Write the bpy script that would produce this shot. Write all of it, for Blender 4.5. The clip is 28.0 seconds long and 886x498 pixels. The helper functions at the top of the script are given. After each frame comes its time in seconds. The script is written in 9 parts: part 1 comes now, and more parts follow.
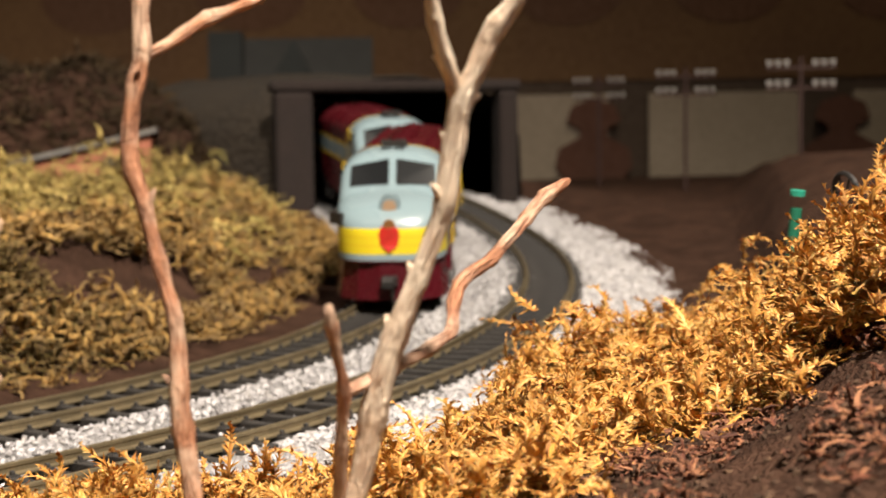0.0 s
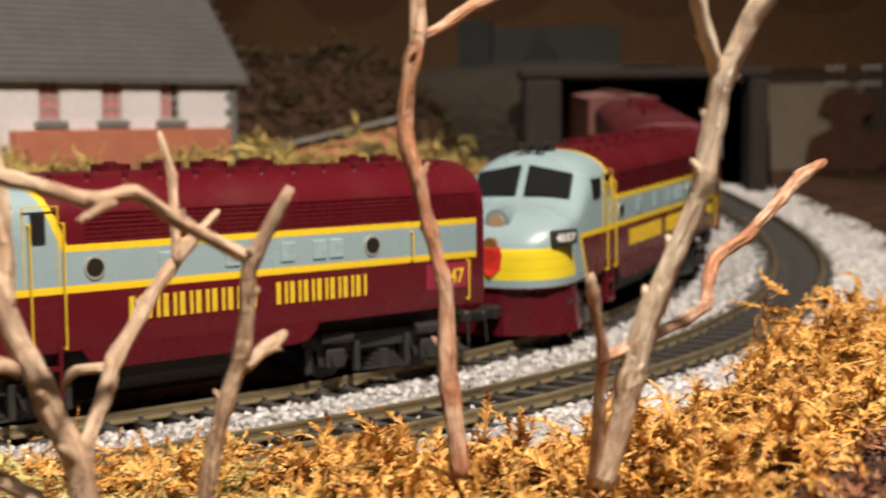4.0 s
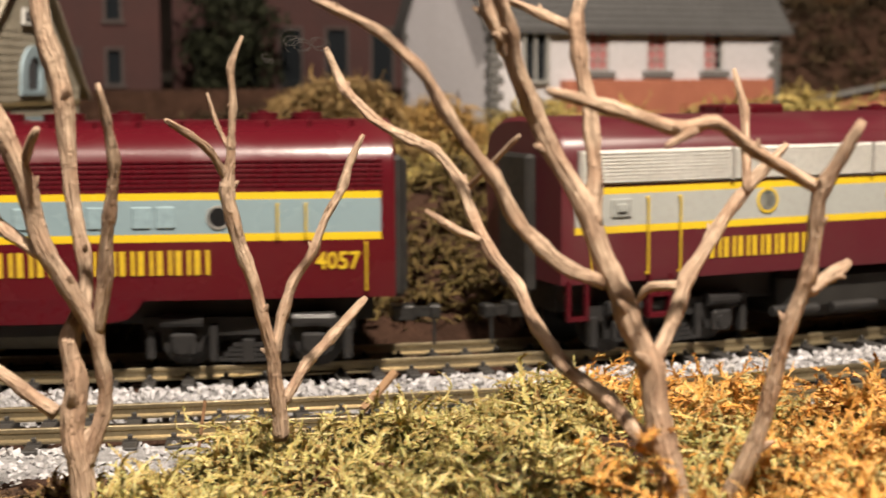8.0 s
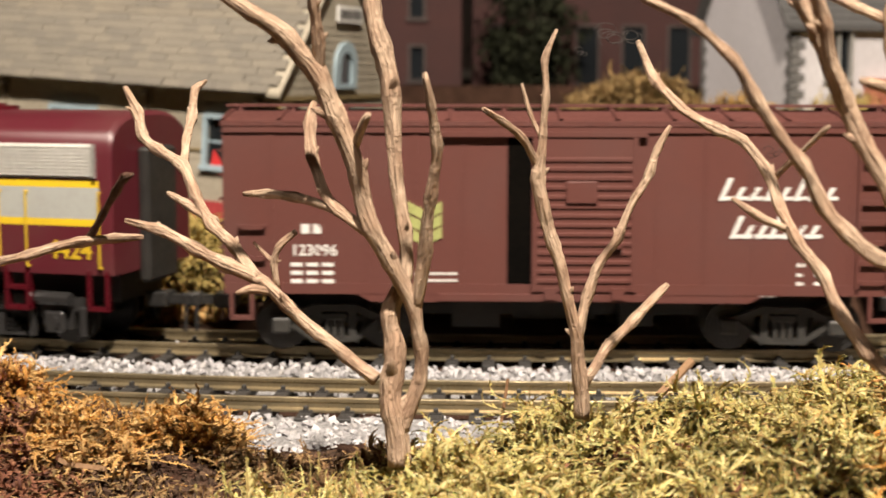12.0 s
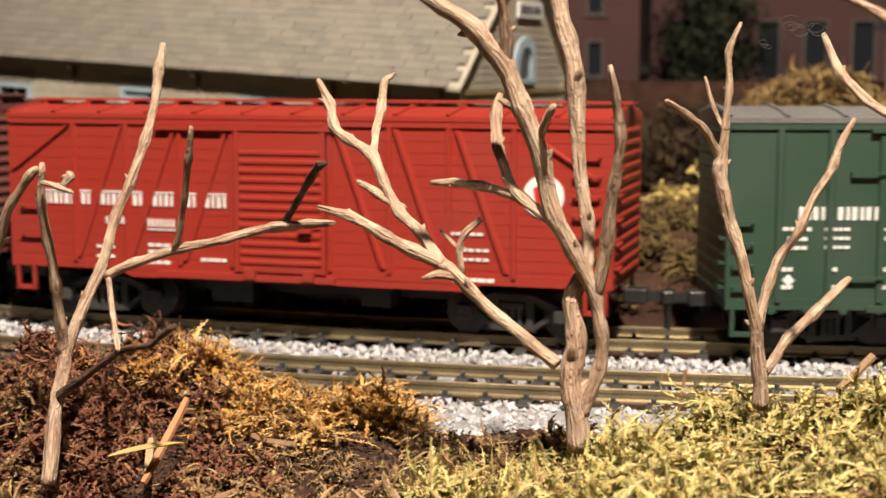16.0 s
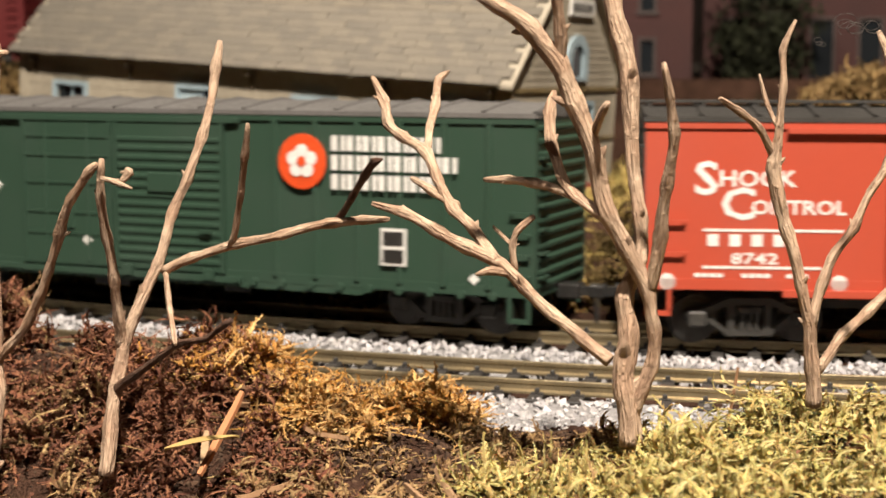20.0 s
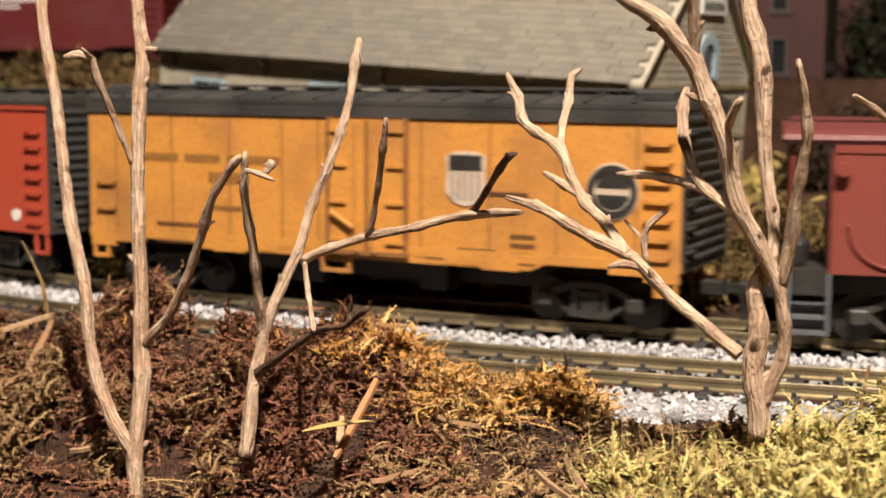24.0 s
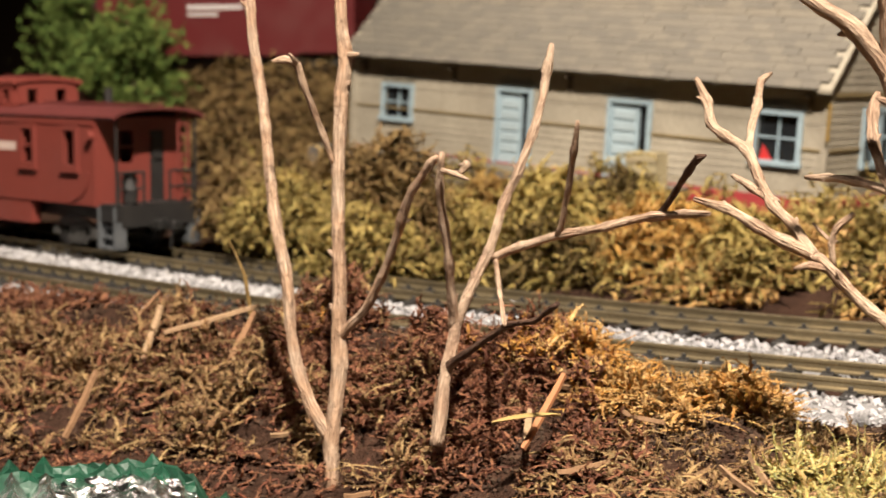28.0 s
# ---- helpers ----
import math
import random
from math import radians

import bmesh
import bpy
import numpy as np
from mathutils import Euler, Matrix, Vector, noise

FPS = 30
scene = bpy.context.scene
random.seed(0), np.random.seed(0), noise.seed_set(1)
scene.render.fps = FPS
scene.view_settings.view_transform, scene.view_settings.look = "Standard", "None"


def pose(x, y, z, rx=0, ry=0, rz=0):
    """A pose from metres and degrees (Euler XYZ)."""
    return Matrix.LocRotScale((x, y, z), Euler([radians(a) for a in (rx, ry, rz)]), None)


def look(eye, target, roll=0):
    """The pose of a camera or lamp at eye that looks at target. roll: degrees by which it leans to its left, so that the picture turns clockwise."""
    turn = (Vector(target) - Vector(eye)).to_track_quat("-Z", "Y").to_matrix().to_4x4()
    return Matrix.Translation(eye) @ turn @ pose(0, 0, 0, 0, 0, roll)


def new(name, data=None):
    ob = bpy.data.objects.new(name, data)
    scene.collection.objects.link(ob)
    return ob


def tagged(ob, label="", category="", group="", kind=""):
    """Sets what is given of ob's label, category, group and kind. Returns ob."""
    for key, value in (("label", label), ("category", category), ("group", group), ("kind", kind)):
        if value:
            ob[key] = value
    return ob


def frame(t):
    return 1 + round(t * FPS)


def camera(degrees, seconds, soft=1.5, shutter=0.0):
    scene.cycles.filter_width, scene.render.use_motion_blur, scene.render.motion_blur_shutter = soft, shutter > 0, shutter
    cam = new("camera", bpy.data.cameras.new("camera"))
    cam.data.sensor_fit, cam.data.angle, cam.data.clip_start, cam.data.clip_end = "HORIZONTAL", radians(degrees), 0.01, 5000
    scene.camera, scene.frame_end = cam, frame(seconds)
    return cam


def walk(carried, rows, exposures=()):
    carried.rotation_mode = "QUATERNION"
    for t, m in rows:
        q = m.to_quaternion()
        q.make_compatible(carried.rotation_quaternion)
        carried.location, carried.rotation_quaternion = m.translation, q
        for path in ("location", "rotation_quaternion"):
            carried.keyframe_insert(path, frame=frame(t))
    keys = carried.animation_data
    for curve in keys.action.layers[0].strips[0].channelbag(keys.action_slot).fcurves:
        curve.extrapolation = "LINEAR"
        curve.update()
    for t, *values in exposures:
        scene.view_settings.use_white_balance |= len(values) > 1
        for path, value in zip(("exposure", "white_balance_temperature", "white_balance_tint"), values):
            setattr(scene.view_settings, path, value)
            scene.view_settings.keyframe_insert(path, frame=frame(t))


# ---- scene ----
cam = camera(33.57, 28.0, soft=1.5, shutter=0.5)
cam.data.dof.use_dof, cam.data.dof.focus_distance, cam.data.dof.aperture_fstop = True, 0.22, 42.0
# seconds, x, y, z, pan to the left, tilt, lean
PATH = (
    (0.0, 0.0203, 0.0239, 0.0653, -48.98, -4.78, -0.87), (0.5, 0.0203, 0.0239, 0.0653, -48.98, -4.77, -0.87),
    (1.0, 0.0202, 0.0240, 0.0653, -48.98, -4.78, -0.87), (1.5, 0.0203, 0.0239, 0.0653, -48.81, -4.77, -0.86),
    (2.0, 0.0202, 0.0240, 0.0653, -48.15, -4.78, -0.82), (2.5, 0.0192, 0.0231, 0.0651, -46.66, -4.73, -0.81),
    (4.5, 0.0116, 0.0189, 0.0638, -36.57, -5.41, -0.55), (5.0, 0.0103, 0.0181, 0.0635, -33.45, -5.83, -0.56),
    (5.5, 0.0089, 0.0175, 0.0632, -30.49, -6.18, -0.46), (6.0, 0.0076, 0.0166, 0.0629, -27.92, -6.43, -0.37),
    (6.5, 0.0065, 0.0154, 0.0627, -25.42, -6.56, -0.39), (7.0, 0.0055, 0.0144, 0.0625, -23.10, -6.60, -0.34),
    (7.5, 0.0045, 0.0134, 0.0623, -21.01, -6.64, -0.30), (8.0, 0.0037, 0.0124, 0.0621, -19.13, -6.63, -0.29),
    (8.5, 0.0028, 0.0114, 0.0619, -17.38, -6.63, -0.17), (9.0, 0.0020, 0.0102, 0.0618, -15.87, -6.60, -0.20),
    (9.5, 0.0013, 0.0089, 0.0617, -14.35, -6.59, -0.13), (10.0, 0.0009, 0.0078, 0.0616, -12.82, -6.60, -0.15),
    (10.5, 0.0003, 0.0067, 0.0613, -11.50, -6.57, -0.10), (11.0, -0.0002, 0.0060, 0.0612, -10.23, -6.57, -0.03),
    (11.5, -0.0004, 0.0055, 0.0610, -8.95, -6.57, 0.02), (12.0, -0.0009, 0.0050, 0.0611, -7.92, -6.65, 0.07),
    (12.5, -0.0013, 0.0041, 0.0609, -6.88, -6.61, 0.08), (13.0, -0.0017, 0.0032, 0.0608, -5.82, -6.69, 0.04),
    (13.5, -0.0018, 0.0026, 0.0608, -4.75, -6.71, 0.04), (15.5, -0.0028, 0.0003, 0.0606, -1.65, -6.78, 0.11),
    (16.0, -0.0028, -0.0002, 0.0606, -1.16, -6.81, 0.11), (16.5, -0.0028, -0.0004, 0.0604, -0.70, -6.80, 0.10),
    (17.0, -0.0027, -0.0005, 0.0604, -0.37, -6.82, 0.11), (17.5, -0.0031, -0.0008, 0.0604, -0.21, -6.81, 0.14),
    (18.0, -0.0032, -0.0008, 0.0605, -0.00, -6.84, 0.12), (18.5, -0.0032, -0.0012, 0.0606, 0.18, -6.87, 0.14),
    (19.0, -0.0032, -0.0013, 0.0606, 0.34, -6.89, 0.11), (19.5, -0.0032, -0.0015, 0.0605, 0.52, -6.89, 0.12),
    (20.0, -0.0033, -0.0017, 0.0605, 0.80, -6.88, 0.13), (20.5, -0.0035, -0.0020, 0.0603, 1.09, -6.84, 0.10),
    (22.5, -0.0039, -0.0047, 0.0602, 3.50, -6.88, 0.20), (23.0, -0.0040, -0.0052, 0.0600, 4.28, -6.86, 0.22),
    (23.5, -0.0041, -0.0059, 0.0600, 5.03, -6.90, 0.24), (24.0, -0.0043, -0.0067, 0.0600, 5.68, -6.91, 0.28),
    (24.5, -0.0044, -0.0075, 0.0599, 6.32, -6.90, 0.31), (25.0, -0.0046, -0.0077, 0.0598, 6.92, -6.98, 0.30),
    (25.5, -0.0045, -0.0081, 0.0598, 7.58, -6.91, 0.31), (26.0, -0.0047, -0.0094, 0.0598, 8.44, -6.90, 0.38),
    (26.5, -0.0049, -0.0111, 0.0597, 9.41, -6.90, 0.41), (27.0, -0.0050, -0.0122, 0.0598, 10.43, -6.95, 0.41),
    (27.5, -0.0052, -0.0133, 0.0597, 11.47, -6.76, 0.41), (28.0, -0.0048, -0.0149, 0.0597, 12.70, -6.71, 0.37),
)

walk(cam, [(t, pose(x, y, z, 90 + tilt, 0, pan) @ pose(0, 0, 0, 0, 0, lean)) for t, x, y, z, pan, tilt, lean in PATH],
     exposures=((0.0, -0.07), (2.5, -0.12), (4.5, -0.36), (7.0, -0.30), (12.0, -0.12), (16.0, -0.06), (25.0, -0.06), (28.0, 0.0)))

world = bpy.data.worlds.new("room")
world.use_nodes = True
world.node_tree.nodes["Background"].inputs[0].default_value = (1.0, 0.85, 0.68, 1)
world.node_tree.nodes["Background"].inputs[1].default_value = 0.12
scene.world = world


def spot(name, eye, target, watts, degrees, radius, colour):
    data = bpy.data.lights.new(name, "SPOT")
    data.energy, data.spot_size, data.spot_blend, data.shadow_soft_size, data.color = watts, radians(degrees), 0.6, radius, colour
    ob = new(name, data)
    ob.matrix_world = look(eye, target)
    return ob


spot("ceiling_spot_near", (0.07, -0.17, 0.75), (0.05, 0.32, 0.0), 95, 115, 0.018, (1.0, 0.87, 0.73))
# added fill from the left, only to lift the shadows
spot("ceiling_spot_left", (-0.35, -0.25, 1.1), (-0.1, 0.40, 0.0), 15, 80, 0.02, (1.0, 0.87, 0.73))
# unseen lamp added to brighten the white house's gable
spot("ceiling_spot_house", (-0.62, 0.22, 1.2), (0.22, 0.66, 0.05), 62, 27, 0.03, (1.0, 0.88, 0.76))
# low helper lamp, made up to light the twigs on the right bank
spot("ceiling_spot_bank", (-0.15, -0.45, 0.55), (0.15, 0.14, 0.050), 6, 13, 0.02, (1.0, 0.87, 0.72))
# invented lamp in place of room light on the backdrop boards
spot("ceiling_spot_far", (0.70, 0.25, 1.3), (1.32, 0.72, 0.05), 25, 70, 0.03, (1.0, 0.84, 0.64))


# ---- materials ----
def shader(name, rough=0.6, metal=0.0, spec=0.5):
    m = bpy.data.materials.new(name)
    m.use_nodes = True
    b = m.node_tree.nodes["Principled BSDF"]
    b.inputs["Roughness"].default_value, b.inputs["Metallic"].default_value = rough, metal
    b.inputs["Specular IOR Level"].default_value = spec
    return m, m.node_tree, b


def node(tree, kind, **values):
    n = tree.nodes.new(kind)
    for key, value in values.items():
        n.inputs[key.replace("_", " ")].default_value = value
    return n


def rgba(c):
    return (c[0], c[1], c[2], 1)


def mixed(tree, fac, a, b, blend="MIX"):
    n = tree.nodes.new("ShaderNodeMix")
    n.data_type, n.blend_type = "RGBA", blend
    for socket, value in ((n.inputs[0], fac), (n.inputs[6], a), (n.inputs[7], b)):
        if isinstance(value, (int, float)):
            socket.default_value = value
        elif isinstance(value, tuple):
            socket.default_value = rgba(value)
        else:
            tree.links.new(value, socket)
    return n.outputs[2]


def sums(tree, op, a, b=0.0):
    n = tree.nodes.new("ShaderNodeMath")
    n.operation = op
    for socket, value in ((n.inputs[0], a), (n.inputs[1], b)):
        if isinstance(value, (int, float)):
            socket.default_value = value
        else:
            tree.links.new(value, socket)
    return n.outputs[0]


def coords(tree, stretch=(1, 1, 1), kind="Object"):
    c, mp = tree.nodes.new("ShaderNodeTexCoord"), tree.nodes.new("ShaderNodeMapping")
    mp.inputs["Scale"].default_value = stretch
    tree.links.new(c.outputs[kind], mp.inputs["Vector"])
    return mp.outputs["Vector"]


def cloud(tree, vector, scale, detail=4.0, low=0.35, high=0.65):
    n = node(tree, "ShaderNodeTexNoise", Scale=scale, Detail=detail)
    tree.links.new(vector, n.inputs["Vector"])
    r = tree.nodes.new("ShaderNodeMapRange")
    r.inputs[1].default_value, r.inputs[2].default_value = low, high
    tree.links.new(n.outputs["Fac"], r.inputs[0])
    return r.outputs[0]


def bumped(tree, bsdf, height, strength, distance):
    b = node(tree, "ShaderNodeBump", Strength=strength, Distance=distance)
    tree.links.new(height, b.inputs["Height"])
    tree.links.new(b.outputs["Normal"], bsdf.inputs["Normal"])


def surface(name, colour, other=None, rough=0.6, metal=0.0, grain=900, patch=60, amount=0.5, bump=0.3, depth=0.0002, stretch=(1, 1, 1), spec=0.5):
    """Two tones in patches, a fine grain over them, and relief."""
    m, tree, b = shader(name, rough, metal, spec)
    other = other or tuple(c * 0.7 for c in colour)
    v = coords(tree, stretch)
    big, fine = cloud(tree, v, patch), cloud(tree, v, grain, 5.0, 0.3, 0.7)
    col = mixed(tree, sums(tree, "MULTIPLY", big, amount), colour, other)
    col = mixed(tree, sums(tree, "MULTIPLY", fine, 0.35), col, tuple(c * 0.6 for c in other))
    tree.links.new(col, b.inputs["Base Color"])
    tree.links.new(sums(tree, "ADD", sums(tree, "MULTIPLY", fine, 0.18), rough - 0.09), b.inputs["Roughness"])
    if bump:
        bumped(tree, b, fine, bump, depth)
    return m


def livery(name, ground, bands, rough=0.32, wear=(0.10, 0.06, 0.04), dirt=0.12):
    """Paint in rectangles over the side of a car: (colour, x0, x1, z0, z1, slant), in mm of the car's space; slant moves x1 with height."""
    m, tree, b = shader(name, rough)
    v = coords(tree, (1000, 1000, 1000))
    sep = tree.nodes.new("ShaderNodeSeparateXYZ")
    tree.links.new(v, sep.inputs[0])
    x, z = sep.outputs[0], sep.outputs[2]
    col = ground
    for c, x0, x1, z0, z1, slant in bands:
        edge = sums(tree, "ADD", sums(tree, "MULTIPLY", z, -slant), x) if slant else x
        f = sums(tree, "MULTIPLY", sums(tree, "GREATER_THAN", x, x0), sums(tree, "LESS_THAN", edge, x1))
        f = sums(tree, "MULTIPLY", f, sums(tree, "MULTIPLY", sums(tree, "GREATER_THAN", z, z0), sums(tree, "LESS_THAN", z, z1)))
        col = mixed(tree, f, col, c)
    big, fine = cloud(tree, v, 0.05, 5.0, 0.45, 0.75), cloud(tree, v, 0.9, 4.0, 0.45, 0.8)
    col = mixed(tree, sums(tree, "MULTIPLY", big, dirt), col, wear)
    col = mixed(tree, sums(tree, "MULTIPLY", fine, dirt * 0.6), col, wear)
    tree.links.new(col, b.inputs["Base Color"])
    tree.links.new(sums(tree, "ADD", sums(tree, "MULTIPLY", big, 0.2), rough), b.inputs["Roughness"])
    bumped(tree, b, cloud(tree, v, 0.5), 0.05, 0.0002)
    return m


def island_tones(name, tones, rough=0.8, grain=1500, spec=0.3, trans=0.0, bump=0.0):
    """Tones picked for each piece of a mesh."""
    m, tree, b = shader(name, rough, 0.0, spec)
    g = tree.nodes.new("ShaderNodeNewGeometry")
    r = tree.nodes.new("ShaderNodeValToRGB")
    while len(r.color_ramp.elements) < len(tones):
        r.color_ramp.elements.new(0.5)
    for i, (e, c) in enumerate(zip(r.color_ramp.elements, tones)):
        e.position, e.color = i / max(1, len(tones) - 1), rgba(c)
    tree.links.new(g.outputs["Random Per Island"], r.inputs[0])
    fine = cloud(tree, coords(tree), grain, 3.0, 0.3, 0.7)
    tree.links.new(mixed(tree, sums(tree, "MULTIPLY", fine, 0.4), r.outputs[0], tuple(c * 0.5 for c in tones[0])), b.inputs["Base Color"])
    if bump:
        bumped(tree, b, fine, bump, 0.0003)
    if trans:
        b.inputs["Subsurface Weight"].default_value = trans
        b.inputs["Subsurface Radius"].default_value = (0.002, 0.001, 0.0005)
    return m


def piece_tones(name, a, c, rough=0.8, grain=1500, bump=0.3):
    """A tone for each object."""
    m, tree, b = shader(name, rough)
    o = tree.nodes.new("ShaderNodeObjectInfo")
    fine = cloud(tree, coords(tree), grain, 4.0, 0.3, 0.7)
    col = mixed(tree, o.outputs["Random"], a, c)
    tree.links.new(mixed(tree, sums(tree, "MULTIPLY", fine, 0.4), col, tuple(q * 0.5 for q in a)), b.inputs["Base Color"])
    bumped(tree, b, fine, bump, 0.0002)
    return m


def bark(name, pale, dark, worn, rough=1.0):
    """Dry bark: lengthwise fibres and furrows that follow each stem, dark worn patches, cracked flakes and small pale scars."""
    m, tree, b = shader(name, 0.75, 0.0, 0.25)
    g = tree.nodes.new("ShaderNodeAttribute")
    g.attribute_name = "fibre"
    along = tree.nodes.new("ShaderNodeMapping")
    along.inputs["Scale"].default_value = (1, 1, 0.10)
    tree.links.new(g.outputs["Vector"], along.inputs["Vector"])
    v, w = along.outputs["Vector"], g.outputs["Vector"]
    streak, broad = cloud(tree, v, 2600, 5.0, 0.47, 0.60), cloud(tree, v, 900, 5.0, 0.46, 0.64)
    patch, fleck = cloud(tree, w, 170, 4.0, 0.42, 0.60), cloud(tree, w, 1000, 4.0, 0.58, 0.66)
    crack = tree.nodes.new("ShaderNodeTexVoronoi")
    crack.feature = "DISTANCE_TO_EDGE"
    crack.inputs["Scale"].default_value = 1300
    bent = tree.nodes.new("ShaderNodeMapping")
    bent.inputs["Scale"].default_value = (1, 1, 0.35)
    tree.links.new(w, bent.inputs["Vector"])
    tree.links.new(bent.outputs["Vector"], crack.inputs["Vector"])
    edge = sums(tree, "LESS_THAN", crack.outputs["Distance"], 0.07)
    edge = sums(tree, "MULTIPLY", edge, cloud(tree, w, 260, 3.0, 0.45, 0.6))
    col = mixed(tree, patch, pale, worn)
    col = mixed(tree, sums(tree, "MULTIPLY", broad, min(0.9, 0.30 * rough)), col, tuple(c * 1.6 for c in dark))
    col = mixed(tree, sums(tree, "MULTIPLY", streak, min(0.9, 0.42 * rough)), col, dark)
    col = mixed(tree, sums(tree, "MULTIPLY", edge, min(0.9, 0.40 * rough)), col, dark)
    col = mixed(tree, sums(tree, "MULTIPLY", fleck, min(0.9, 0.30 * rough)), col, tuple(min(1, c * 1.35) for c in pale))
    tree.links.new(col, b.inputs["Base Color"])
    deep = sums(tree, "ADD", sums(tree, "ADD", streak, sums(tree, "MULTIPLY", broad, 1.4)), edge)
    bumped(tree, b, sums(tree, "SUBTRACT", sums(tree, "MULTIPLY", fleck, 0.4), deep), 0.65, 0.0005)
    return m


MAROON, SKY, YELLOW = (0.080, 0.005, 0.010), (0.215, 0.295, 0.325), (0.64, 0.45, 0.02)
BLACK = surface("black_plastic", (0.018, 0.017, 0.016), (0.035, 0.033, 0.03), 0.45, patch=200, bump=0.1)
STEEL = surface("blackened_steel", (0.05, 0.05, 0.05), (0.09, 0.085, 0.08), 0.35, 0.7, patch=250)
GUNMETAL = surface("weathered_black", (0.014, 0.013, 0.013), (0.032, 0.029, 0.027), 0.55, patch=180)
GLASS, _t, _b = shader("dark_glass", 0.08)
_b.inputs["Base Color"].default_value = (0.012, 0.013, 0.014, 1)
LENS, _t, _b = shader("clear_lens", 0.05)
_b.inputs["Base Color"].default_value = (0.55, 0.56, 0.54, 1)
MAROON_PAINT = surface("maroon_paint", MAROON, (0.055, 0.004, 0.008), 0.3, patch=40, grain=500, bump=0.04)
YELLOW_PAINT = surface("yellow_paint", YELLOW, (0.54, 0.35, 0.04), 0.4, patch=80, bump=0.05)
WHITE_PAINT = surface("white_paint", (0.78, 0.77, 0.74), (0.66, 0.65, 0.62), 0.45, patch=120, bump=0.05)
SILVER = surface("silver_paint", (0.62, 0.61, 0.58), (0.5, 0.49, 0.46), 0.35, 0.6, patch=90, bump=0.1)
RED_PAINT = surface("red_paint", (0.55, 0.03, 0.02), None, 0.4, patch=80, bump=0.05)


# ---- helpers of the build; shapes are drawn in mm ----
MM = 0.001


def place(name, m, label, category, group="", kind=""):
    e = new(name)
    e.matrix_world = m
    return tagged(e, label, category, group, kind)


def part(name, bm, material, parent=None, label="", smooth=False, mm=True):
    me = bpy.data.meshes.new(name)
    if mm:
        bmesh.ops.scale(bm, vec=(MM, MM, MM), verts=bm.verts)
    bm.normal_update()
    if smooth:
        for f in bm.faces:
            f.smooth = True
    bm.to_mesh(me)
    bm.free()
    me.materials.append(material)
    ob = new(name, me)
    ob.parent = parent
    if label:
        ob["label"] = label
    return ob


def raw(name, verts, faces, material, parent=None, smooth=False):
    me = bpy.data.meshes.new(name)
    me.from_pydata(verts, [], faces)
    if smooth:
        me.polygons.foreach_set("use_smooth", [True] * len(me.polygons))
    me.update()
    me.materials.append(material)
    ob = new(name, me)
    ob.parent = parent
    return ob


def box(bm, x0, x1, y0, y1, z0, z1, bevel=0.0):
    r = bmesh.ops.create_cube(bm, size=1.0)
    for v in r["verts"]:
        v.co = Vector((x0 if v.co.x < 0 else x1, y0 if v.co.y < 0 else y1, z0 if v.co.z < 0 else z1))
    if bevel:
        es = {e for v in r["verts"] for e in v.link_edges}
        bmesh.ops.bevel(bm, geom=list(es), offset=bevel, segments=1, affect="EDGES")
    return bm


def boxes(*rows, bevel=0.0):
    bm = bmesh.new()
    for r in rows:
        box(bm, *r, bevel=bevel)
    return bm


def rod(bm, a, b, r, n=6):
    a, b = Vector(a), Vector(b)
    q = (b - a).to_track_quat("Z", "Y").to_matrix().to_4x4()
    bmesh.ops.create_cone(bm, cap_ends=True, segments=n, radius1=r, radius2=r, depth=(b - a).length, matrix=Matrix.Translation((a + b) / 2) @ q)
    return bm


def slab(bm, outline, y0, y1):
    """A flat outline in x, z drawn out from y0 to y1."""
    lo, hi = [bm.verts.new((x, y0, z)) for x, z in outline], [bm.verts.new((x, y1, z)) for x, z in outline]
    n = len(outline)
    fs = [bm.faces.new(lo), bm.faces.new(hi[::-1])]
    for i in range(n):
        fs.append(bm.faces.new((lo[i], hi[i], hi[(i + 1) % n], lo[(i + 1) % n])))
    bmesh.ops.recalc_face_normals(bm, faces=fs)
    return bm


def loft(bm, rings, caps=True):
    vs = [[bm.verts.new(p) for p in ring] for ring in rings]
    n = len(rings[0])
    fs = []
    for a, b in zip(vs, vs[1:]):
        for i in range(n):
            fs.append(bm.faces.new((a[i], a[(i + 1) % n], b[(i + 1) % n], b[i])))
    if caps:
        fs += [bm.faces.new(vs[0][::-1]), bm.faces.new(vs[-1])]
    bmesh.ops.recalc_face_normals(bm, faces=fs)
    return bm


def ellipse(cx, cz, rx, rz, n=20):
    return [(cx + rx * math.cos(2 * math.pi * i / n), cz + rz * math.sin(2 * math.pi * i / n)) for i in range(n)]


def words(text, size, material, parent, x, y, z, name="lettering", squeeze=1.0, m=None):
    """Letters on the side of a car that reads towards -x, centred at x."""
    cu = bpy.data.curves.new(name, "FONT")
    cu.body, cu.size, cu.extrude, cu.align_x, cu.resolution_u, cu.offset = text, size, 0.08, "CENTER", 2, size * 0.018
    tmp = bpy.data.objects.new(name, cu)
    me = bpy.data.meshes.new_from_object(tmp)
    bpy.data.objects.remove(tmp)
    if m is None:
        m = Matrix(((-1, 0, 0, x), (0, 0, 1, y), (0, 1, 0, z), (0, 0, 0, 1)))
    me.transform(Matrix.Scale(MM, 4) @ m @ Matrix.Diagonal((squeeze, 1, 1, 1)))
    me.materials.clear()
    me.materials.append(material)
    ob = new(name, me)
    ob.parent = parent
    return ob


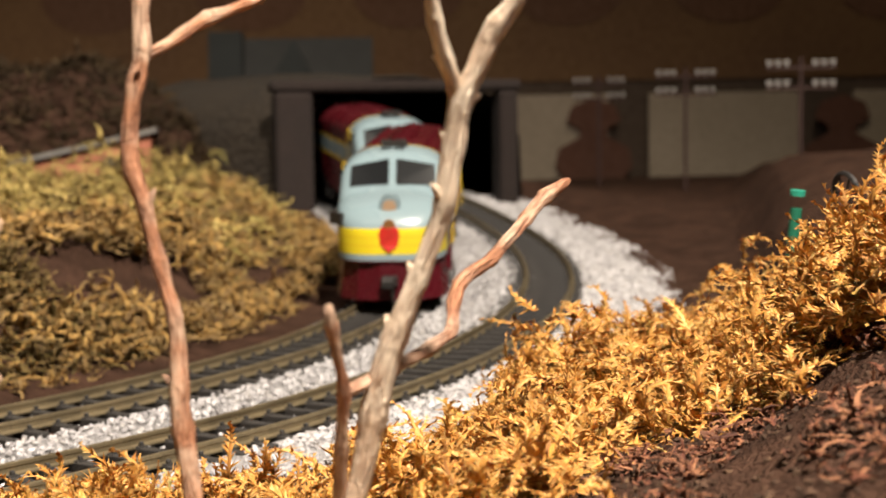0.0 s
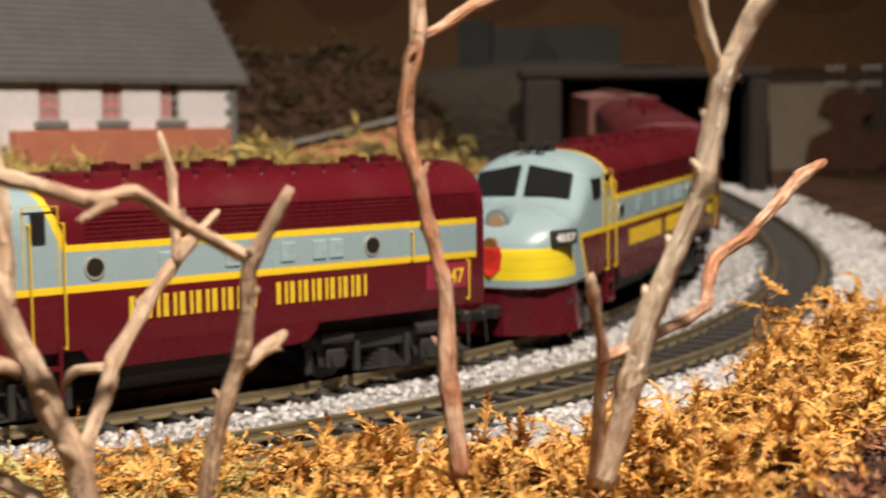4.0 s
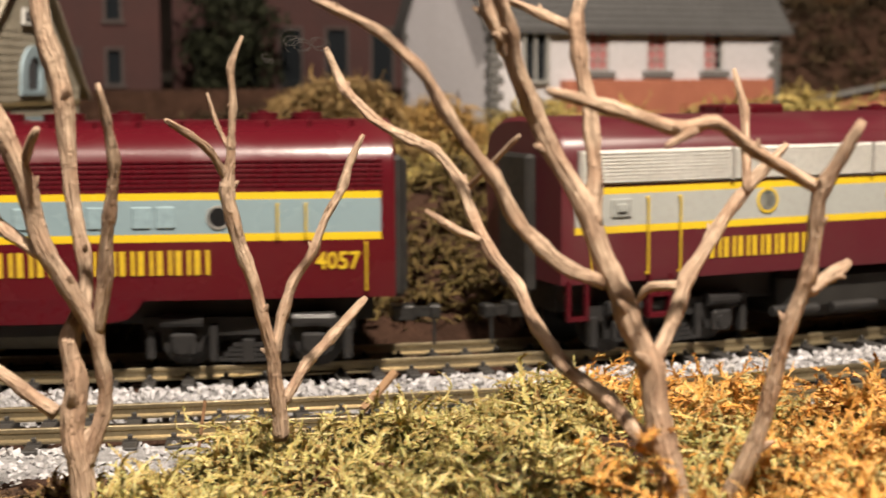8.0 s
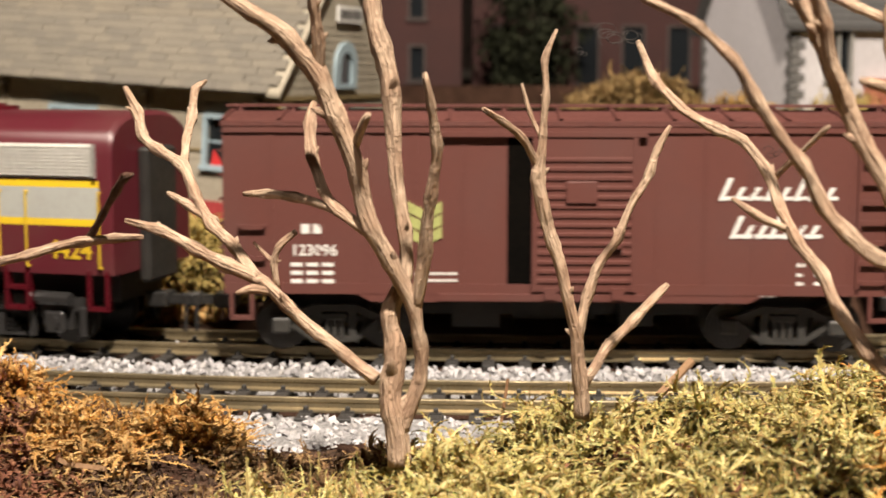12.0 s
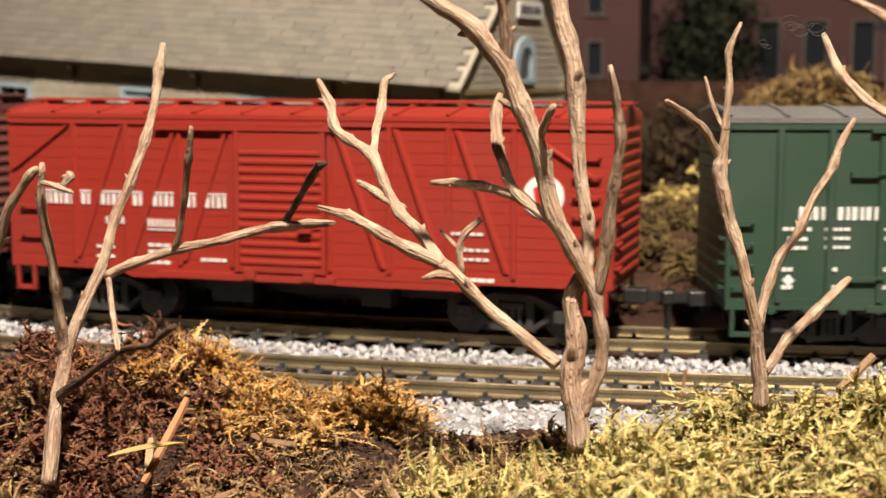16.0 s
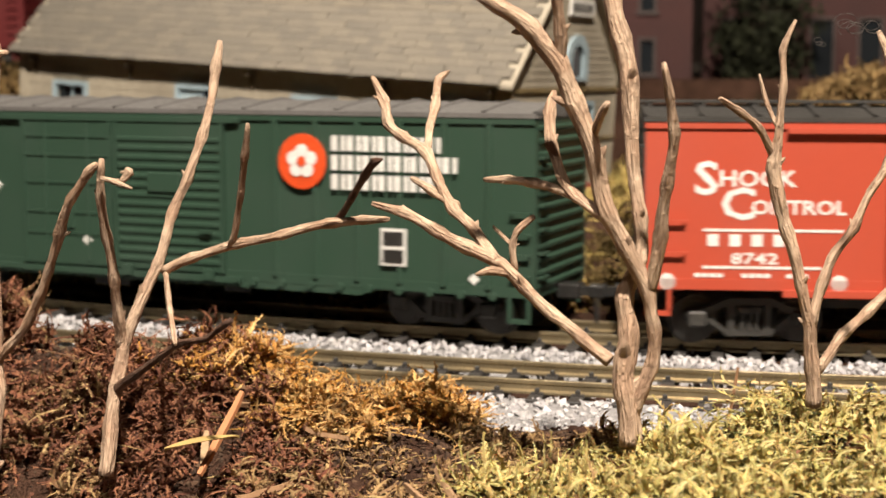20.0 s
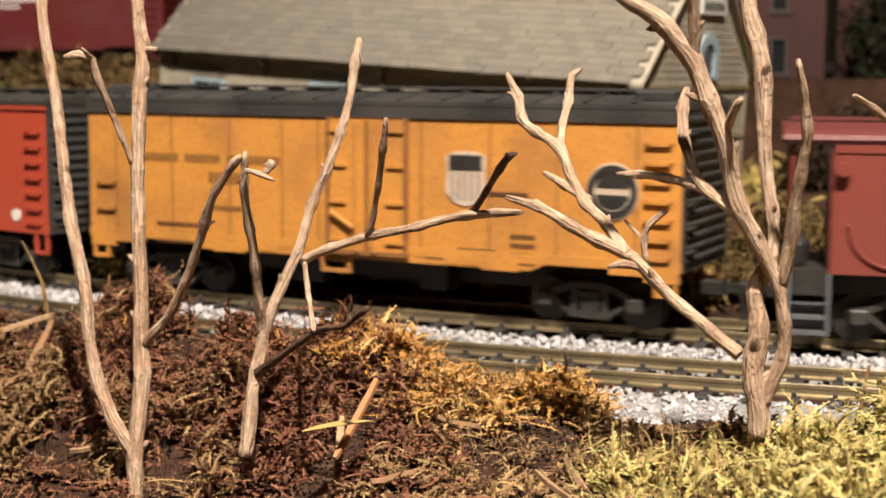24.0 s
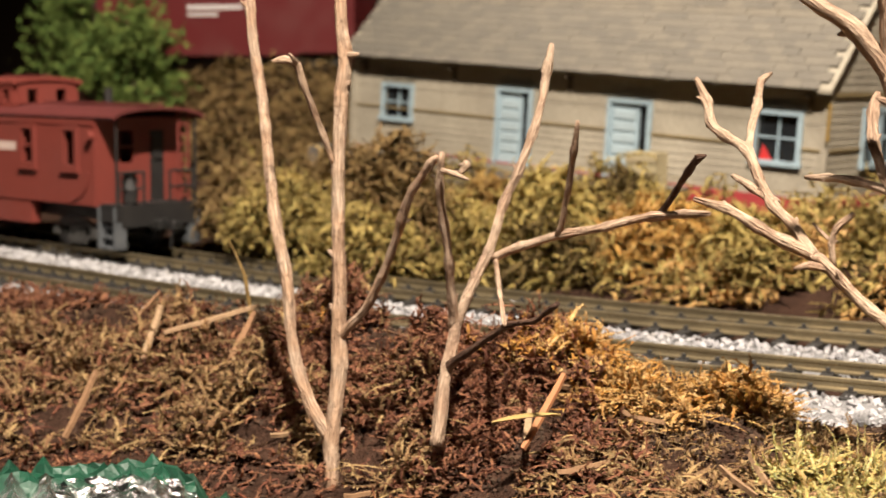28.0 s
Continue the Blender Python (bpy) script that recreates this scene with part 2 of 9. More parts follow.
def bars(parent, material, y, *rows, name="lettering"):
    """Rows of plain bars for writing: x of the first one, z, height, pitch, how many, share of the pitch that is filled."""
    bm = bmesh.new()
    for x, z, h, pitch, count, fill in rows:
        for i in range(count):
            x1 = x - i * pitch
            box(bm, x1 - pitch * fill, x1, y - 0.1, y + 0.12, z, z + h)
    return part(name, bm, material, parent)


def letter_blocks(parent, material, y, x, z, height, wide, pitch, count, weight=0.30, name="lettering"):
    """A road's name as plain bars, a broad and a thin one for each letter, from x backwards."""
    bm = bmesh.new()
    for i in range(count):
        a = x - i * pitch
        box(bm, a - wide * weight * 1.25, a, y - 0.1, y + 0.12, z, z + height)
        box(bm, a - wide, a - wide * (1 - weight * 0.8), y - 0.1, y + 0.12, z, z + height)
    return part(name, bm, material, parent)


# ---- plan ----
RAIL_TOP, GAUGE = 0.0045, 0.0165
SPACING = 0.0497                    # between the centrelines of the two tracks
_s = np.arange(-2.0, 1.6, 0.002)
# curvature along the inner track: a straight, a wide curve before the station, then a hairpin that climbs away
_bend = np.where(_s > 0.31, 0.0, np.where(_s > 0.10, 1 / 0.621, np.where(_s < -1.35, 0.0, np.interp(_s, (-0.85, -0.75, -0.45, -0.3, -0.2, -0.1, 0.0, 0.1), (3.3, 1.5, 0.52, 2.40, 2.67, 2.23, 2.30, 0.90)))))
_turn = np.cumsum(_bend) * 0.002
_anchor = np.argmin(abs(_s - 0.1))
_turn += 0.1610 - _turn[_anchor]
_x, _y = np.cumsum(-np.cos(_turn)) * 0.002, np.cumsum(np.sin(_turn)) * 0.002
_x, _y = _x - _x[_anchor] + 0.0646, _y - _y[_anchor] + 0.3113
_rise = np.interp(_s, (-1.1, -0.9, -0.75, -0.62, -0.5, -0.42, -0.35, -0.27, -0.2, -0.14, -0.06), (0.0, 0.018, 0.0340, 0.0300, 0.0234, 0.0170, 0.0118, 0.0066, 0.0030, 0.0009, 0.0))


def on_track(s, out=0.0, z=0.0):
    """A place s metres along the inner track, out metres from its centreline to the outside of the curve, and the track's turn there."""
    a = float(np.interp(s, _s, _turn))
    return Vector((float(np.interp(s, _s, _x)) - out * math.sin(a), float(np.interp(s, _s, _y)) - out * math.cos(a), z + float(np.interp(s, _s, _rise)))), a


def beside(x, y):
    """How far a place lies outside the inner centreline (negative: inside the curve), and how far along."""
    d = np.hypot(_x - x, _y - y)
    i = int(np.argmin(d))
    return (x - _x[i]) * -math.sin(_turn[i]) + (y - _y[i]) * -math.cos(_turn[i]), float(_s[i])


# ---- the ground: a bank in front of the tracks, the track bed, rising ground inside the curve ----
# azimuth (degrees to the left), then the crest's distance and height, the front's distance and height, the height behind the tracks
BANK = ((-75, 0.30, 0.048, 0.15, 0.036, 0.004), (-66, 0.30, 0.046, 0.15, 0.034, 0.004), (-62, 0.28, 0.038, 0.15, 0.031, 0.004), (-57, 0.35, 0.013, 0.14, 0.028, 0.006),
        (-52.4, 0.32, 0.012, 0.13, 0.025, 0.010), (-49.7, 0.275, 0.011, 0.13, 0.023, 0.012), (-47, 0.235, 0.007, 0.13, 0.019, 0.014), (-43, 0.22, 0.009, 0.13, 0.018, 0.020),
        (-38.5, 0.22, 0.008, 0.13, 0.016, 0.026), (-32.6, 0.24, 0.005, 0.14, 0.014, 0.034), (-28, 0.235, 0.010, 0.14, 0.013, 0.036), (-22.4, 0.235, 0.0125, 0.15, 0.011, 0.034),
        (-17, 0.23, 0.007, 0.155, 0.009, 0.028), (-10, 0.235, 0.0035, 0.165, 0.007, 0.018), (-4.7, 0.215, 0.004, 0.175, 0.004, 0.013), (0, 0.235, 0.001, 0.18, 0.003, 0.012),
        (4.5, 0.245, 0.007, 0.19, 0.001, 0.012), (8, 0.25, 0.009, 0.20, -0.002, 0.012), (14.5, 0.265, 0.0105, 0.215, -0.012, 0.011), (21, 0.295, 0.012, 0.235, -0.012, 0.009), (30, 0.36, 0.003, 0.25, -0.014, 0.006), (60, 0.40, 0.0, 0.26, -0.014, 0.004))
_bank = np.array(BANK)


def ground_height(x, y):
    out, s = beside(x, y)
    az, r = math.degrees(math.atan2(-x, y)), math.hypot(x, y)
    rc, zc, rf, zf, zb = (float(np.interp(az, _bank[:, 0], _bank[:, k])) for k in range(1, 6))
    base = 0.0003 + float(np.interp(s, _s, _rise)) * min(1.0, max(0.4, 1.0 - 5 * (max(-0.03 - out, out - SPACING - 0.08, 0.0))))
    zc *= min(1.0, max(0.1, 1.2 - (r - rc) / 0.08) + max(0.0, min(1.0, (-59.5 - az) / 1.5)))
    hill = 0.062 * min(1.0, max(0.0, (az + 42.5) / 7)) * min(1.0, max(0.0, (-25 - az) / 4)) * max(0.0, 1 - ((r - 0.93) / 0.09) ** 2) * (1 + 6 * noise.noise(Vector((x * 9, y * 9, 1.0))) * 0.05)
    wob = noise.noise(Vector((x * 45, y * 45, 0.0))) * 0.0022 + noise.noise(Vector((x * 120, y * 120, 3.0))) * 0.0010
    if -0.021 < out < SPACING + 0.021:
        return base
    if out <= -0.021:
        k = min(1.0, (-0.021 - out) / 0.07)
        return base + (k * k * (3 - 2 * k)) * (zb + 2.2 * wob) + hill
    edge = SPACING + 0.021
    if r >= rc or y < -0.3:
        k = min(1.0, (out - edge) / 0.03)
        return base + k * (zc + wob) * (1 if r < 0.8 else max(0.0, 1.8 - r))
    k = min(1.0, max(0.0, (r - rf) / max(0.02, rc - rf)))
    k = k * k * (3 - 2 * k)
    z = zf + (zc - zf) * k + wob
    e = min(1.0, max(0.0, (out - edge) / 0.012))
    return base + (z - base) * e


SOIL = surface("dark_soil", (0.095, 0.050, 0.033), (0.038, 0.020, 0.013), 0.95, grain=1100, patch=90, amount=0.8, bump=0.9, depth=0.0015, spec=0.1)


def lattice(name, x0, x1, y0, y1, step, height, material):
    nx, ny = round((x1 - x0) / step), round((y1 - y0) / step)
    vs = [(x0 + i * step, y0 + j * step, height(x0 + i * step, y0 + j * step)) for j in range(ny + 1) for i in range(nx + 1)]
    fs = [(j * (nx + 1) + i, j * (nx + 1) + i + 1, (j + 1) * (nx + 1) + i + 1, (j + 1) * (nx + 1) + i) for j in range(ny) for i in range(nx)]
    return vs, fs


# fine in the middle, running out flat to the walls of the room
vs, fs = lattice("ground", -0.60, 1.20, -0.10, 1.40, 0.0075, ground_height, SOIL)
nx, ny = round(1.8 / 0.0075), round(1.5 / 0.0075)
ring = [i for i in range(nx)] + [j * (nx + 1) + nx for j in range(ny)] + [ny * (nx + 1) + i for i in range(nx, 0, -1)] + [j * (nx + 1) for j in range(ny, 0, -1)]
n = len(vs)
vs += [(0.3 + (vs[k][0] - 0.3) * 6, 0.65 + (vs[k][1] - 0.65) * 6, 0.0) for k in ring]
fs += [(ring[k], n + k, n + (k + 1) % len(ring), ring[(k + 1) % len(ring)]) for k in range(len(ring))]
tagged(raw("ground", vs, fs, SOIL, smooth=True), "dark brown crumbly soil of the layout's scenery", "ground", kind="structure")

# the room: dark timber walls and a ceiling
WALL = surface("dark_timber_wall", (0.055, 0.026, 0.010), (0.030, 0.013, 0.006), 0.6, grain=60, patch=4, stretch=(1, 1, 0.12), bump=0.2, depth=0.002)
for name, r in (("wall_north", (-3.2, 4.2, 3.0, 3.1, -0.9, 2.6)), ("wall_south", (-3.2, 4.2, -2.1, -2.0, -0.9, 2.6)), ("wall_west", (-3.3, -3.2, -2.1, 3.1, -0.9, 2.6)), ("wall_east", (4.2, 4.3, -2.1, 3.1, -0.9, 2.6))):
    bm = bmesh.new()
    box(bm, *r)
    tagged(part(name, bm, WALL, mm=False), "dark brown timber wall in the shade", "wall", kind="structure")
bm = bmesh.new()
box(bm, -3.3, 4.3, -2.1, 3.1, 2.6, 2.7)
tagged(part("ceiling", bm, surface("ceiling_board", (0.25, 0.22, 0.18), None, 0.9, grain=20, patch=2), mm=False), "plain dim ceiling over the layout", "ceiling", kind="structure")

# ---- tracks ----
BRASS = surface("brass_rail", (0.38, 0.31, 0.19), (0.20, 0.165, 0.105), 0.36, 0.7, grain=1500, patch=120, amount=0.7, bump=0.1)
TIE = surface("black_sleeper", (0.022, 0.021, 0.021), (0.05, 0.045, 0.04), 0.6, grain=1600, patch=300, bump=0.4)
PROFILE = ((-1.2, 2.0), (-1.2, 2.35), (-0.3, 2.7), (-0.3, 3.6), (-0.5, 3.8), (-0.5, 4.4), (-0.4, 4.5), (0.4, 4.5), (0.5, 4.4), (0.5, 3.8), (0.3, 3.6), (0.3, 2.7), (1.2, 2.35), (1.2, 2.0))


def swept_rail(out, s0, s1):
    bm = bmesh.new()
    rings = []
    for s in np.arange(s0, s1, 0.006):
        ring = []
        for dy, z in PROFILE:
            p, a = on_track(float(s), out + dy * MM)
            ring.append((p.x, p.y, p.z + z * MM))
        rings.append(ring)
    return loft(bm, rings)


def sleeper_mesh():
    bm = boxes((-1.3, 1.3, -15, 15, 0.0, 1.9), bevel=0.15)
    for y in (-8.25, 8.25):
        box(bm, -1.1, 1.1, y - 2.3, y + 2.3, 1.9, 2.15)
        for side in (-1.6, 1.6):
            box(bm, -0.45, 0.45, y + side - 0.45, y + side + 0.45, 2.1, 3.0, bevel=0.15)
    bmesh.ops.scale(bm, vec=(MM, MM, MM), verts=bm.verts)
    me = bpy.data.meshes.new("sleeper")
    bm.to_mesh(me)
    bm.free()
    me.materials.append(TIE)
    return me


SLEEPER = sleeper_mesh()
for out, label, far in ((0.0, "model railway track with brass rails under the train", 0.66), (SPACING, "empty model railway track with brass rails on black sleepers", 0.66)):
    e = tagged(new("railway_track"), label, "railway track", "the two tracks", "structure")
    for side in (-1, 1):
        part("rail", swept_rail(out + side * GAUGE / 2, -1.95, 1.4), BRASS, e, mm=False)
    stretch = 1 + out / 0.621
    for i in range(int(1.46 / 0.0075 * stretch)):
        s = -0.90 + i * 0.0075 / stretch
        p, a = on_track(s, out)
        o = new("sleeper", SLEEPER)
        o.parent = e
        o.matrix_basis = pose(p.x, p.y, p.z + 0.0003, 0, 0, -math.degrees(a) + random.uniform(-1.5, 1.5))


# ---- rolling stock: x forward, y to the outside of the curve, z from the rail head, in mm ----
wheelsets = []


def wheelset(parent, x, r=5.0):
    bm = bmesh.new()
    rod(bm, (x, -10.5, r), (x, 10.5, r), 0.9, 6)
    for y in (-1, 1):
        rod(bm, (x, y * 7.2, r), (x, y * 9.6, r), r, 20)
        rod(bm, (x, y * 6.6, r), (x, y * 7.4, r), r + 0.6, 20)
        rod(bm, (x, y * 9.5, r), (x, y * 9.9, r), r - 1.2, 16)
    for v in bm.verts:
        v.co -= Vector((x, 0, r))
    o = part("wheelset", bm, STEEL, parent)
    o.location = (x * MM, 0, r * MM)
    wheelsets.append((o, x * MM, r * MM))


TRUCK_GREY = surface("weathered_truck_grey", (0.052, 0.050, 0.046), (0.026, 0.025, 0.024), 0.38, patch=160)


def freight_truck(car, x, material=TRUCK_GREY):
    """Two axles in cast side frames: a sloping frame with openings round a spring nest."""
    e = part("truck", boxes((-2.2, 2.2, -9, 9, 4.5, 7.5)), BLACK, car)
    e.location.x = x * MM
    for y in (-1, 1):
        bm = bmesh.new()
        slab(bm, [(-13.0, 6.9), (-13.0, 5.4), (-9.0, 6.1), (-4.2, 8.1), (4.2, 8.1), (9.0, 6.1), (13.0, 5.4), (13.0, 6.9), (9.0, 7.7), (4.4, 9.6), (-4.4, 9.6), (-9.0, 7.7)], y * 10.8, y * 12.3)
        for k in (-1, 1):
            slab(bm, [(k * 13.0, 5.4), (k * 9.0, 4.9), (k * 4.6, 1.9), (k * 4.6, 3.1), (k * 8.6, 6.2)], y * 10.9, y * 12.2)
            slab(bm, [(k * 3.0, 2.0), (k * 4.6, 2.0), (k * 4.6, 8.4), (k * 3.0, 8.4)], y * 10.9, y * 12.4)
        slab(bm, [(-5.0, 1.7), (5.0, 1.7), (4.6, 3.0), (-4.6, 3.0)], y * 10.9, y * 12.3)
        part("side_frame", bm, material, e)
        for k in (-11, 11):
            bm = boxes((k - 1.9, k + 1.9, min(y * 12.0, y * 13.4), max(y * 12.0, y * 13.4), 3.7, 7.0), bevel=0.45)
            part("journal_box", bm, material, e)
        for k in (-1.5, 0, 1.5):
            part("coil_spring", rod(bmesh.new(), (k, y * 12.0, 2.8), (k, y * 12.0, 6.6), 0.6, 8), material, e)
        part("bolster_end", boxes((-2.7, 2.7, min(y * 11.6, y * 12.8), max(y * 11.6, y * 12.8), 6.4, 7.9), bevel=0.2), material, e)
    for k in (-11, 11):
        wheelset(e, k)
    return e


def coupler(car, x, d):
    bm = boxes((min(x, x + d * 5), max(x, x + d * 5), -2.6, 2.6, 7.2, 10.4), bevel=0.3)
    box(bm, min(x + d * 5, x + d * 9), max(x + d * 5, x + d * 9), -1.3, 1.3, 7.9, 9.8)
    box(bm, min(x + d * 8, x + d * 10.5), max(x + d * 8, x + d * 10.5), -2.2, 1.6, 7.4, 10.3, bevel=0.4)
    rod(bm, (x + d * 9, 1.2, 7.6), (x + d * 9, 1.6, 2.0), 0.4)
    return part("coupler", bm, STEEL, car)


def grab_iron(car, x0, x1, z, y, material):
    """A bent bar that stands off the side of a car."""
    x0, x1 = min(x0, x1), max(x0, x1)
    bm = boxes((x0, x1, y + 0.75, y + 1.2, z - 0.25, z + 0.3), (x0, x0 + 0.5, y - 0.1, y + 0.9, z - 0.25, z + 0.3), (x1 - 0.5, x1, y - 0.1, y + 0.9, z - 0.25, z + 0.3))
    return part("grab_iron", bm, material, car)


def stirrup(car, x, y, material, w=5.0, drop=5.0, top=9.8):
    up = top - 9.8
    bm = boxes((x - w / 2, x - w / 2 + 0.8, y - 0.8, y + 0.2, up + 9.5 - drop, top + 0.4), (x + w / 2 - 0.8, x + w / 2, y - 0.8, y + 0.2, up + 9.5 - drop, top + 0.4), (x - w / 2, x + w / 2, y - 0.8, y + 0.2, up + 8.9 - drop, top - drop))
    return part("step", bm, material, car)


def boxcar(name, length, label, paint, roof, ends, side="ribs", z0=10.0, z1=45.0, w=17.0, boards=True, rib_pitch=9.5, door=None, hatch=False, rungs="irons"):
    """A box or refrigerator car: body, roof with running boards, ribbed ends, ladders, underframe, trucks."""
    car = place(name, pose(0, 0, 0), label, "railway car", "the train")
    h = length / 2
    bm = boxes((-h, h, -w, w, z0 + 1.0, z1))
    part("body", bm, paint, car)
    for y in (-1, 1):
        part("side_sill", boxes((-h, h, y * w - 0.25, y * w + 0.25, z0, z0 + 2.2)), paint, car)
        bm = bmesh.new()
        slab(bm, [(-h * 0.62, z0 + 0.4), (-h * 0.56, z0 - 1.6), (h * 0.56, z0 - 1.6), (h * 0.62, z0 + 0.4)], y * w - 0.3, y * w + 0.15)
        part("sill_skirt", bm, paint, car)
    # roof
    bm = bmesh.new()
    ring = [(-w - 0.6, z1 - 0.3), (-w - 0.6, z1 + 0.7), (-w * 0.55, z1 + 1.9), (0, z1 + 2.7), (w * 0.55, z1 + 1.9), (w + 0.6, z1 + 0.7), (w + 0.6, z1 - 0.3)]
    loft(bm, [[(x, y, z) for y, z in ring] for x in (-h - 0.4, h + 0.4)])
    r = part("roof", bm, roof, car)
    count = int(length / 11)
    for i in range(count + 1):
        x = -h + i * length / count
        bm = bmesh.new()
        loft(bm, [[(x + dx, y * 0.985, z + up) for y, z in ring[1:6]] + [(x + dx, 0, z1)] for dx, up in ((-0.45, 0.0), (-0.3, 0.55), (0.3, 0.55), (0.45, 0.0))])
        part("roof_rib", bm, roof, r)
    if boards:
        for y in (-2.6, 0, 2.6):
            part("running_board", boxes((-h - 1.5, h + 1.5, y - 1.15, y + 1.15, z1 + 3.3, z1 + 3.8)), roof, car)
        for i in range(count + 1):
            x = -h + 1.5 + i * (length - 3) / count
            part("board_saddle", boxes((x - 0.5, x + 0.5, -3.6, 3.6, z1 + 2.2, z1 + 3.3)), roof, car)
    if hatch:
        for x in (-h + 8, h - 8):
            for y in (-9, 9):
                part("ice_hatch", boxes((x - 4.5, x + 4.5, y - 4, y + 4, z1 + 1.2, z1 + 3.6), bevel=0.4), roof, car)
    # ends with horizontal ribs
    for d in (-1, 1):
        panel = part("end_panel", boxes((d * h - 0.2, d * h + 0.2, -w - 0.1, w + 0.1, z0, z1)), ends, car)
        for i in range(13):
            z = z0 + 2.4 + i * (z1 - z0 - 4.8) / 12
            bm = bmesh.new()
            loft(bm, [[(d * (h + dx * k), y, z + dz) for dx, dz in ((-0.1, -0.9), (0.7, -0.3), (0.7, 0.3), (-0.1, 0.9))] for y, k in ((-w + 0.8, 0.3), (-w + 3.5, 1), (w - 3.5, 1), (w - 0.8, 0.3))])
            part("end_rib", bm, ends, panel)
        coupler(car, d * h, d)
        if rungs == "low":
            for i in range(4):
                grab_iron(car, d * (h - 5.2), d * (h - 0.8), z0 + 4.5 + i * 4.4, w, paint)
        elif d < 0:
            for i in range(7):
                grab_iron(car, d * (h - 8.2), d * (h - 2.4), z0 + 3.0 + i * (z1 - z0 - 6) / 7, w, paint)
            if rungs == "ladder":
                for k in (8.4, 2.2):
                    part("ladder_stile", boxes((d * (h - k) - 0.35, d * (h - k) + 0.35, w, w + 1.0, z0 + 1.6, z1 - 2.6)), paint, car)
        else:
            for z in (z0 + 7.5, z0 + 14.0):
                grab_iron(car, d * (h - 8.6), d * (h - 3.0), z, w, paint)
        stirrup(car, d * (h - 3.4), w, paint, top=z0 + 0.4)
        stirrup(car, d * (h - 3.4), -w + 0.6, paint, top=z0 + 0.4)
        for i in range(6):
            z = z0 + 4 + i * 5
            part("rung", boxes((d * h + min(0, d * 1.3), d * h + max(0, d * 1.3), w - 6, w - 1.4, z, z + 0.5)), ends, panel)
        t = freight_truck(car, d * (h - 21))
    part("underframe", boxes((-h + 6, h - 6, -4, 4, 6.5, z0 + 1.2), (-9, 9, -11, -5, 4.0, z0), (12, 22, 6, 12, 5, z0), (-20, -13, 3, 10, 5, z0)), BLACK, car)
    bm = bmesh.new()
    if side == "ribs":
        n = int(length / rib_pitch)
        for i in range(1, n):
            x = h - i * length / n
            if door and door[0] - 1 < h - x < door[1] + 1:
                continue
            for y in (-1, 1):
                part("side_post", loft(bmesh.new(), [[(x + dx, y * (w + dy), z) for dx, dy in ((-0.9, -0.1), (-0.55, 0.65), (0.55, 0.65), (0.9, -0.1))] for z in (z0 + 1.5, z1 - 1.2)]), paint, car)
    elif side == "seams":
        for i in range(1, 14):
            x = h - i * length / 14
            if door and door[0] - 1 < h - x < door[1] + 1:
                continue
            for y in (-1, 1):
                bm = bmesh.new()
                box(bm, x - 0.55, x + 0.55, y * w - 0.12, y * w + 0.12, z0 + 1.5, z1 - 1.0)
                for k in range(16):
                    z = z0 + 2.6 + k * (z1 - z0 - 5) / 16
                    box(bm, x - 0.25, x + 0.25, y * w - 0.2, y * w + 0.2, z, z + 0.5)
                part("side_seam", bm, paint, car)
    elif side == "truss":
        def brace(name, u0, za, u1, zb, y):
            part(name, loft(bmesh.new(), [[(h - u + dx, y * (w + dy), z) for dx, dy in ((-0.75, -0.1), (-0.4, 0.7), (0.4, 0.7), (0.75, -0.1))] for u, z in ((u0, za), (u1, zb))]), paint, car)
        top, low = z1 - 2.0, z0 + 2.6
        for y in (-1, 1):
            for u in (16.6, 29.8, 43.0, 55.6, 78.6, 92.0, 105.2, 119.3):
                brace("side_post", u, low - 1, u, top + 0.6, y)
            for u0, u1 in ((17.6, 28.6), (30.8, 42.0), (44.2, 54.6)):
                brace("diagonal_brace", u0, low, u1, top, y)
            for u0, u1 in ((80.0, 90.6), (93.4, 103.8), (107.0, 117.8)):
                brace("diagonal_brace", u0, top, u1, low, y)
            brace("diagonal_brace", 1.2, top - 10.0, 15.2, top, y)
            brace("diagonal_brace", 121.6, top, 135.4, top - 9.0, y)
            for i in range(12):
                z = z0 + 3.0 + i * (z1 - z0 - 5) / 12
                part("board_bead", boxes((-h + 0.3, h - 0.3, y * w - 0.1, y * w + 0.06, z, z + 0.3)), paint, car)
    for y in (-1, 1):
        part("eave_strip", boxes((-h, h, y * (w + 0.1) - 0.35, y * (w + 0.1) + 0.35, z1 - 1.6, z1 - 0.2)), paint, car)
    return car


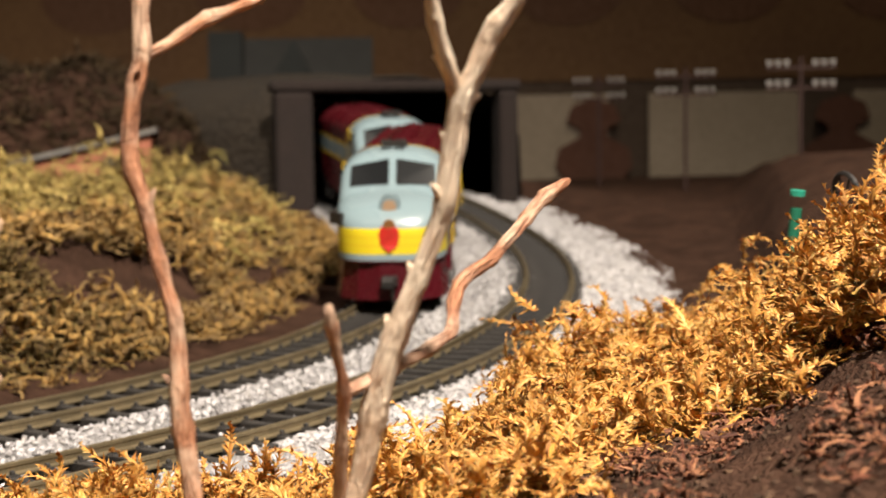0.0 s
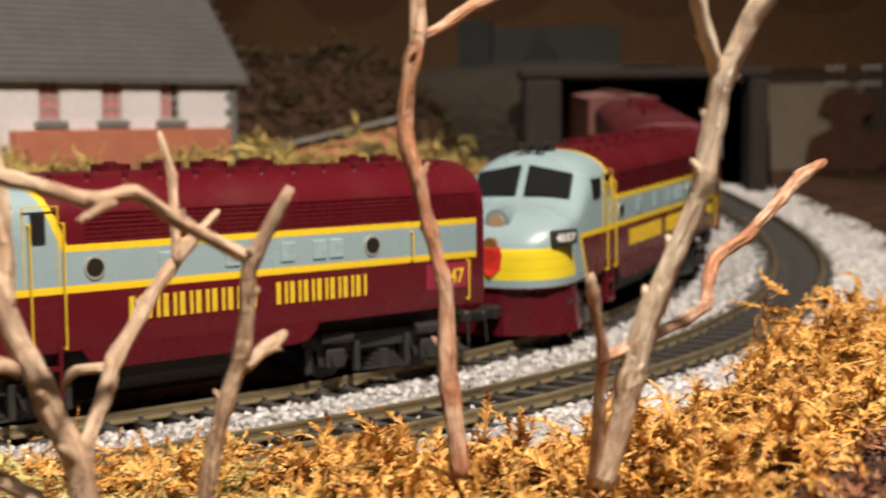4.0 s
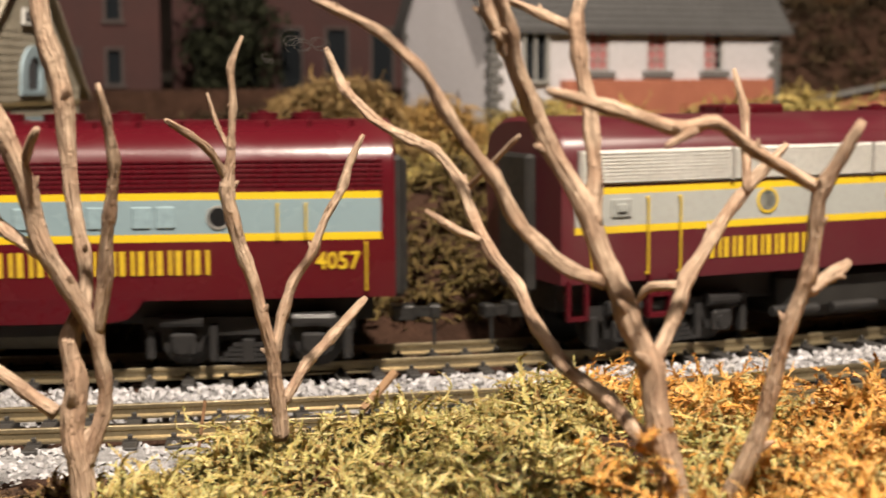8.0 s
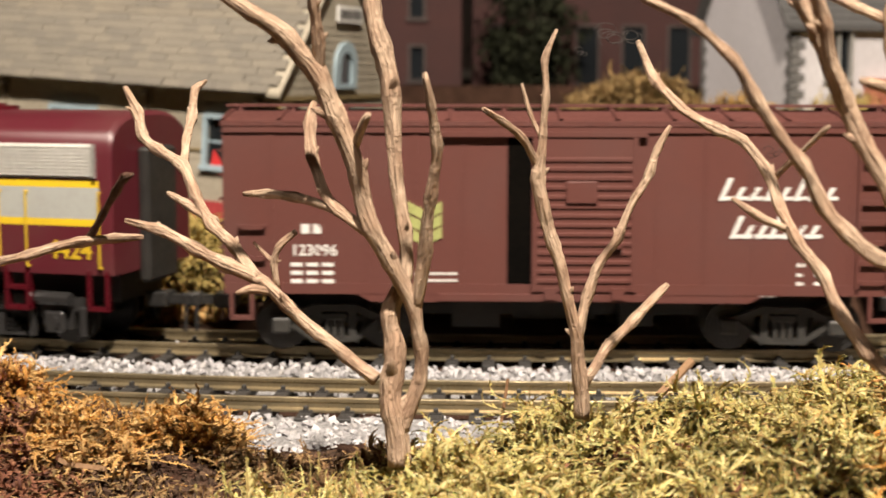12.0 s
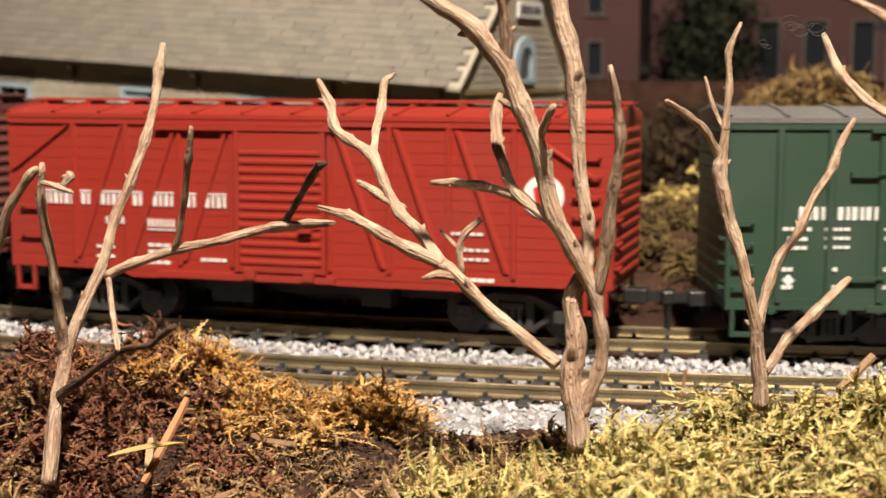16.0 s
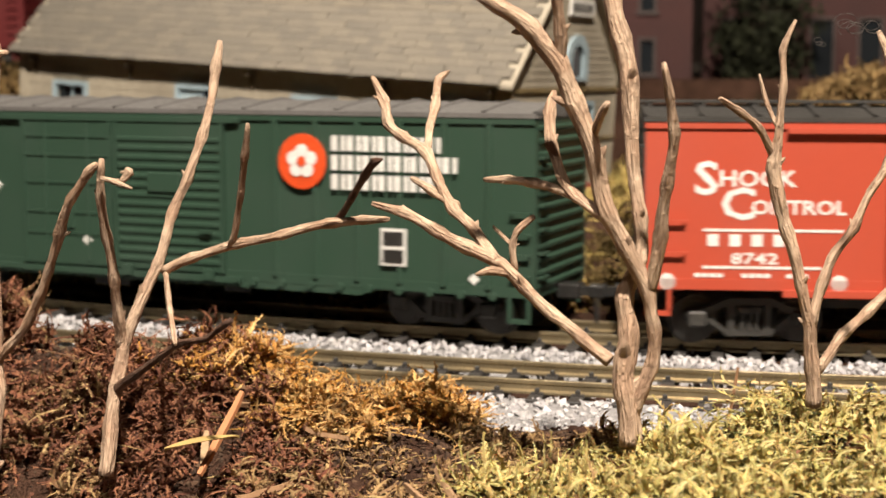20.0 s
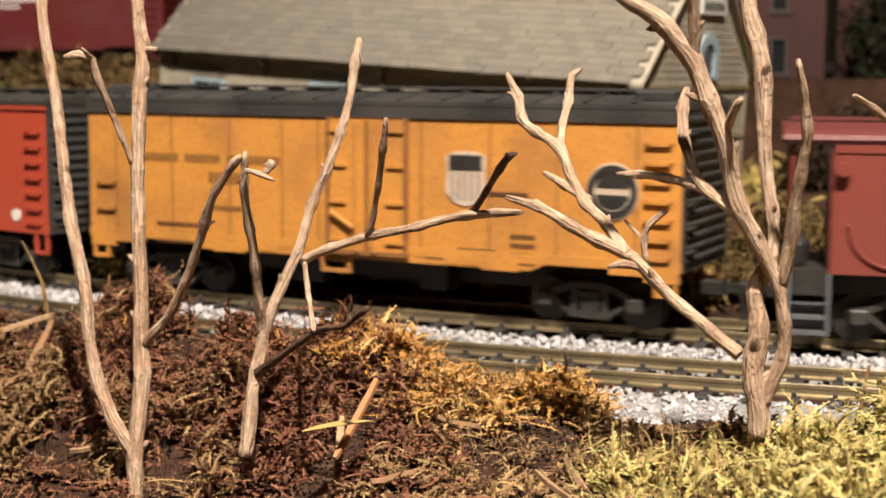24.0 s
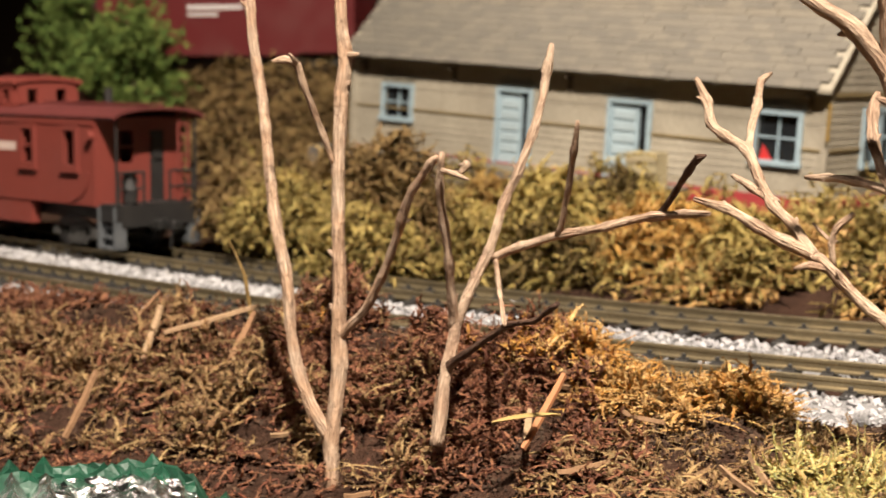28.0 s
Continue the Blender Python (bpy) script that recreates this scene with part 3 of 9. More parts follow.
def ribbed_door(car, u0, u1, length, paint, z0=11.0, z1=42.5, w=17.0, pitch=1.9, tracks=True, plate=True):
    """A sliding door between u0 and u1 mm from the leading end."""
    h = length / 2
    x0, x1 = h - u1, h - u0
    d = part("door", boxes((x0 + 1.0, x1 - 1.0, w, w + 0.9, z0, z1)), paint, car)
    for a in (x0, x1 - 1.0):
        part("door_stile", boxes((a, a + 1.0, w, w + 1.3, z0, z1)), paint, d)
    n = int((z1 - z0 - 3) / pitch)
    for i in range(n):
        z = z0 + 1.5 + i * pitch
        bm = bmesh.new()
        loft(bm, [[(x, w + 0.8 + dy, z + dz) for dy, dz in ((0, 0), (0.42, 0.35), (0.42, pitch * 0.5), (0, pitch * 0.6))] for x in (x0 + 1.2, x1 - 1.2)])
        part("door_rib", bm, paint, d)
    if plate:
        part("door_plate", boxes((x0 + (x1 - x0) * 0.38, x0 + (x1 - x0) * 0.68, w + 0.9, w + 1.7, z0 + 18, z0 + 22.5), bevel=0.2), paint, d)
    part("door_latch", boxes((x0 + 3, x0 + 6, w + 1.4, w + 2.2, z0 + 9, z0 + 10), (x1 - 5, x1 - 2.5, w + 1.2, w + 2.2, z0 - 1.5, z0 + 0.8), (x0 + 2.5, x0 + 5, w + 1.2, w + 2.2, z0 - 1.5, z0 + 0.8)), paint, d)
    if tracks:
        span = u1 - u0
        for a, b in ((z1 + 0.1, z1 + 1.1), (z0 - 2.0, z0 - 0.6)):
            part("door_track", boxes((x0 - 2, x1 + span * 0.9, w, w + 1.2, a, b)), paint, car)
    return d


def flat_shape(car, outline, y, material, name="emblem", thick=0.2):
    return part(name, slab(bmesh.new(), outline, y - 0.15, y + thick), material, car)


def ring_shape(car, x, z, r0, r1, y, material, name="emblem_ring", n=28):
    bm = bmesh.new()
    for i in range(n):
        a, b = 2 * math.pi * i / n, 2 * math.pi * (i + 1) / n
        slab(bm, [(x + r * math.cos(q), z + r * math.sin(q)) for r, q in ((r0, a), (r1, a), (r1, b), (r0, b))], y - 0.1, y + 0.25)
    return part(name, bm, material, car)


# ---- streamlined diesel units ----
def unit_ring(x, w, top, low, shoulder, power=2.6, n=9):
    """One cross-section of the car body, from the sill round the roof to the other sill."""
    half = [(w * 0.985, low), (w, low + 2.5), (w, low + (shoulder - low) * 0.5)]
    for i in range(n):
        a = math.pi / 2 * i / (n - 1)
        half.append((w * math.cos(a) ** (2 / power), shoulder + (top - shoulder) * math.sin(a) ** (2 / power)))
    return [(x, y, z) for y, z in half] + [(x, -y, z) for y, z in half[-2::-1]]


GLOSSY, _t, _b = shader("glossy_black_plastic", 0.22)
_b.inputs["Base Color"].default_value = (0.026, 0.025, 0.025, 1)
bumped(_t, _b, cloud(_t, coords(_t), 900), 0.15, 0.0002)


def diesel_truck(car, x):
    """Two axles in an outside frame with journal boxes, leaf springs between hangers, and brake cylinders."""
    e = part("truck", boxes((-15, 15, -8.5, 8.5, 5, 9)), BLACK, car)
    e.location.x = x * MM
    for y in (-1, 1):
        def yb(a, b):
            return (min(y * a, y * b), max(y * a, y * b))
        bm = bmesh.new()
        slab(bm, [(-21, 10.6), (-21, 8.2), (-17.2, 7.4), (-16.6, 3.6), (-9.6, 3.6), (-8.6, 7.0), (8.6, 7.0), (9.6, 3.6), (16.6, 3.6), (17.2, 7.4), (21, 8.2), (21, 10.6)], y * 12.2, y * 13.8)
        f = part("side_frame", bm, GLOSSY, e)
        for k in (-13.0, 13.0):
            bm = boxes((k - 2.5, k + 2.5, *yb(13.6, 15.6), 3.0, 7.6), bevel=0.5)
            rod(bm, (k, y * 15.4, 5.2), (k, y * 16.3, 5.2), 1.7, 12)
            part("journal_box", bm, GLOSSY, e)
            part("brake_cylinder", rod(bmesh.new(), (k - 4.2, y * 14.9, 10.2), (k + 4.2, y * 14.9, 10.2), 1.5, 10), GLOSSY, e)
        bm = bmesh.new()
        for i in range(4):
            box(bm, -5.8 + i * 0.9, 5.8 - i * 0.9, *yb(13.9, 15.5), 2.0 + i * 0.95, 2.7 + i * 0.95)
        box(bm, -1.2, 1.2, *yb(13.8, 15.8), 1.8, 6.4, bevel=0.2)
        part("leaf_spring", bm, GLOSSY, e)
        for k in (-7.0, 7.0):
            part("spring_hanger", boxes((k - 0.8, k + 0.8, *yb(13.6, 15.0), 1.8, 9.4), bevel=0.2), GLOSSY, e)
        for k in (-19.6, 19.6):
            part("brake_hanger", boxes((k - 0.9, k + 0.9, *yb(12.6, 14.6), 2.2, 8.6), bevel=0.3), GLOSSY, e)
    for k in (-13.0, 13.0):
        wheelset(e, k, 5.2)
    return e


def fans(car, xs, top):
    for x, r in xs:
        bm = bmesh.new()
        rod(bm, (x, 0, top - 0.8), (x, 0, top + 1.0), r, 20)
        rod(bm, (x, 0, top + 0.9), (x, 0, top + 1.5), r * 0.35, 10)
        part("roof_fan", bm, MAROON_PAINT, car)


def handrail(car, x, z0, z1, y, material):
    bm = bmesh.new()
    rod(bm, (x, y + 0.7, z0), (x, y + 0.7, z1), 0.22, 6)
    for z in (z0, z1):
        rod(bm, (x, y - 0.3, z), (x, y + 0.7, z), 0.32, 6)
    return part("handrail", bm, material, car)


def side_steps(car, x, w, z0, z1):
    bm = boxes((x - 2.9, x - 2.1, w - 1.6, w + 0.2, z0, z1), (x + 2.1, x + 2.9, w - 1.6, w + 0.2, z0, z1), (x - 2.9, x + 2.9, w - 1.6, w + 0.3, z0 - 0.5, z0 + 0.4), (x - 2.9, x + 2.9, w - 1.6, w + 0.3, (z0 + z1) / 2 - 0.4, (z0 + z1) / 2 + 0.4))
    return part("side_steps", bm, MAROON_PAINT, car)


# pale patches in the glass colour imitate reflections
PORT_GLASS = surface("glint_porthole_glass", (0.05, 0.055, 0.05), (0.42, 0.42, 0.38), 0.12, patch=420)


def porthole(car, x, z, y, r, glass, rim):
    p = part("porthole", rod(bmesh.new(), (x, y - 0.5, z), (x, y + 0.25, z), r, 20), glass, car)
    ring_shape(p, x, z, r, r * 1.25, y, rim, "porthole_rim", 20)


UNIT, HALF, TOP, SILL = 156.0, 78.0, 49.8, 14.8
LEMON = (0.66, 0.53, 0.02)
CAB_LIVERY = livery("cab_unit_paint", MAROON, [
    (SKY, 24.0, 79, 27.8, 60, 0), (YELLOW, -80, 18.5, 34.4, 60, 0.40), (MAROON, -80, 16.9, 34.4, 60, 0.40),
    (YELLOW, -75.2, 31.6, 34.4, 35.8, 0), (SKY, -75.2, 34.0, 27.8, 34.4, 0), (YELLOW, -75.2, 58.8, 26.3, 27.8, 0),
    (SKY, 48.0, 79, 14.8, 26.3, 0), (SKY, 58.8, 79, 26.2, 28.0, 0), (YELLOW, 40, 48.1, 14.8, 26.3, 0.42), (MAROON, -80, 46.5, 14.8, 26.3, 0.42),
    (LEMON, 64.6, 80, 17.2, 25.6, 0), (LEMON, 63.6, 80, 17.2, 22.6, 0), (LEMON, 62.6, 80, 17.2, 19.8, 0), (YELLOW, 63, 80, 19.7, 20.3, 0), (YELLOW, 64, 80, 22.5, 23.1, 0),
    (MAROON, 50, 80, 0, 15.2, 0)], 0.24, dirt=0.08)


def cab_unit(name, label, number):
    car = place(name, pose(0, 0, 0), label, "locomotive", "the train")
    bm = bmesh.new()
    rings = []
    for x, w, top, sh in ((-78, 16.6, 48.6, 37.0), (-77.4, 17.0, 49.5, 37.5), (-20, 17, 49.5, 37.5), (36, 17, 49.5, 37.5), (44, 17, 49.2, 37.5), (49, 16.9, 48.0, 37.0), (51.5, 16.9, 46.4, 36.0), (57.6, 16.9, 37.2, 31.5),
                          (59, 16.9, 36.4, 30.5), (64, 16.8, 35.4, 29.5), (68, 16.3, 34.2, 28.0), (71.5, 15.1, 32.6, 26.5), (74.4, 13.2, 30.6, 25.0), (76.4, 10.9, 28.6, 23.5), (77.6, 8.2, 26.6, 22.5), (78.2, 5.0, 24.6, 21.5)):
        rings.append(unit_ring(x, w, top, SILL, sh))
    loft(bm, rings)
    part("body", bm, CAB_LIVERY, car, smooth=True).data.set_sharp_from_angle(angle=radians(35))
    # pilot under the nose
    bm = bmesh.new()
    pr = []
    for z, k in ((2.2, 1.07), (8.0, 1.03), (15.2, 0.985)):
        pr.append([(59, 15.9 * k, z), (63, 16.3 * k, z), (70, 14.6 * k, z), (75.5 * (0.99 + 0.01 * k), 9.5 * k, z), (77.5 * (0.99 + 0.01 * k), 3, z),
                   (77.5 * (0.99 + 0.01 * k), -3, z), (75.5 * (0.99 + 0.01 * k), -9.5 * k, z), (70, -14.6 * k, z), (63, -16.3 * k, z), (59, -15.9 * k, z)])
    loft(bm, pr)
    part("pilot", bm, MAROON_PAINT, car)
    # windscreen panes, side windows
    for y in (-1, 1):
        bm = bmesh.new()
        a, b, c, d = (57.0, y * 1.2, 37.6), (56.2, y * 13.4, 36.6), (52.6, y * 13.0, 43.2), (52.4, y * 1.2, 45.4)
        n = Vector((0.85, 0, 0.55)) * 1.1
        lo = [Vector(p) - n for p in (a, b, c, d)]
        hi = [Vector(p) + n for p in (a, b, c, d)]
        loft(bm, [lo, hi])
        part("windscreen", bm, GLASS, car)
    for y in (-1, 1):
        for x0, x1, z0, z1 in ((43.0, 48.8, 36.2, 41.8), (35.6, 38.6, 36.2, 42.4)):
            part("side_window", boxes((x0, x1, y * 16.7 - 0.6, y * 16.7 + 0.6, z0, z1), bevel=0.3), GLASS, car)
        bm = bmesh.new()
        slab(bm, [(33.0, 28), (33.0, 43.6), (40.4, 43.6), (40.4, 28), (40.2, 28), (40.2, 43.4), (33.2, 43.4), (33.2, 28)], y * 17.0 - 0.15, y * 17.0 + 0.2)
        part("cab_door_frame", bm, YELLOW_PAINT, car)
    for x, za, zb in ((32.2, 15.6, 40.0), (39.2, 15.6, 40.0), (-55.0, 27.0, 33.4), (-60.5, 27.0, 33.4), (-72.2, 16.4, 25.6)):
        handrail(car, x, za, zb, 17.0, YELLOW_PAINT)
    side_steps(car, 35.8, 17.0, 6.4, 17.0)
    for y in (-1, 1):
        for i in range(6):
            z = 36.8 + i * 0.95
            part("louvre", boxes((-75.5, 27.5, y * 16.9 - 0.25, y * 16.9 + 0.22 - 0.012 * i * i, z, z + 0.4)), MAROON_PAINT, car)
        bm = bmesh.new()
        slab(bm, [(-29, 15.4), (-27.5, 13.0), (-25.5, 11.2), (-22, 10.6), (23, 10.6), (25.5, 11.2), (27.5, 13.0), (29, 15.4)], y * 16.2, y * 16.9)
        part("skirt", bm, MAROON_PAINT, car)
    # SKY made lighter here: the vents' pale highlights are in the paint
    vent = surface(name + "_vent_highlight_blue", tuple(c * 1.25 for c in SKY), None, 0.35, patch=120)
    for x in (9.3, -6.4, -20.4, -28.8, -33.4):
        part("vent_plate", boxes((x - 1.9, x + 1.9, 16.8, 17.3, 28.9, 33.2), bevel=0.2), vent, car)
    # headlight, number boards, emblem
    bm = bmesh.new()
    rod(bm, (66.0, 0, 32.6), (73.4, 0, 32.2), 3.3, 24)
    hl = part("headlight", bm, surface(name + "_nose_paint", SKY, None, 0.3, patch=60, bump=0.03), car)
    part("headlight_lens", rod(bmesh.new(), (73.0, 0, 32.2), (74.0, 0, 32.2), 2.1, 20), surface("dull_headlight_glass", (0.40, 0.27, 0.17), None, 0.12), hl)
    for y in (-1, 1):
        bm = bmesh.new()
        box(bm, -3.8, 3.8, -0.8, 0.55, -2.0, 2.0, bevel=0.25)
        bmesh.ops.rotate(bm, verts=bm.verts, cent=(0, 0, 0), matrix=Matrix.Rotation(radians(180 - 34 if y > 0 else -(180 - 34) + 180 + 180), 3, "Z") if y > 0 else Matrix.Rotation(radians(34), 3, "Z"))
        if y < 0:
            bmesh.ops.rotate(bm, verts=bm.verts, cent=(0, 0, 0), matrix=Matrix.Rotation(radians(180), 3, "Z"))
        bmesh.ops.translate(bm, verts=bm.verts, vec=(69.9, y * 16.5, 28.2))
        nb = part("number_board", bm, BLACK, car)
        if y > 0:
            t = radians(-34)
            m = Matrix.Translation((70.45, 17.32, 27.1)) @ Matrix.Rotation(t, 4, "Z") @ Matrix(((-1, 0, 0, 0), (0, 0, 1, 0), (0, 1, 0, 0), (0, 0, 0, 1)))
            words(number, 3.0, WHITE_PAINT, nb, 0, 0, 0, "board_number", 0.95, m)
    bm = bmesh.new()
    shield = [(0, 9.4), (2.6, 11.4), (3.2, 15.2), (2.4, 17.6), (0, 17.0), (-2.4, 17.6), (-3.2, 15.2), (-2.6, 11.4)]
    lo, hi = [bm.verts.new((76.6, y, z + 8.6)) for y, z in shield], [bm.verts.new((78.9 - abs(y) * 0.2, y, z + 8.6)) for y, z in shield]
    fs = [bm.faces.new(hi)]
    for i in range(8):
        fs.append(bm.faces.new((lo[i], hi[i], hi[(i + 1) % 8], lo[(i + 1) % 8])))
    bmesh.ops.recalc_face_normals(bm, faces=fs)
    part("nose_emblem", bm, RED_PAINT, car)
    part("emblem_top", rod(bmesh.new(), (75.4, 0, 26.6), (78.2, 0, 26.6), 1.9, 12), surface(name + "_bronze", (0.22, 0.10, 0.03), None, 0.4), car)
    # roof
    fans(car, ((-24, 4.2), (-12, 4.2), (0, 4.2), (12, 4.2)), TOP)
    fans(car, ((-52, 3.2), (-61, 3.2)), TOP)
    hb = part("horn_bracket", boxes((41, 44, -4, 4, 49.0, 51.0)), BLACK, car)
    for y in (-3, -1.2, 1.2, 3):
        e = 46 + abs(y) * 0.4
        horn = [[(x, y + r * math.cos(q), 51.1 + r * math.sin(q)) for q in np.linspace(0, 2 * math.pi, 10, endpoint=False)] for x, r in ((42, 0.5), (e, 0.5), (e + 1.6, 1.1))]
        part("horn", loft(bmesh.new(), horn), BLACK, hb)
    bm = bmesh.new()
    for i in range(13):
        x = -70 + i * 8.4
        for y in (-1, 1):
            rod(bm, (x, y * 9.5, 48.2), (x, y * 9.5, 49.4), 0.6, 6)
    part("lift_ring", bm, MAROON_PAINT, car)
    for x, z in ((25.5, 31.0), (-43.6, 31.0)):
        porthole(car, x, z, 17.0, 1.9, GLASS, SILVER)
    part("fuel_tank", boxes((-18, 20, -13, 13, 4.5, 15.6), bevel=3.0), BLACK, car)
    part("underframe", boxes((-74, 60, -9, 9, 9.0, 15.6)), BLACK, car)
    for x in (-50, 50):
        diesel_truck(car, x)
    coupler(car, 76, 1)
    coupler(car, -78, -1)
    # rear end: door and diaphragm
    part("diaphragm", boxes((-80.5, -77.6, -6.5, 6.5, 13, 42), bevel=0.8), BLACK, car)
    part("end_door", boxes((-81.2, -80.2, -5, 5, 14, 41), bevel=0.3), BLACK, car)
    # writing: plain bars for the road's name, the number as letters
    letter_blocks(car, YELLOW_PAINT, 17.1, 18.2, 19.8, 4.8, 3.1, 3.86, 8)
    letter_blocks(car, YELLOW_PAINT, 17.1, -17.2, 19.8, 4.8, 2.9, 3.6, 7)
    if number == "4047":
        part("number_panel", boxes((-73.6, -59.4, 16.8, 17.12, 19.4, 25.4)), surface(name + "_panel_red", (0.22, 0.02, 0.045), None, 0.4), car)
    words(number, 4.8, YELLOW_PAINT, car, -66.6, 17.16, 20.6, "number", 0.9)
    return car


GREY = (0.34, 0.35, 0.33)
BOOSTER_LIVERY = livery("booster_paint", (0.085, 0.012, 0.019), [
    (YELLOW, -74.2, 74.2, 34.0, 35.4, 0), (GREY, -74.2, 74.2, 27.5, 34.0, 0), (YELLOW, -74.2, 74.2, 26.0, 27.5, 0)], 0.36, dirt=0.2)


GRILLE = surface("bright_silver_paint", (0.80, 0.79, 0.75), (0.62, 0.61, 0.57), 0.4, 0.1, patch=90, bump=0.1)


def booster_unit():
    car = place("booster_unit", pose(0, 0, 0), "maroon and grey cabless diesel booster unit with a silver grille", "locomotive", "the train")
    bm = bmesh.new()
    loft(bm, [unit_ring(x, w, top, 15.8, 40.5) for x, w, top in ((-77, 16.4, 48.6), (-76, 17, 49.6), (76, 17, 49.6), (77, 16.4, 48.6))])
    part("body", bm, BOOSTER_LIVERY, car, smooth=True).data.set_sharp_from_angle(angle=radians(35))
    g = part("side_grille", boxes((-73.5, 73.5, 16.6, 17.25, 36.0, 43.0)), GRILLE, car)
    for i in range(9):
        z = 36.5 + i * 0.72
        part("louvre", boxes((-73.3, 73.3, 17.2, 17.6, z, z + 0.34)), GRILLE, g)
    for i in range(5):
        part("grille_post", boxes((-73.5 + i * 36.7 - 0.3, -73.5 + i * 36.7 + 0.5, 17.2, 17.75, 36.0, 43.0)), SILVER, g)
    for x in (27.5, -7.2, -42.1):
        porthole(car, x, 31.3, 17.0, 2.2, PORT_GLASS, YELLOW_PAINT)
    for x in (70.7, 49.6, -57.4, -74.4, 57.4, -51.0):
        handrail(car, x, 17.4, 28.6 if x > 60 else 33.0, 17.0, YELLOW_PAINT)
    for x in (54.0, -54.4):
        side_steps(car, x, 17.0, 8.4, 17.0)
    fans(car, ((-40, 4.0), (-28, 4.0), (-16, 4.0)), 49.4)
    part("roof_hatch", boxes((-34, -24, -6, 6, 49, 53), bevel=0.6), MAROON_PAINT, car)
    part("steam_vent", boxes((14, 30, -5, 5, 49, 51.4), bevel=0.5), MAROON_PAINT, car)
    part("fuel_tank", boxes((-20, 20, -14, 14, 4.0, 16.2), bevel=3.0), BLACK, car)
    part("underframe", boxes((-74, 74, -9, 9, 9.0, 16.6)), BLACK, car)
    bm = bmesh.new()
    for x in (-14, 2, 18):
        rod(bm, (x - 6, 14.6, 6.5), (x + 6, 14.6, 6.5), 1.2, 10)
    part("air_reservoir", bm, GUNMETAL, car)
    for d in (-1, 1):
        diesel_truck(car, d * 50)
        coupler(car, d * 76, d)
        part("diaphragm", boxes((min(d * 76.8, d * 79.5), max(d * 76.8, d * 79.5), -6.5, 6.5, 13, 42), bevel=0.8), BLACK, car)
        stirrup(car, d * 73.5, 17, MAROON_PAINT, drop=7.0, top=16.2)
    letter_blocks(car, YELLOW_PAINT, 17.1, 42.0, 19.6, 4.3, 2.9, 3.6, 8)
    letter_blocks(car, YELLOW_PAINT, 17.1, -12.8, 19.6, 4.3, 2.9, 3.6, 7)
    for x in (63.5, -28.0):
        p = part("vent_plate", boxes((x - 2.4, x + 2.4, 16.8, 17.35, 29.2, 33.0), bevel=0.15), surface("grey_vent_plate", (0.34, 0.35, 0.33), None, 0.4), car)
        part("vent_cover", boxes((x - 1.3, x + 1.3, 17.2, 17.75, 30.1, 32.1), bevel=0.3), p.data.materials[0], p)
    words("4424", 5.4, YELLOW_PAINT, car, -67.2, 17.1, 19.2, "number", 0.95)
    return car


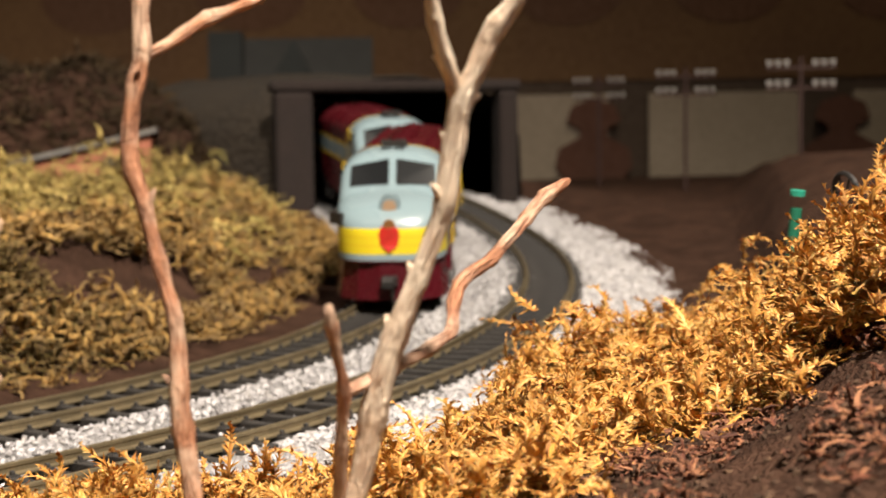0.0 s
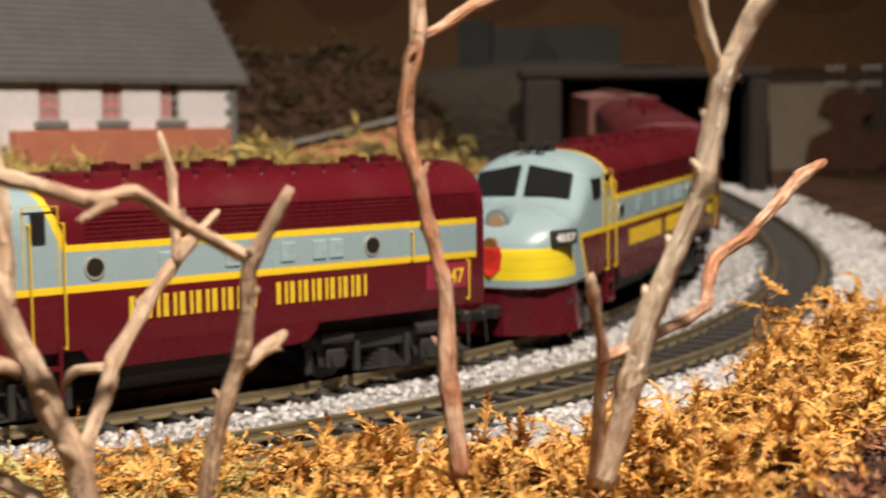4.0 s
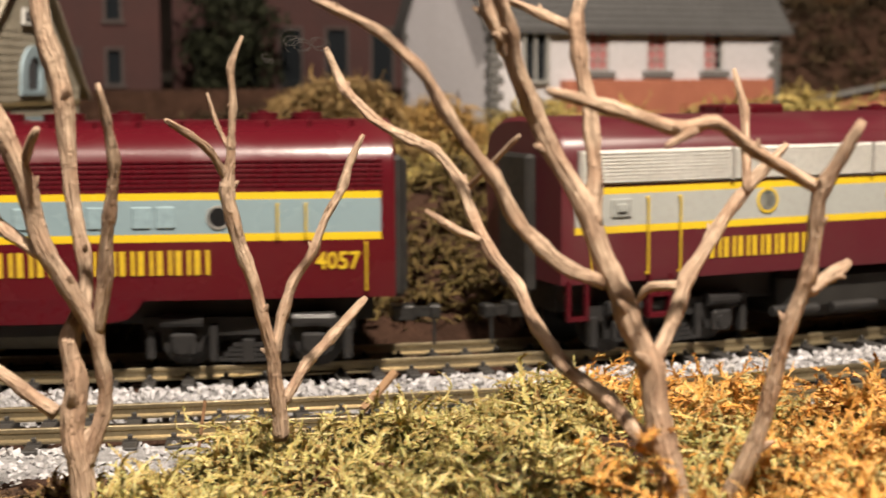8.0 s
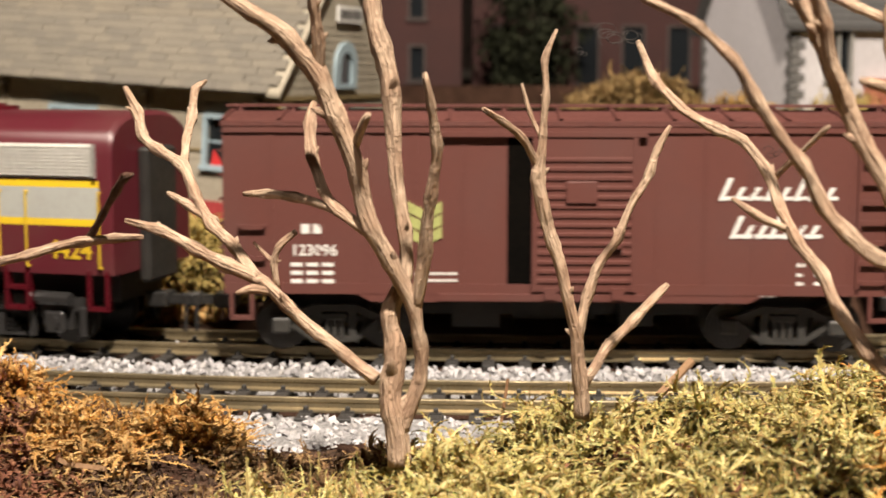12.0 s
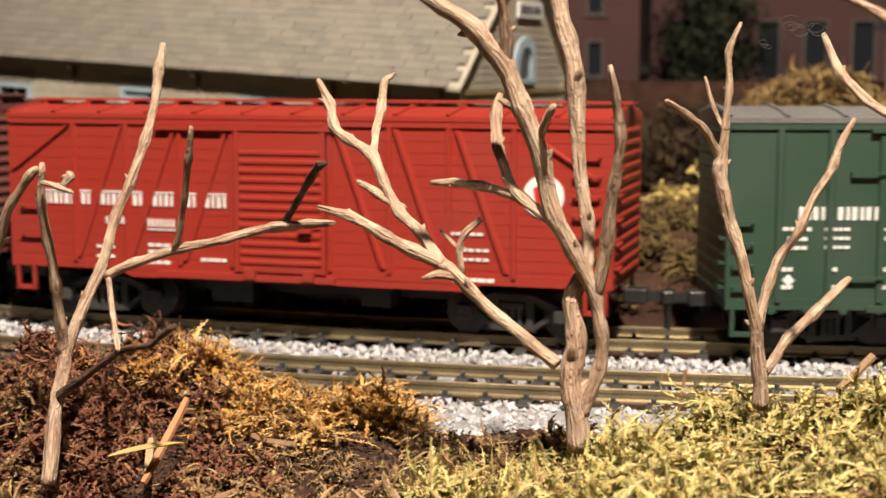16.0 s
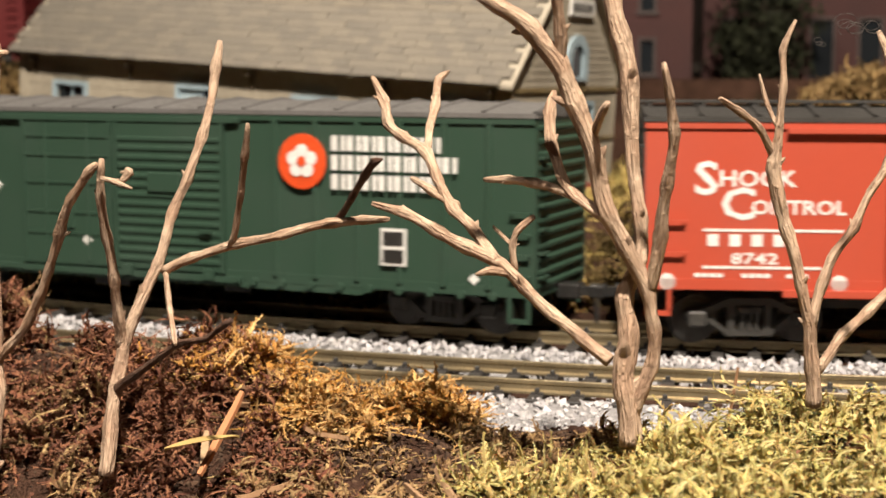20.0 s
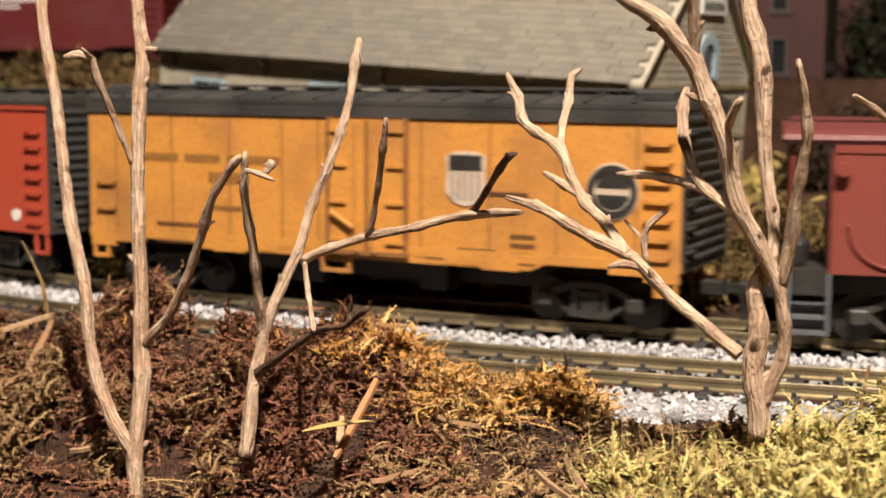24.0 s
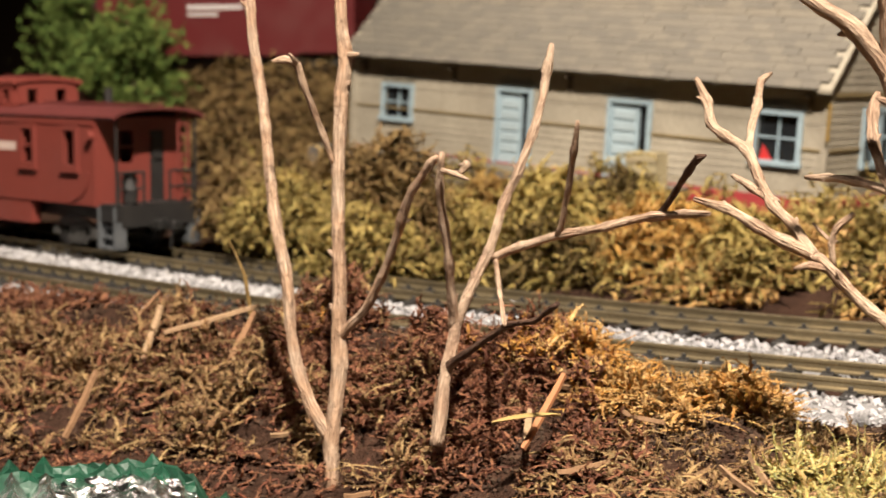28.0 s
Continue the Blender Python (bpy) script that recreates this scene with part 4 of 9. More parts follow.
# ---- the freight cars ----
def mineral_red_boxcar():
    L = 137
    red = livery("mineral_red_paint", (0.112, 0.038, 0.031), [], 0.5, (0.06, 0.026, 0.022), 0.25)
    car = boxcar("boxcar", L, "brown-red boxcar with a partly open ribbed door", red, surface("mineral_red_roof", (0.12, 0.040, 0.033), (0.07, 0.02, 0.016), 0.6, patch=60), red, "seams", z0=12.6, z1=47.2, door=(56, 86), rungs="ladder")
    h = L / 2
    # black plate on the uncut side, painted as the shade of an opening
    part("door_opening", boxes((h - 63.2, h - 57.8, 16.2, 17.1, 13.5, 44.6)), surface("opening_shade_black", (0.006, 0.005, 0.004), (0.003, 0.003, 0.003), 1.0, patch=80, spec=0.0), car)
    ribbed_door(car, 62.8, 84, L, red, z0=13.4, z1=44.7)
    bars(car, WHITE_PAINT, 17.05, (h - 15.8, 25.0, 1.9, 2.4, 2, 0.7), (h - 13.6, 18.2, 0.8, 3.2, 3, 0.75), (h - 13.6, 16.5, 0.8, 3.2, 3, 0.75), (h - 13.6, 14.8, 0.8, 3.2, 3, 0.75), (h - 39, 16.6, 0.5, 1.1, 8, 0.8), (h - 39, 15.2, 0.5, 1.1, 8, 0.8), (h - 39, 13.8, 0.5, 1.1, 8, 0.8),
         (h - 118, 21.0, 0.7, 1.0, 1, 0.8), (h - 116.5, 18.6, 0.7, 3.2, 2, 0.55), (h - 116.5, 16.6, 0.7, 3.6, 2, 0.35), (h - 116.5, 14.8, 0.7, 3.6, 2, 0.4), (h - 116.5, 13.0, 0.7, 3.6, 2, 0.5), (h - 109, 12.4, 0.6, 1.2, 3, 0.8))
    words("123096", 3.2, WHITE_PAINT, car, h - 18.4, 17.05, 20.5, "number")
    # sheaf emblem in plain leaf shapes
    leaf = surface("pale_green_paint", (0.42, 0.44, 0.16), None, 0.5, patch=200)
    for k in (-1, 1):
        for i in range(3):
            z = 22.6 + i * 2.6
            flat_shape(car, [(h - 41, z), (h - 41 + k * 3.5, z + 1.7), (h - 41 + k * 3.5, z + 3.9), (h - 41, z + 2.1)], 17.05, leaf, "sheaf_emblem")
    # two flowing words drawn as slanted strokes
    for row, (x0, z, n) in enumerate(((h - 100.4, 32.0, 8), (h - 102.8, 24.3, 7))):
        bm = bmesh.new()
        for i in range(n):
            x = x0 - i * (3.0 if row == 0 else 2.6)
            tall = 4.6 if i == 0 or (row == 1 and i == 3) or (row == 0 and i == 5) else 2.7
            slab(bm, [(x, z), (x - 0.9, z), (x - 2.0 - tall * 0.22, z + tall), (x - 0.9 - tall * 0.22, z + tall)], 16.95, 17.2)
            slab(bm, [(x - 0.3, z), (x - 3.0, z + 0.2), (x - 3.0, z + 0.9), (x - 0.3, z + 0.8)], 16.95, 17.18)
        part("lettering", bm, WHITE_PAINT, car)
    return car


def truss_boxcar():
    L = 140
    red = livery("bright_red_paint", (0.275, 0.026, 0.016), [], 0.42, (0.15, 0.02, 0.014), 0.25)
    car = boxcar("boxcar", L, "bright red boxcar with diagonal side braces", red, red, red, "truss", z0=12.0, z1=46.4, door=(59, 82))
    h = L / 2
    ribbed_door(car, 56.6, 77.8, L, red, z0=12.8, z1=43.6, pitch=2.0, plate=False)
    for u, n in ((8.6, 3), (18.4, 1), (23.4, 2), (31.4, 1), (36.4, 2), (44.6, 1), (49.2, 2)):
        letter_blocks(car, WHITE_PAINT, 17.2, h - u, 26.6, 2.5, 2.1, 2.75, n, 0.34)
        part("rule", boxes((h - u - 2.75 * n + 0.4, h - u + 0.3, 17.1, 17.32, 29.4, 29.75)), WHITE_PAINT, car)
    bars(car, WHITE_PAINT, 17.2, (h - 24.5, 22.4, 1.6, 1.0, 5, 0.5), (h - 35, 22.0, 1.7, 1.0, 7, 0.5), (h - 35, 21.2, 0.3, 7.0, 1, 1.0),
         (h - 35, 17.5, 0.7, 1.9, 3, 0.8), (h - 35, 16.0, 0.7, 1.9, 3, 0.8), (h - 35, 13.6, 0.7, 1.9, 3, 0.8), (h - 22, 16.8, 0.6, 1.6, 3, 0.8), (h - 22, 14.6, 0.6, 1.6, 3, 0.8), (h - 48, 14.6, 0.7, 1.6, 4, 0.8), (h - 105, 22.4, 0.6, 1.6, 5, 0.8), (h - 108, 19, 0.6, 1.6, 4, 0.7), (h - 108, 17, 0.6, 1.6, 4, 0.7), (h - 106, 12.6, 0.8, 1.9, 5, 0.85))
    flat_shape(car, ellipse(h - 125.6, 31.0, 4.3, 4.4, 26), 17.15, WHITE_PAINT, "round_emblem")
    flat_shape(car, [(h - 125.6 + dx, 31.0 + dz) for dx, dz in ((-2.2, 1.6), (0, 2.6), (2.2, 1.6), (1.7, -1.2), (0, -2.8), (-1.7, -1.2))], 17.25, RED_PAINT, "emblem_shield", 0.15)
    return car


def green_boxcar():
    L = 184
    green = livery("dark_green_paint", (0.026, 0.056, 0.037), [], 0.42, (0.036, 0.054, 0.043), 0.25)
    grey = surface("grey_roof", (0.16, 0.155, 0.15), (0.11, 0.105, 0.10), 0.6, 0.2, patch=40)
    car = boxcar("boxcar", L, "long dark green boxcar with grey roof and red flower emblem", green, grey, green, "ribs", z0=9.0, z1=46.8, boards=False, rib_pitch=9.8, door=(52, 112), rungs="low")
    h = L / 2
    ribbed_door(car, 80.4, 110, L, green, z0=10.4, z1=44.4, pitch=2.15)
    d = part("plug_door", boxes((h - 79, h - 55, 17, 17.9, 10.4, 44.4)), green, car)
    for a in (h - 80, h - 55):
        part("door_stile", boxes((a, a + 1, 17, 18.4, 10.4, 44.4)), green, d)
    for x in (h - 73, h - 61):
        part("locking_rod", rod(bmesh.new(), (x, 18.1, 11.5), (x, 18.1, 43.5), 0.3), green, d)
    for z in (17.5, 22.5, 29.5, 36, 40.5):
        part("locking_bar", boxes((h - 78.6, h - 55.4, 17.8, 18.15, z, z + 0.55)), green, d)
    part("door_handle", boxes((h - 69, h - 65.5, 17.9, 18.3, 19.0, 25.0), bevel=0.15), green, d)
    for z in (15.5, 36.5):
        grab_iron(car, h - 24.2, h - 31.2, z, 17.0, green)
    bm = bmesh.new()
    for i in range(24):
        x = -h + 9 + i * (L - 18) / 23
        rod(bm, (x, 17.0, 9.0), (x, 18.0, 9.0), 0.9, 8)
    part("sill_rivets", bm, green, car)
    for a, b in ((8.6, 9.8), (44.6, 45.6)):
        part("door_track", boxes((h - 114, h - 28, 17, 18.1, a, b)), green, car)
    letter_blocks(car, WHITE_PAINT, 17.1, h - 14.2, 27.2, 2.6, 2.3, 2.8, 2, 0.34)
    letter_blocks(car, WHITE_PAINT, 17.1, h - 22.0, 27.2, 2.6, 2.3, 2.8, 3, 0.34)
    words("437", 3.6, WHITE_PAINT, car, h - 35.8, 17.1, 27.2, "number", 1.1)
    bars(car, WHITE_PAINT, 17.1, (h - 9.5, 25.0, 0.7, 1.5, 5, 0.8), (h - 12, 23.0, 0.7, 1.4, 3, 0.8), (h - 12, 21.2, 0.7, 1.4, 3, 0.8), (h - 19.5, 25.0, 0.6, 1.3, 4, 0.8), (h - 19.5, 23.2, 0.6, 1.3, 4, 0.8), (h - 19.5, 21.4, 0.6, 1.3, 4, 0.8), (h - 31, 25.0, 0.6, 1.3, 2, 0.8), (h - 31, 23.2, 0.6, 1.3, 2, 0.8),
         (h - 11, 16.8, 0.8, 1.2, 2, 0.8), (h - 11, 13.2, 0.8, 1.2, 2, 0.8), (h - 20, 16.8, 0.8, 1.2, 2, 0.8), (h - 20, 13.2, 0.8, 1.2, 3, 0.8), (h - 31, 16.8, 0.8, 1.2, 2, 0.8), (h - 31, 13.2, 0.8, 1.2, 2, 0.8), (h - 82, 29.0, 0.8, 1.6, 6, 0.85), (h - 83, 25.6, 0.7, 1.6, 5, 0.85), (h - 80, 14.0, 0.8, 1.6, 5, 0.85), (h - 88, 14.0, 0.7, 1.6, 5, 0.85))
    for x, z, r in ((h - 12.4, 15.0, 1.2), (h - 72.5, 16.4, 1.3), (h - 170.5, 12.4, 1.2)):
        flat_shape(car, [(x - r, z), (x, z + r), (x + r, z), (x, z - r)], 17.9 if 54 < h - x < 80 else 17.1, WHITE_PAINT, "white_mark")
    # flower emblem and three lines of bars
    orange = surface("orange_red_paint", (0.72, 0.085, 0.02), None, 0.4, patch=120)
    em = flat_shape(car, ellipse(h - 130, 36.4, 5.9, 6.1, 30), 17.75, orange, "round_emblem")
    for i in range(5):
        a = math.pi / 2 + i * 2 * math.pi / 5
        flat_shape(em, ellipse(h - 130 + 2.2 * math.cos(a), 36.4 + 2.2 * math.sin(a), 1.6, 1.6, 12), 17.95, WHITE_PAINT, "petal")
    flat_shape(em, ellipse(h - 130, 36.4, 1.1, 1.2, 10), 18.1, orange, "flower_eye")
    for z, n in ((38.9, 7), (34.7, 8), (30.5, 7)):
        letter_blocks(car, WHITE_PAINT, 17.75, h - 137.2, z, 3.3, 3.3, 3.75, n, 0.36)
    part("data_panel", boxes((h - 155, h - 149, 17.4, 17.8, 14.4, 22.4)), WHITE_PAINT, car)
    part("data_field", boxes((h - 154.4, h - 149.6, 17.6, 17.95, 15.0, 17.9), (h - 154.4, h - 149.6, 17.6, 17.95, 18.8, 21.8)), BLACK, car)
    ring_shape(car, h - 46, 28.4, 1.0, 1.3, 17.1, WHITE_PAINT, "white_mark", 4)
    return car


def cushion_boxcar():
    L = 182
    red = livery("orange_red_car_paint", (0.40, 0.062, 0.032), [], 0.45, (0.28, 0.05, 0.03), 0.2)
    black = surface("black_roof", (0.028, 0.027, 0.026), (0.07, 0.066, 0.06), 0.5, 0.1, patch=50)
    car = boxcar("boxcar", L, "orange-red boxcar with a black roof and a white cross emblem", red, black, black, "none", z0=12.0, z1=46.4)
    h = L / 2
    ribbed_door(car, 48.5, 71, L, red, z0=12.8, z1=43.8, pitch=1.7)
    ribbed_door(car, 71.2, 93, L, red, z0=12.8, z1=43.8, pitch=1.7, tracks=False)
    part("door_post", boxes((h - 95, h - 93, 17, 18, 12.4, 44)), red, car)
    # two big initials and bars beside them
    bars(car, WHITE_PAINT, 17.05, (h - 12, 24.0, 0.5, 28, 1, 1.0), (h - 12, 16.4, 0.5, 24, 1, 1.0), (h - 13, 21.0, 2.4, 4.4, 4, 0.5), (h - 10.5, 14.6, 0.8, 1.5, 4, 0.8), (h - 10.5, 12.4, 0.8, 1.5, 4, 0.8), (h - 20, 14.6, 0.8, 1.5, 4, 0.8), (h - 20, 12.4, 0.8, 1.5, 4, 0.8), (h - 29, 14.6, 0.8, 1.5, 3, 0.8), (h - 29, 12.4, 0.8, 1.5, 3, 0.8),
         (h - 138, 19.6, 0.8, 1.5, 1, 0.8), (h - 142, 18.0, 0.8, 1.7, 4, 0.75), (h - 142, 16.2, 0.8, 1.7, 4, 0.75), (h - 142, 14.4, 0.8, 1.7, 4, 0.75), (h - 134, 13.4, 0.7, 1.6, 3, 0.8), (h - 154, 13.0, 0.7, 1.6, 3, 0.8))
    words("8742", 3.2, WHITE_PAINT, car, h - 22.5, 17.05, 17.4, "number", 1.5)
    for text, size, x, z in (("S", 9.4, 12.5, 31.6), ("HOCK", 4.6, 22.6, 33.2), ("C", 9.0, 19.0, 26.6), ("ONTROL", 4.0, 31.0, 27.6)):
        words(text, size, WHITE_PAINT, car, h - x, 17.05, z, "slogan", 1.15)
    for x, z in ((h - 5.0, 13.6), (h - 39.5, 13.6), (h - 103, 18.5), (h - 169, 16.5)):
        flat_shape(car, ellipse(x, z, 1.7, 1.7, 16), 17.05, WHITE_PAINT, "white_dot")
    white = surface("worn_white_paint", (0.72, 0.68, 0.66), (0.6, 0.45, 0.4), 0.5, patch=90, amount=0.5)
    em = ring_shape(car, h - 125.5, 29.0, 11.3, 13.0, 17.05, white, "cross_emblem", 40)
    part("cross_arm", boxes((h - 128.9, h - 122.1, 16.9, 17.25, 16.6, 41.4)), white, em)
    part("cross_arm", boxes((h - 137.3, h - 113.7, 16.9, 17.24, 26.2, 31.6)), white, em)
    return car


def yellow_reefer():
    L = 156
    orange = livery("weathered_orange_paint", (0.53, 0.235, 0.045), [], 0.55, (0.20, 0.085, 0.03), 0.7)
    black = surface("sooty_roof", (0.022, 0.022, 0.023), (0.09, 0.085, 0.08), 0.5, 0.1, patch=45)
    dark = surface("dark_lettering", (0.10, 0.045, 0.015), None, 0.6, patch=100)
    car = boxcar("refrigerator_car", L, "weathered orange refrigerator car with a black roof", orange, black, black, "none", z0=13.6, z1=48.0, hatch=True)
    h = L / 2
    part("black_eave", boxes((-h, h, 16.8, 17.5, 44.8, 48.2)), black, car)
    d = part("door", boxes((h - 91, h - 71.5, 17, 18.0, 13.8, 44.4)), orange, car)
    part("door_split", boxes((h - 81.5, h - 80.9, 17.8, 18.2, 14, 44.2)), dark, d)
    for x in (h - 91, h - 76):
        for z in (16, 25, 33.5, 41.5):
            part("door_hinge", boxes((x, x + 4.5, 17.9, 18.6, z, z + 1.0)), orange, d)
    part("door_step", boxes((h - 76.5, h - 75.6, 16.2, 17.4, 8.6, 13.8), (h - 69.4, h - 68.5, 16.2, 17.4, 8.6, 13.8), (h - 75.6, h - 69.4, 16.2, 17.4, 8.6, 9.5), (h - 75.6, h - 69.4, 16.2, 17.4, 11.2, 11.9), (h - 92, h - 66, 16.4, 17.4, 12.8, 13.8)), orange, car)
    bm = bmesh.new()
    for x in (h - 83.5, h - 79):
        rod(bm, (x, 18.8, 14), (x, 18.8, 44), 0.5)
    rod(bm, (h - 72, 18.9, 23), (h - 78, 18.9, 19.5), 0.5)
    part("door_bar", bm, orange, d)
    rust = surface("rust_brown_streaks", (0.20, 0.085, 0.025), (0.30, 0.13, 0.035), 0.7, patch=200)
    for x in (h - 91.6, h - 71.4):
        part("door_frame", boxes((x, x + 0.9, 17, 18.3, 13.6, 44.8)), rust, car)
    part("door_sill", boxes((h - 92, h - 70, 16.9, 18.6, 13.2, 14.2)), rust, car)
    # side sill with notches over the trucks and at the corners
    for a, b, z in ((0.5, 8, 11.2), (8, 17, 12.4), (38, 47, 11.6), (47, 56, 12.4), (101, 110, 12.4), (110, 119, 11.6), (140, 148, 12.4), (148, 155.5, 11.2)):
        part("sill_tab", boxes((h - b, h - a, 16.2, 17.3, z, 13.9)), orange, car)
    for i, x in enumerate((9, 26, 43, 58, 68, 95, 112, 128, 146)):
        part("rivet_seam", boxes((h - x, h - x + 0.35, 16.95, 17.2, 14, 44.8)), rust, car)
    for i in range(60):
        x = -h + 1.5 + i * (L - 3) / 60
        if not 70.5 < h - x < 92:
            part("board_bead", boxes((x, x + 0.22, 16.9, 17.12, 14, 44.8)), orange, car)
    bars(car, dark, 17.1, (h - 13, 33.2, 1.9, 1.15, 13, 0.5), (h - 30, 33.2, 1.9, 1.15, 9, 0.5), (h - 42.5, 33.2, 1.9, 1.15, 13, 0.5), (h - 37, 28.2, 2.6, 1.5, 8, 0.5), (h - 37, 21.6, 1.2, 1.1, 10, 0.5), (h - 21, 17.2, 0.9, 1.6, 10, 0.8), (h - 21, 15.0, 0.9, 1.6, 9, 0.8), (h - 21, 12.9, 0.9, 1.6, 8, 0.8),
         (h - 96, 13.2, 0.8, 1.6, 6, 0.8), (h - 104, 15.4, 0.8, 1.6, 6, 0.8), (h - 117, 19.0, 0.9, 1.5, 4, 0.8), (h - 117, 17.0, 0.9, 1.5, 4, 0.8), (h - 117, 15.0, 0.9, 1.5, 4, 0.8), (h - 117, 13.0, 0.9, 1.5, 4, 0.8), (h - 107, 28.2, 0.9, 14, 1, 1.0))
    FADED = surface("faded_emblem_white", (0.60, 0.50, 0.42), (0.45, 0.33, 0.22), 0.5, patch=200)
    # shield and round emblems in plain shapes
    x = h - 106
    s = flat_shape(car, [(x - 5, 36.6), (x - 2.5, 37.8), (x + 2.5, 37.8), (x + 5, 36.6), (x + 4.6, 33.5), (x + 5, 28.5), (x + 2.5, 26.2), (x, 25.6), (x - 2.5, 26.2), (x - 5, 28.5), (x - 4.6, 33.5)], 17.1, FADED, "shield_emblem")
    part("shield_band", boxes((x - 4.0, x + 4.0, 17.2, 17.45, 33.6, 37.0)), GUNMETAL, s)
    bars(s, surface("faded_grey_paint", (0.30, 0.24, 0.22), None, 0.5), 17.3, (x + 3.6, 26.8, 6.4, 1.6, 5, 0.45), name="shield_stripe")
    x = h - 140.5
    r = flat_shape(car, ellipse(x, 30.2, 6.0, 6.2, 28), 17.1, FADED, "round_emblem")
    ring_shape(r, x, 30.2, 4.2, 5.7, 17.3, GUNMETAL, "emblem_ring", 28)
    part("emblem_half", slab(bmesh.new(), [(x + 3.7 * math.cos(a), 30.9 + 3.2 * math.sin(a)) for a in np.linspace(0, math.pi, 10)], 17.1, 17.4), GUNMETAL, r)
    part("emblem_half", slab(bmesh.new(), [(x + 3.7 * math.cos(a), 29.5 - 3.2 * math.sin(a)) for a in np.linspace(0, math.pi, 10)], 17.1, 17.4), GUNMETAL, r)
    return car


def caboose():
    L = 108.0
    h = L / 2
    red = livery("caboose_red_paint", (0.185, 0.038, 0.028), [], 0.5, (0.1, 0.025, 0.02), 0.25)
    roofm = surface("caboose_roof", (0.135, 0.030, 0.028), (0.09, 0.02, 0.018), 0.55, patch=60)
    STEP_GREY = surface("worn_grey_steps", (0.105, 0.115, 0.125), (0.19, 0.20, 0.21), 0.5, 0.3, patch=160)
    car = place("caboose", pose(0, 0, 0), "red-brown caboose with a cupola and end platforms", "railway car", "the train")
    z0, z1, w = 11.0, 38.0, 16.5
    # side windows go through the shell: wall pieces round them
    wins = ((24.2, 29.8), (69.4, 75.2), (92.4, 98.2))
    zb, zt = 23.3, 34.0
    for y in (-1, 1):
        bm = bmesh.new()
        box(bm, -h, h, y * w - 0.6, y * w + 0.6, z0, zb)
        box(bm, -h, h, y * w - 0.6, y * w + 0.6, zt, z1)
        u = 0.0
        for a, b in (*wins, (L, L)):
            box(bm, h - a, h - u, y * w - 0.6, y * w + 0.6, zb, zt)
            u = b
        bmesh.ops.remove_doubles(bm, verts=bm.verts, dist=0.01)
        wall = part("side_wall", bm, red, car)
        for a, b in wins:
            x0, x1, yy = h - b, h - a, y * (w + 0.6)
            o = part("window_frame", boxes((x0 - 1.7, x0, yy - 0.5, yy + 0.8, zb - 1.7, zt + 1.5), (x1, x1 + 1.7, yy - 0.5, yy + 0.8, zb - 1.7, zt + 1.5), (x0, x1, yy - 0.5, yy + 0.8, zt, zt + 1.5), (x0, x1, yy - 0.5, yy + 0.8, zb - 1.7, zb), (x0 - 2.1, x1 + 2.1, yy - 0.5, yy + 1.2, zb - 2.3, zb - 1.7)), red, wall)
            if a == 69.4:
                part("sash_bar", boxes((x0, x1, yy - 0.6, yy + 0.1, (zb + zt) / 2 - 0.4, (zb + zt) / 2 + 0.4)), red, o)
    part("floor", boxes((-h, h, -w + 4.5, w - 4.5, z0 - 1.0, z0 + 0.6)), GUNMETAL, car)
    for d in (-1, 1):
        part("end_platform", boxes((min(d * h, d * (h + 9)), max(d * h, d * (h + 9)), -w + 0.5, w - 0.5, z0 - 0.9, z0 + 0.7)), GUNMETAL, car)
    for d in (-1, 1):
        x = d * h
        bm = boxes((x - 0.6, x + 0.6, -w, -9, z0, z1), (x - 0.6, x + 0.6, -3.5, 3.0, z0, z1), (x - 0.6, x + 0.6, 8, w, z0, z1), (x - 0.6, x + 0.6, -9, 8, 34, z1), (x - 0.6, x + 0.6, 3.0, 8.0, z0, 24), (x - 0.6, x + 0.6, 3.0, 8.0, 28.6, 29.4))
        bmesh.ops.remove_doubles(bm, verts=bm.verts, dist=0.01)
        e = part("end_wall", bm, red, car)
        part("end_door", boxes((x - 0.3, x + 0.3, -9, -3.5, z0, 34), (x, x + d * 0.9, -8.2, -4.3, 25, 32)) if d > 0 else boxes((x - 0.3, x + 0.3, -9, -3.5, z0, 34), (x - 0.9, x, -8.2, -4.3, 25, 32)), GUNMETAL, e)
        # platform railing, brake stand, ladder, steps
        bm = bmesh.new()
        xe = d * (h + 8.4)
        rail = red if d > 0 else GUNMETAL
        for y in (-14.5, -5, 5, 14.5):
            part("rail_post", rod(bmesh.new(), (xe, y, z0), (xe, y, 21.5), 0.45), rail, car)
        for y in (-1, 1):
            part("handrail", rod(bmesh.new(), (xe, y * 14.5, 21.5), (xe, y * 5, 21.5), 0.45), rail, car)
            part("middle_rail", rod(bmesh.new(), (xe, y * 14.5, 16.5), (xe, y * 5, 16.5), 0.4), rail, car)
            part("roof_post", rod(bmesh.new(), (xe, y * 15.2, z0), (xe, y * 15.2, 37.5), 0.45), rail, car)
        bm = bmesh.new()
        rod(bm, (xe - d * 1.0, 9.5, z0), (xe - d * 1.0, 9.5, 24.0), 0.8, 8)
        rod(bm, (xe - d * 1.6, 9.5, 22.5), (xe - d * 1.0, 9.5, 22.5), 3.0, 14)
        loft(bm, [[(xe - d * 1.2 + k * math.cos(q), 9.5 + k * math.sin(q), z) for q in np.linspace(0, 2 * math.pi, 10, endpoint=False)] for k, z in ((0.8, 13), (2.4, 16), (2.6, 20), (1.0, 23))])
        part("brake_stand", bm, GUNMETAL, car)
        bm = bmesh.new()
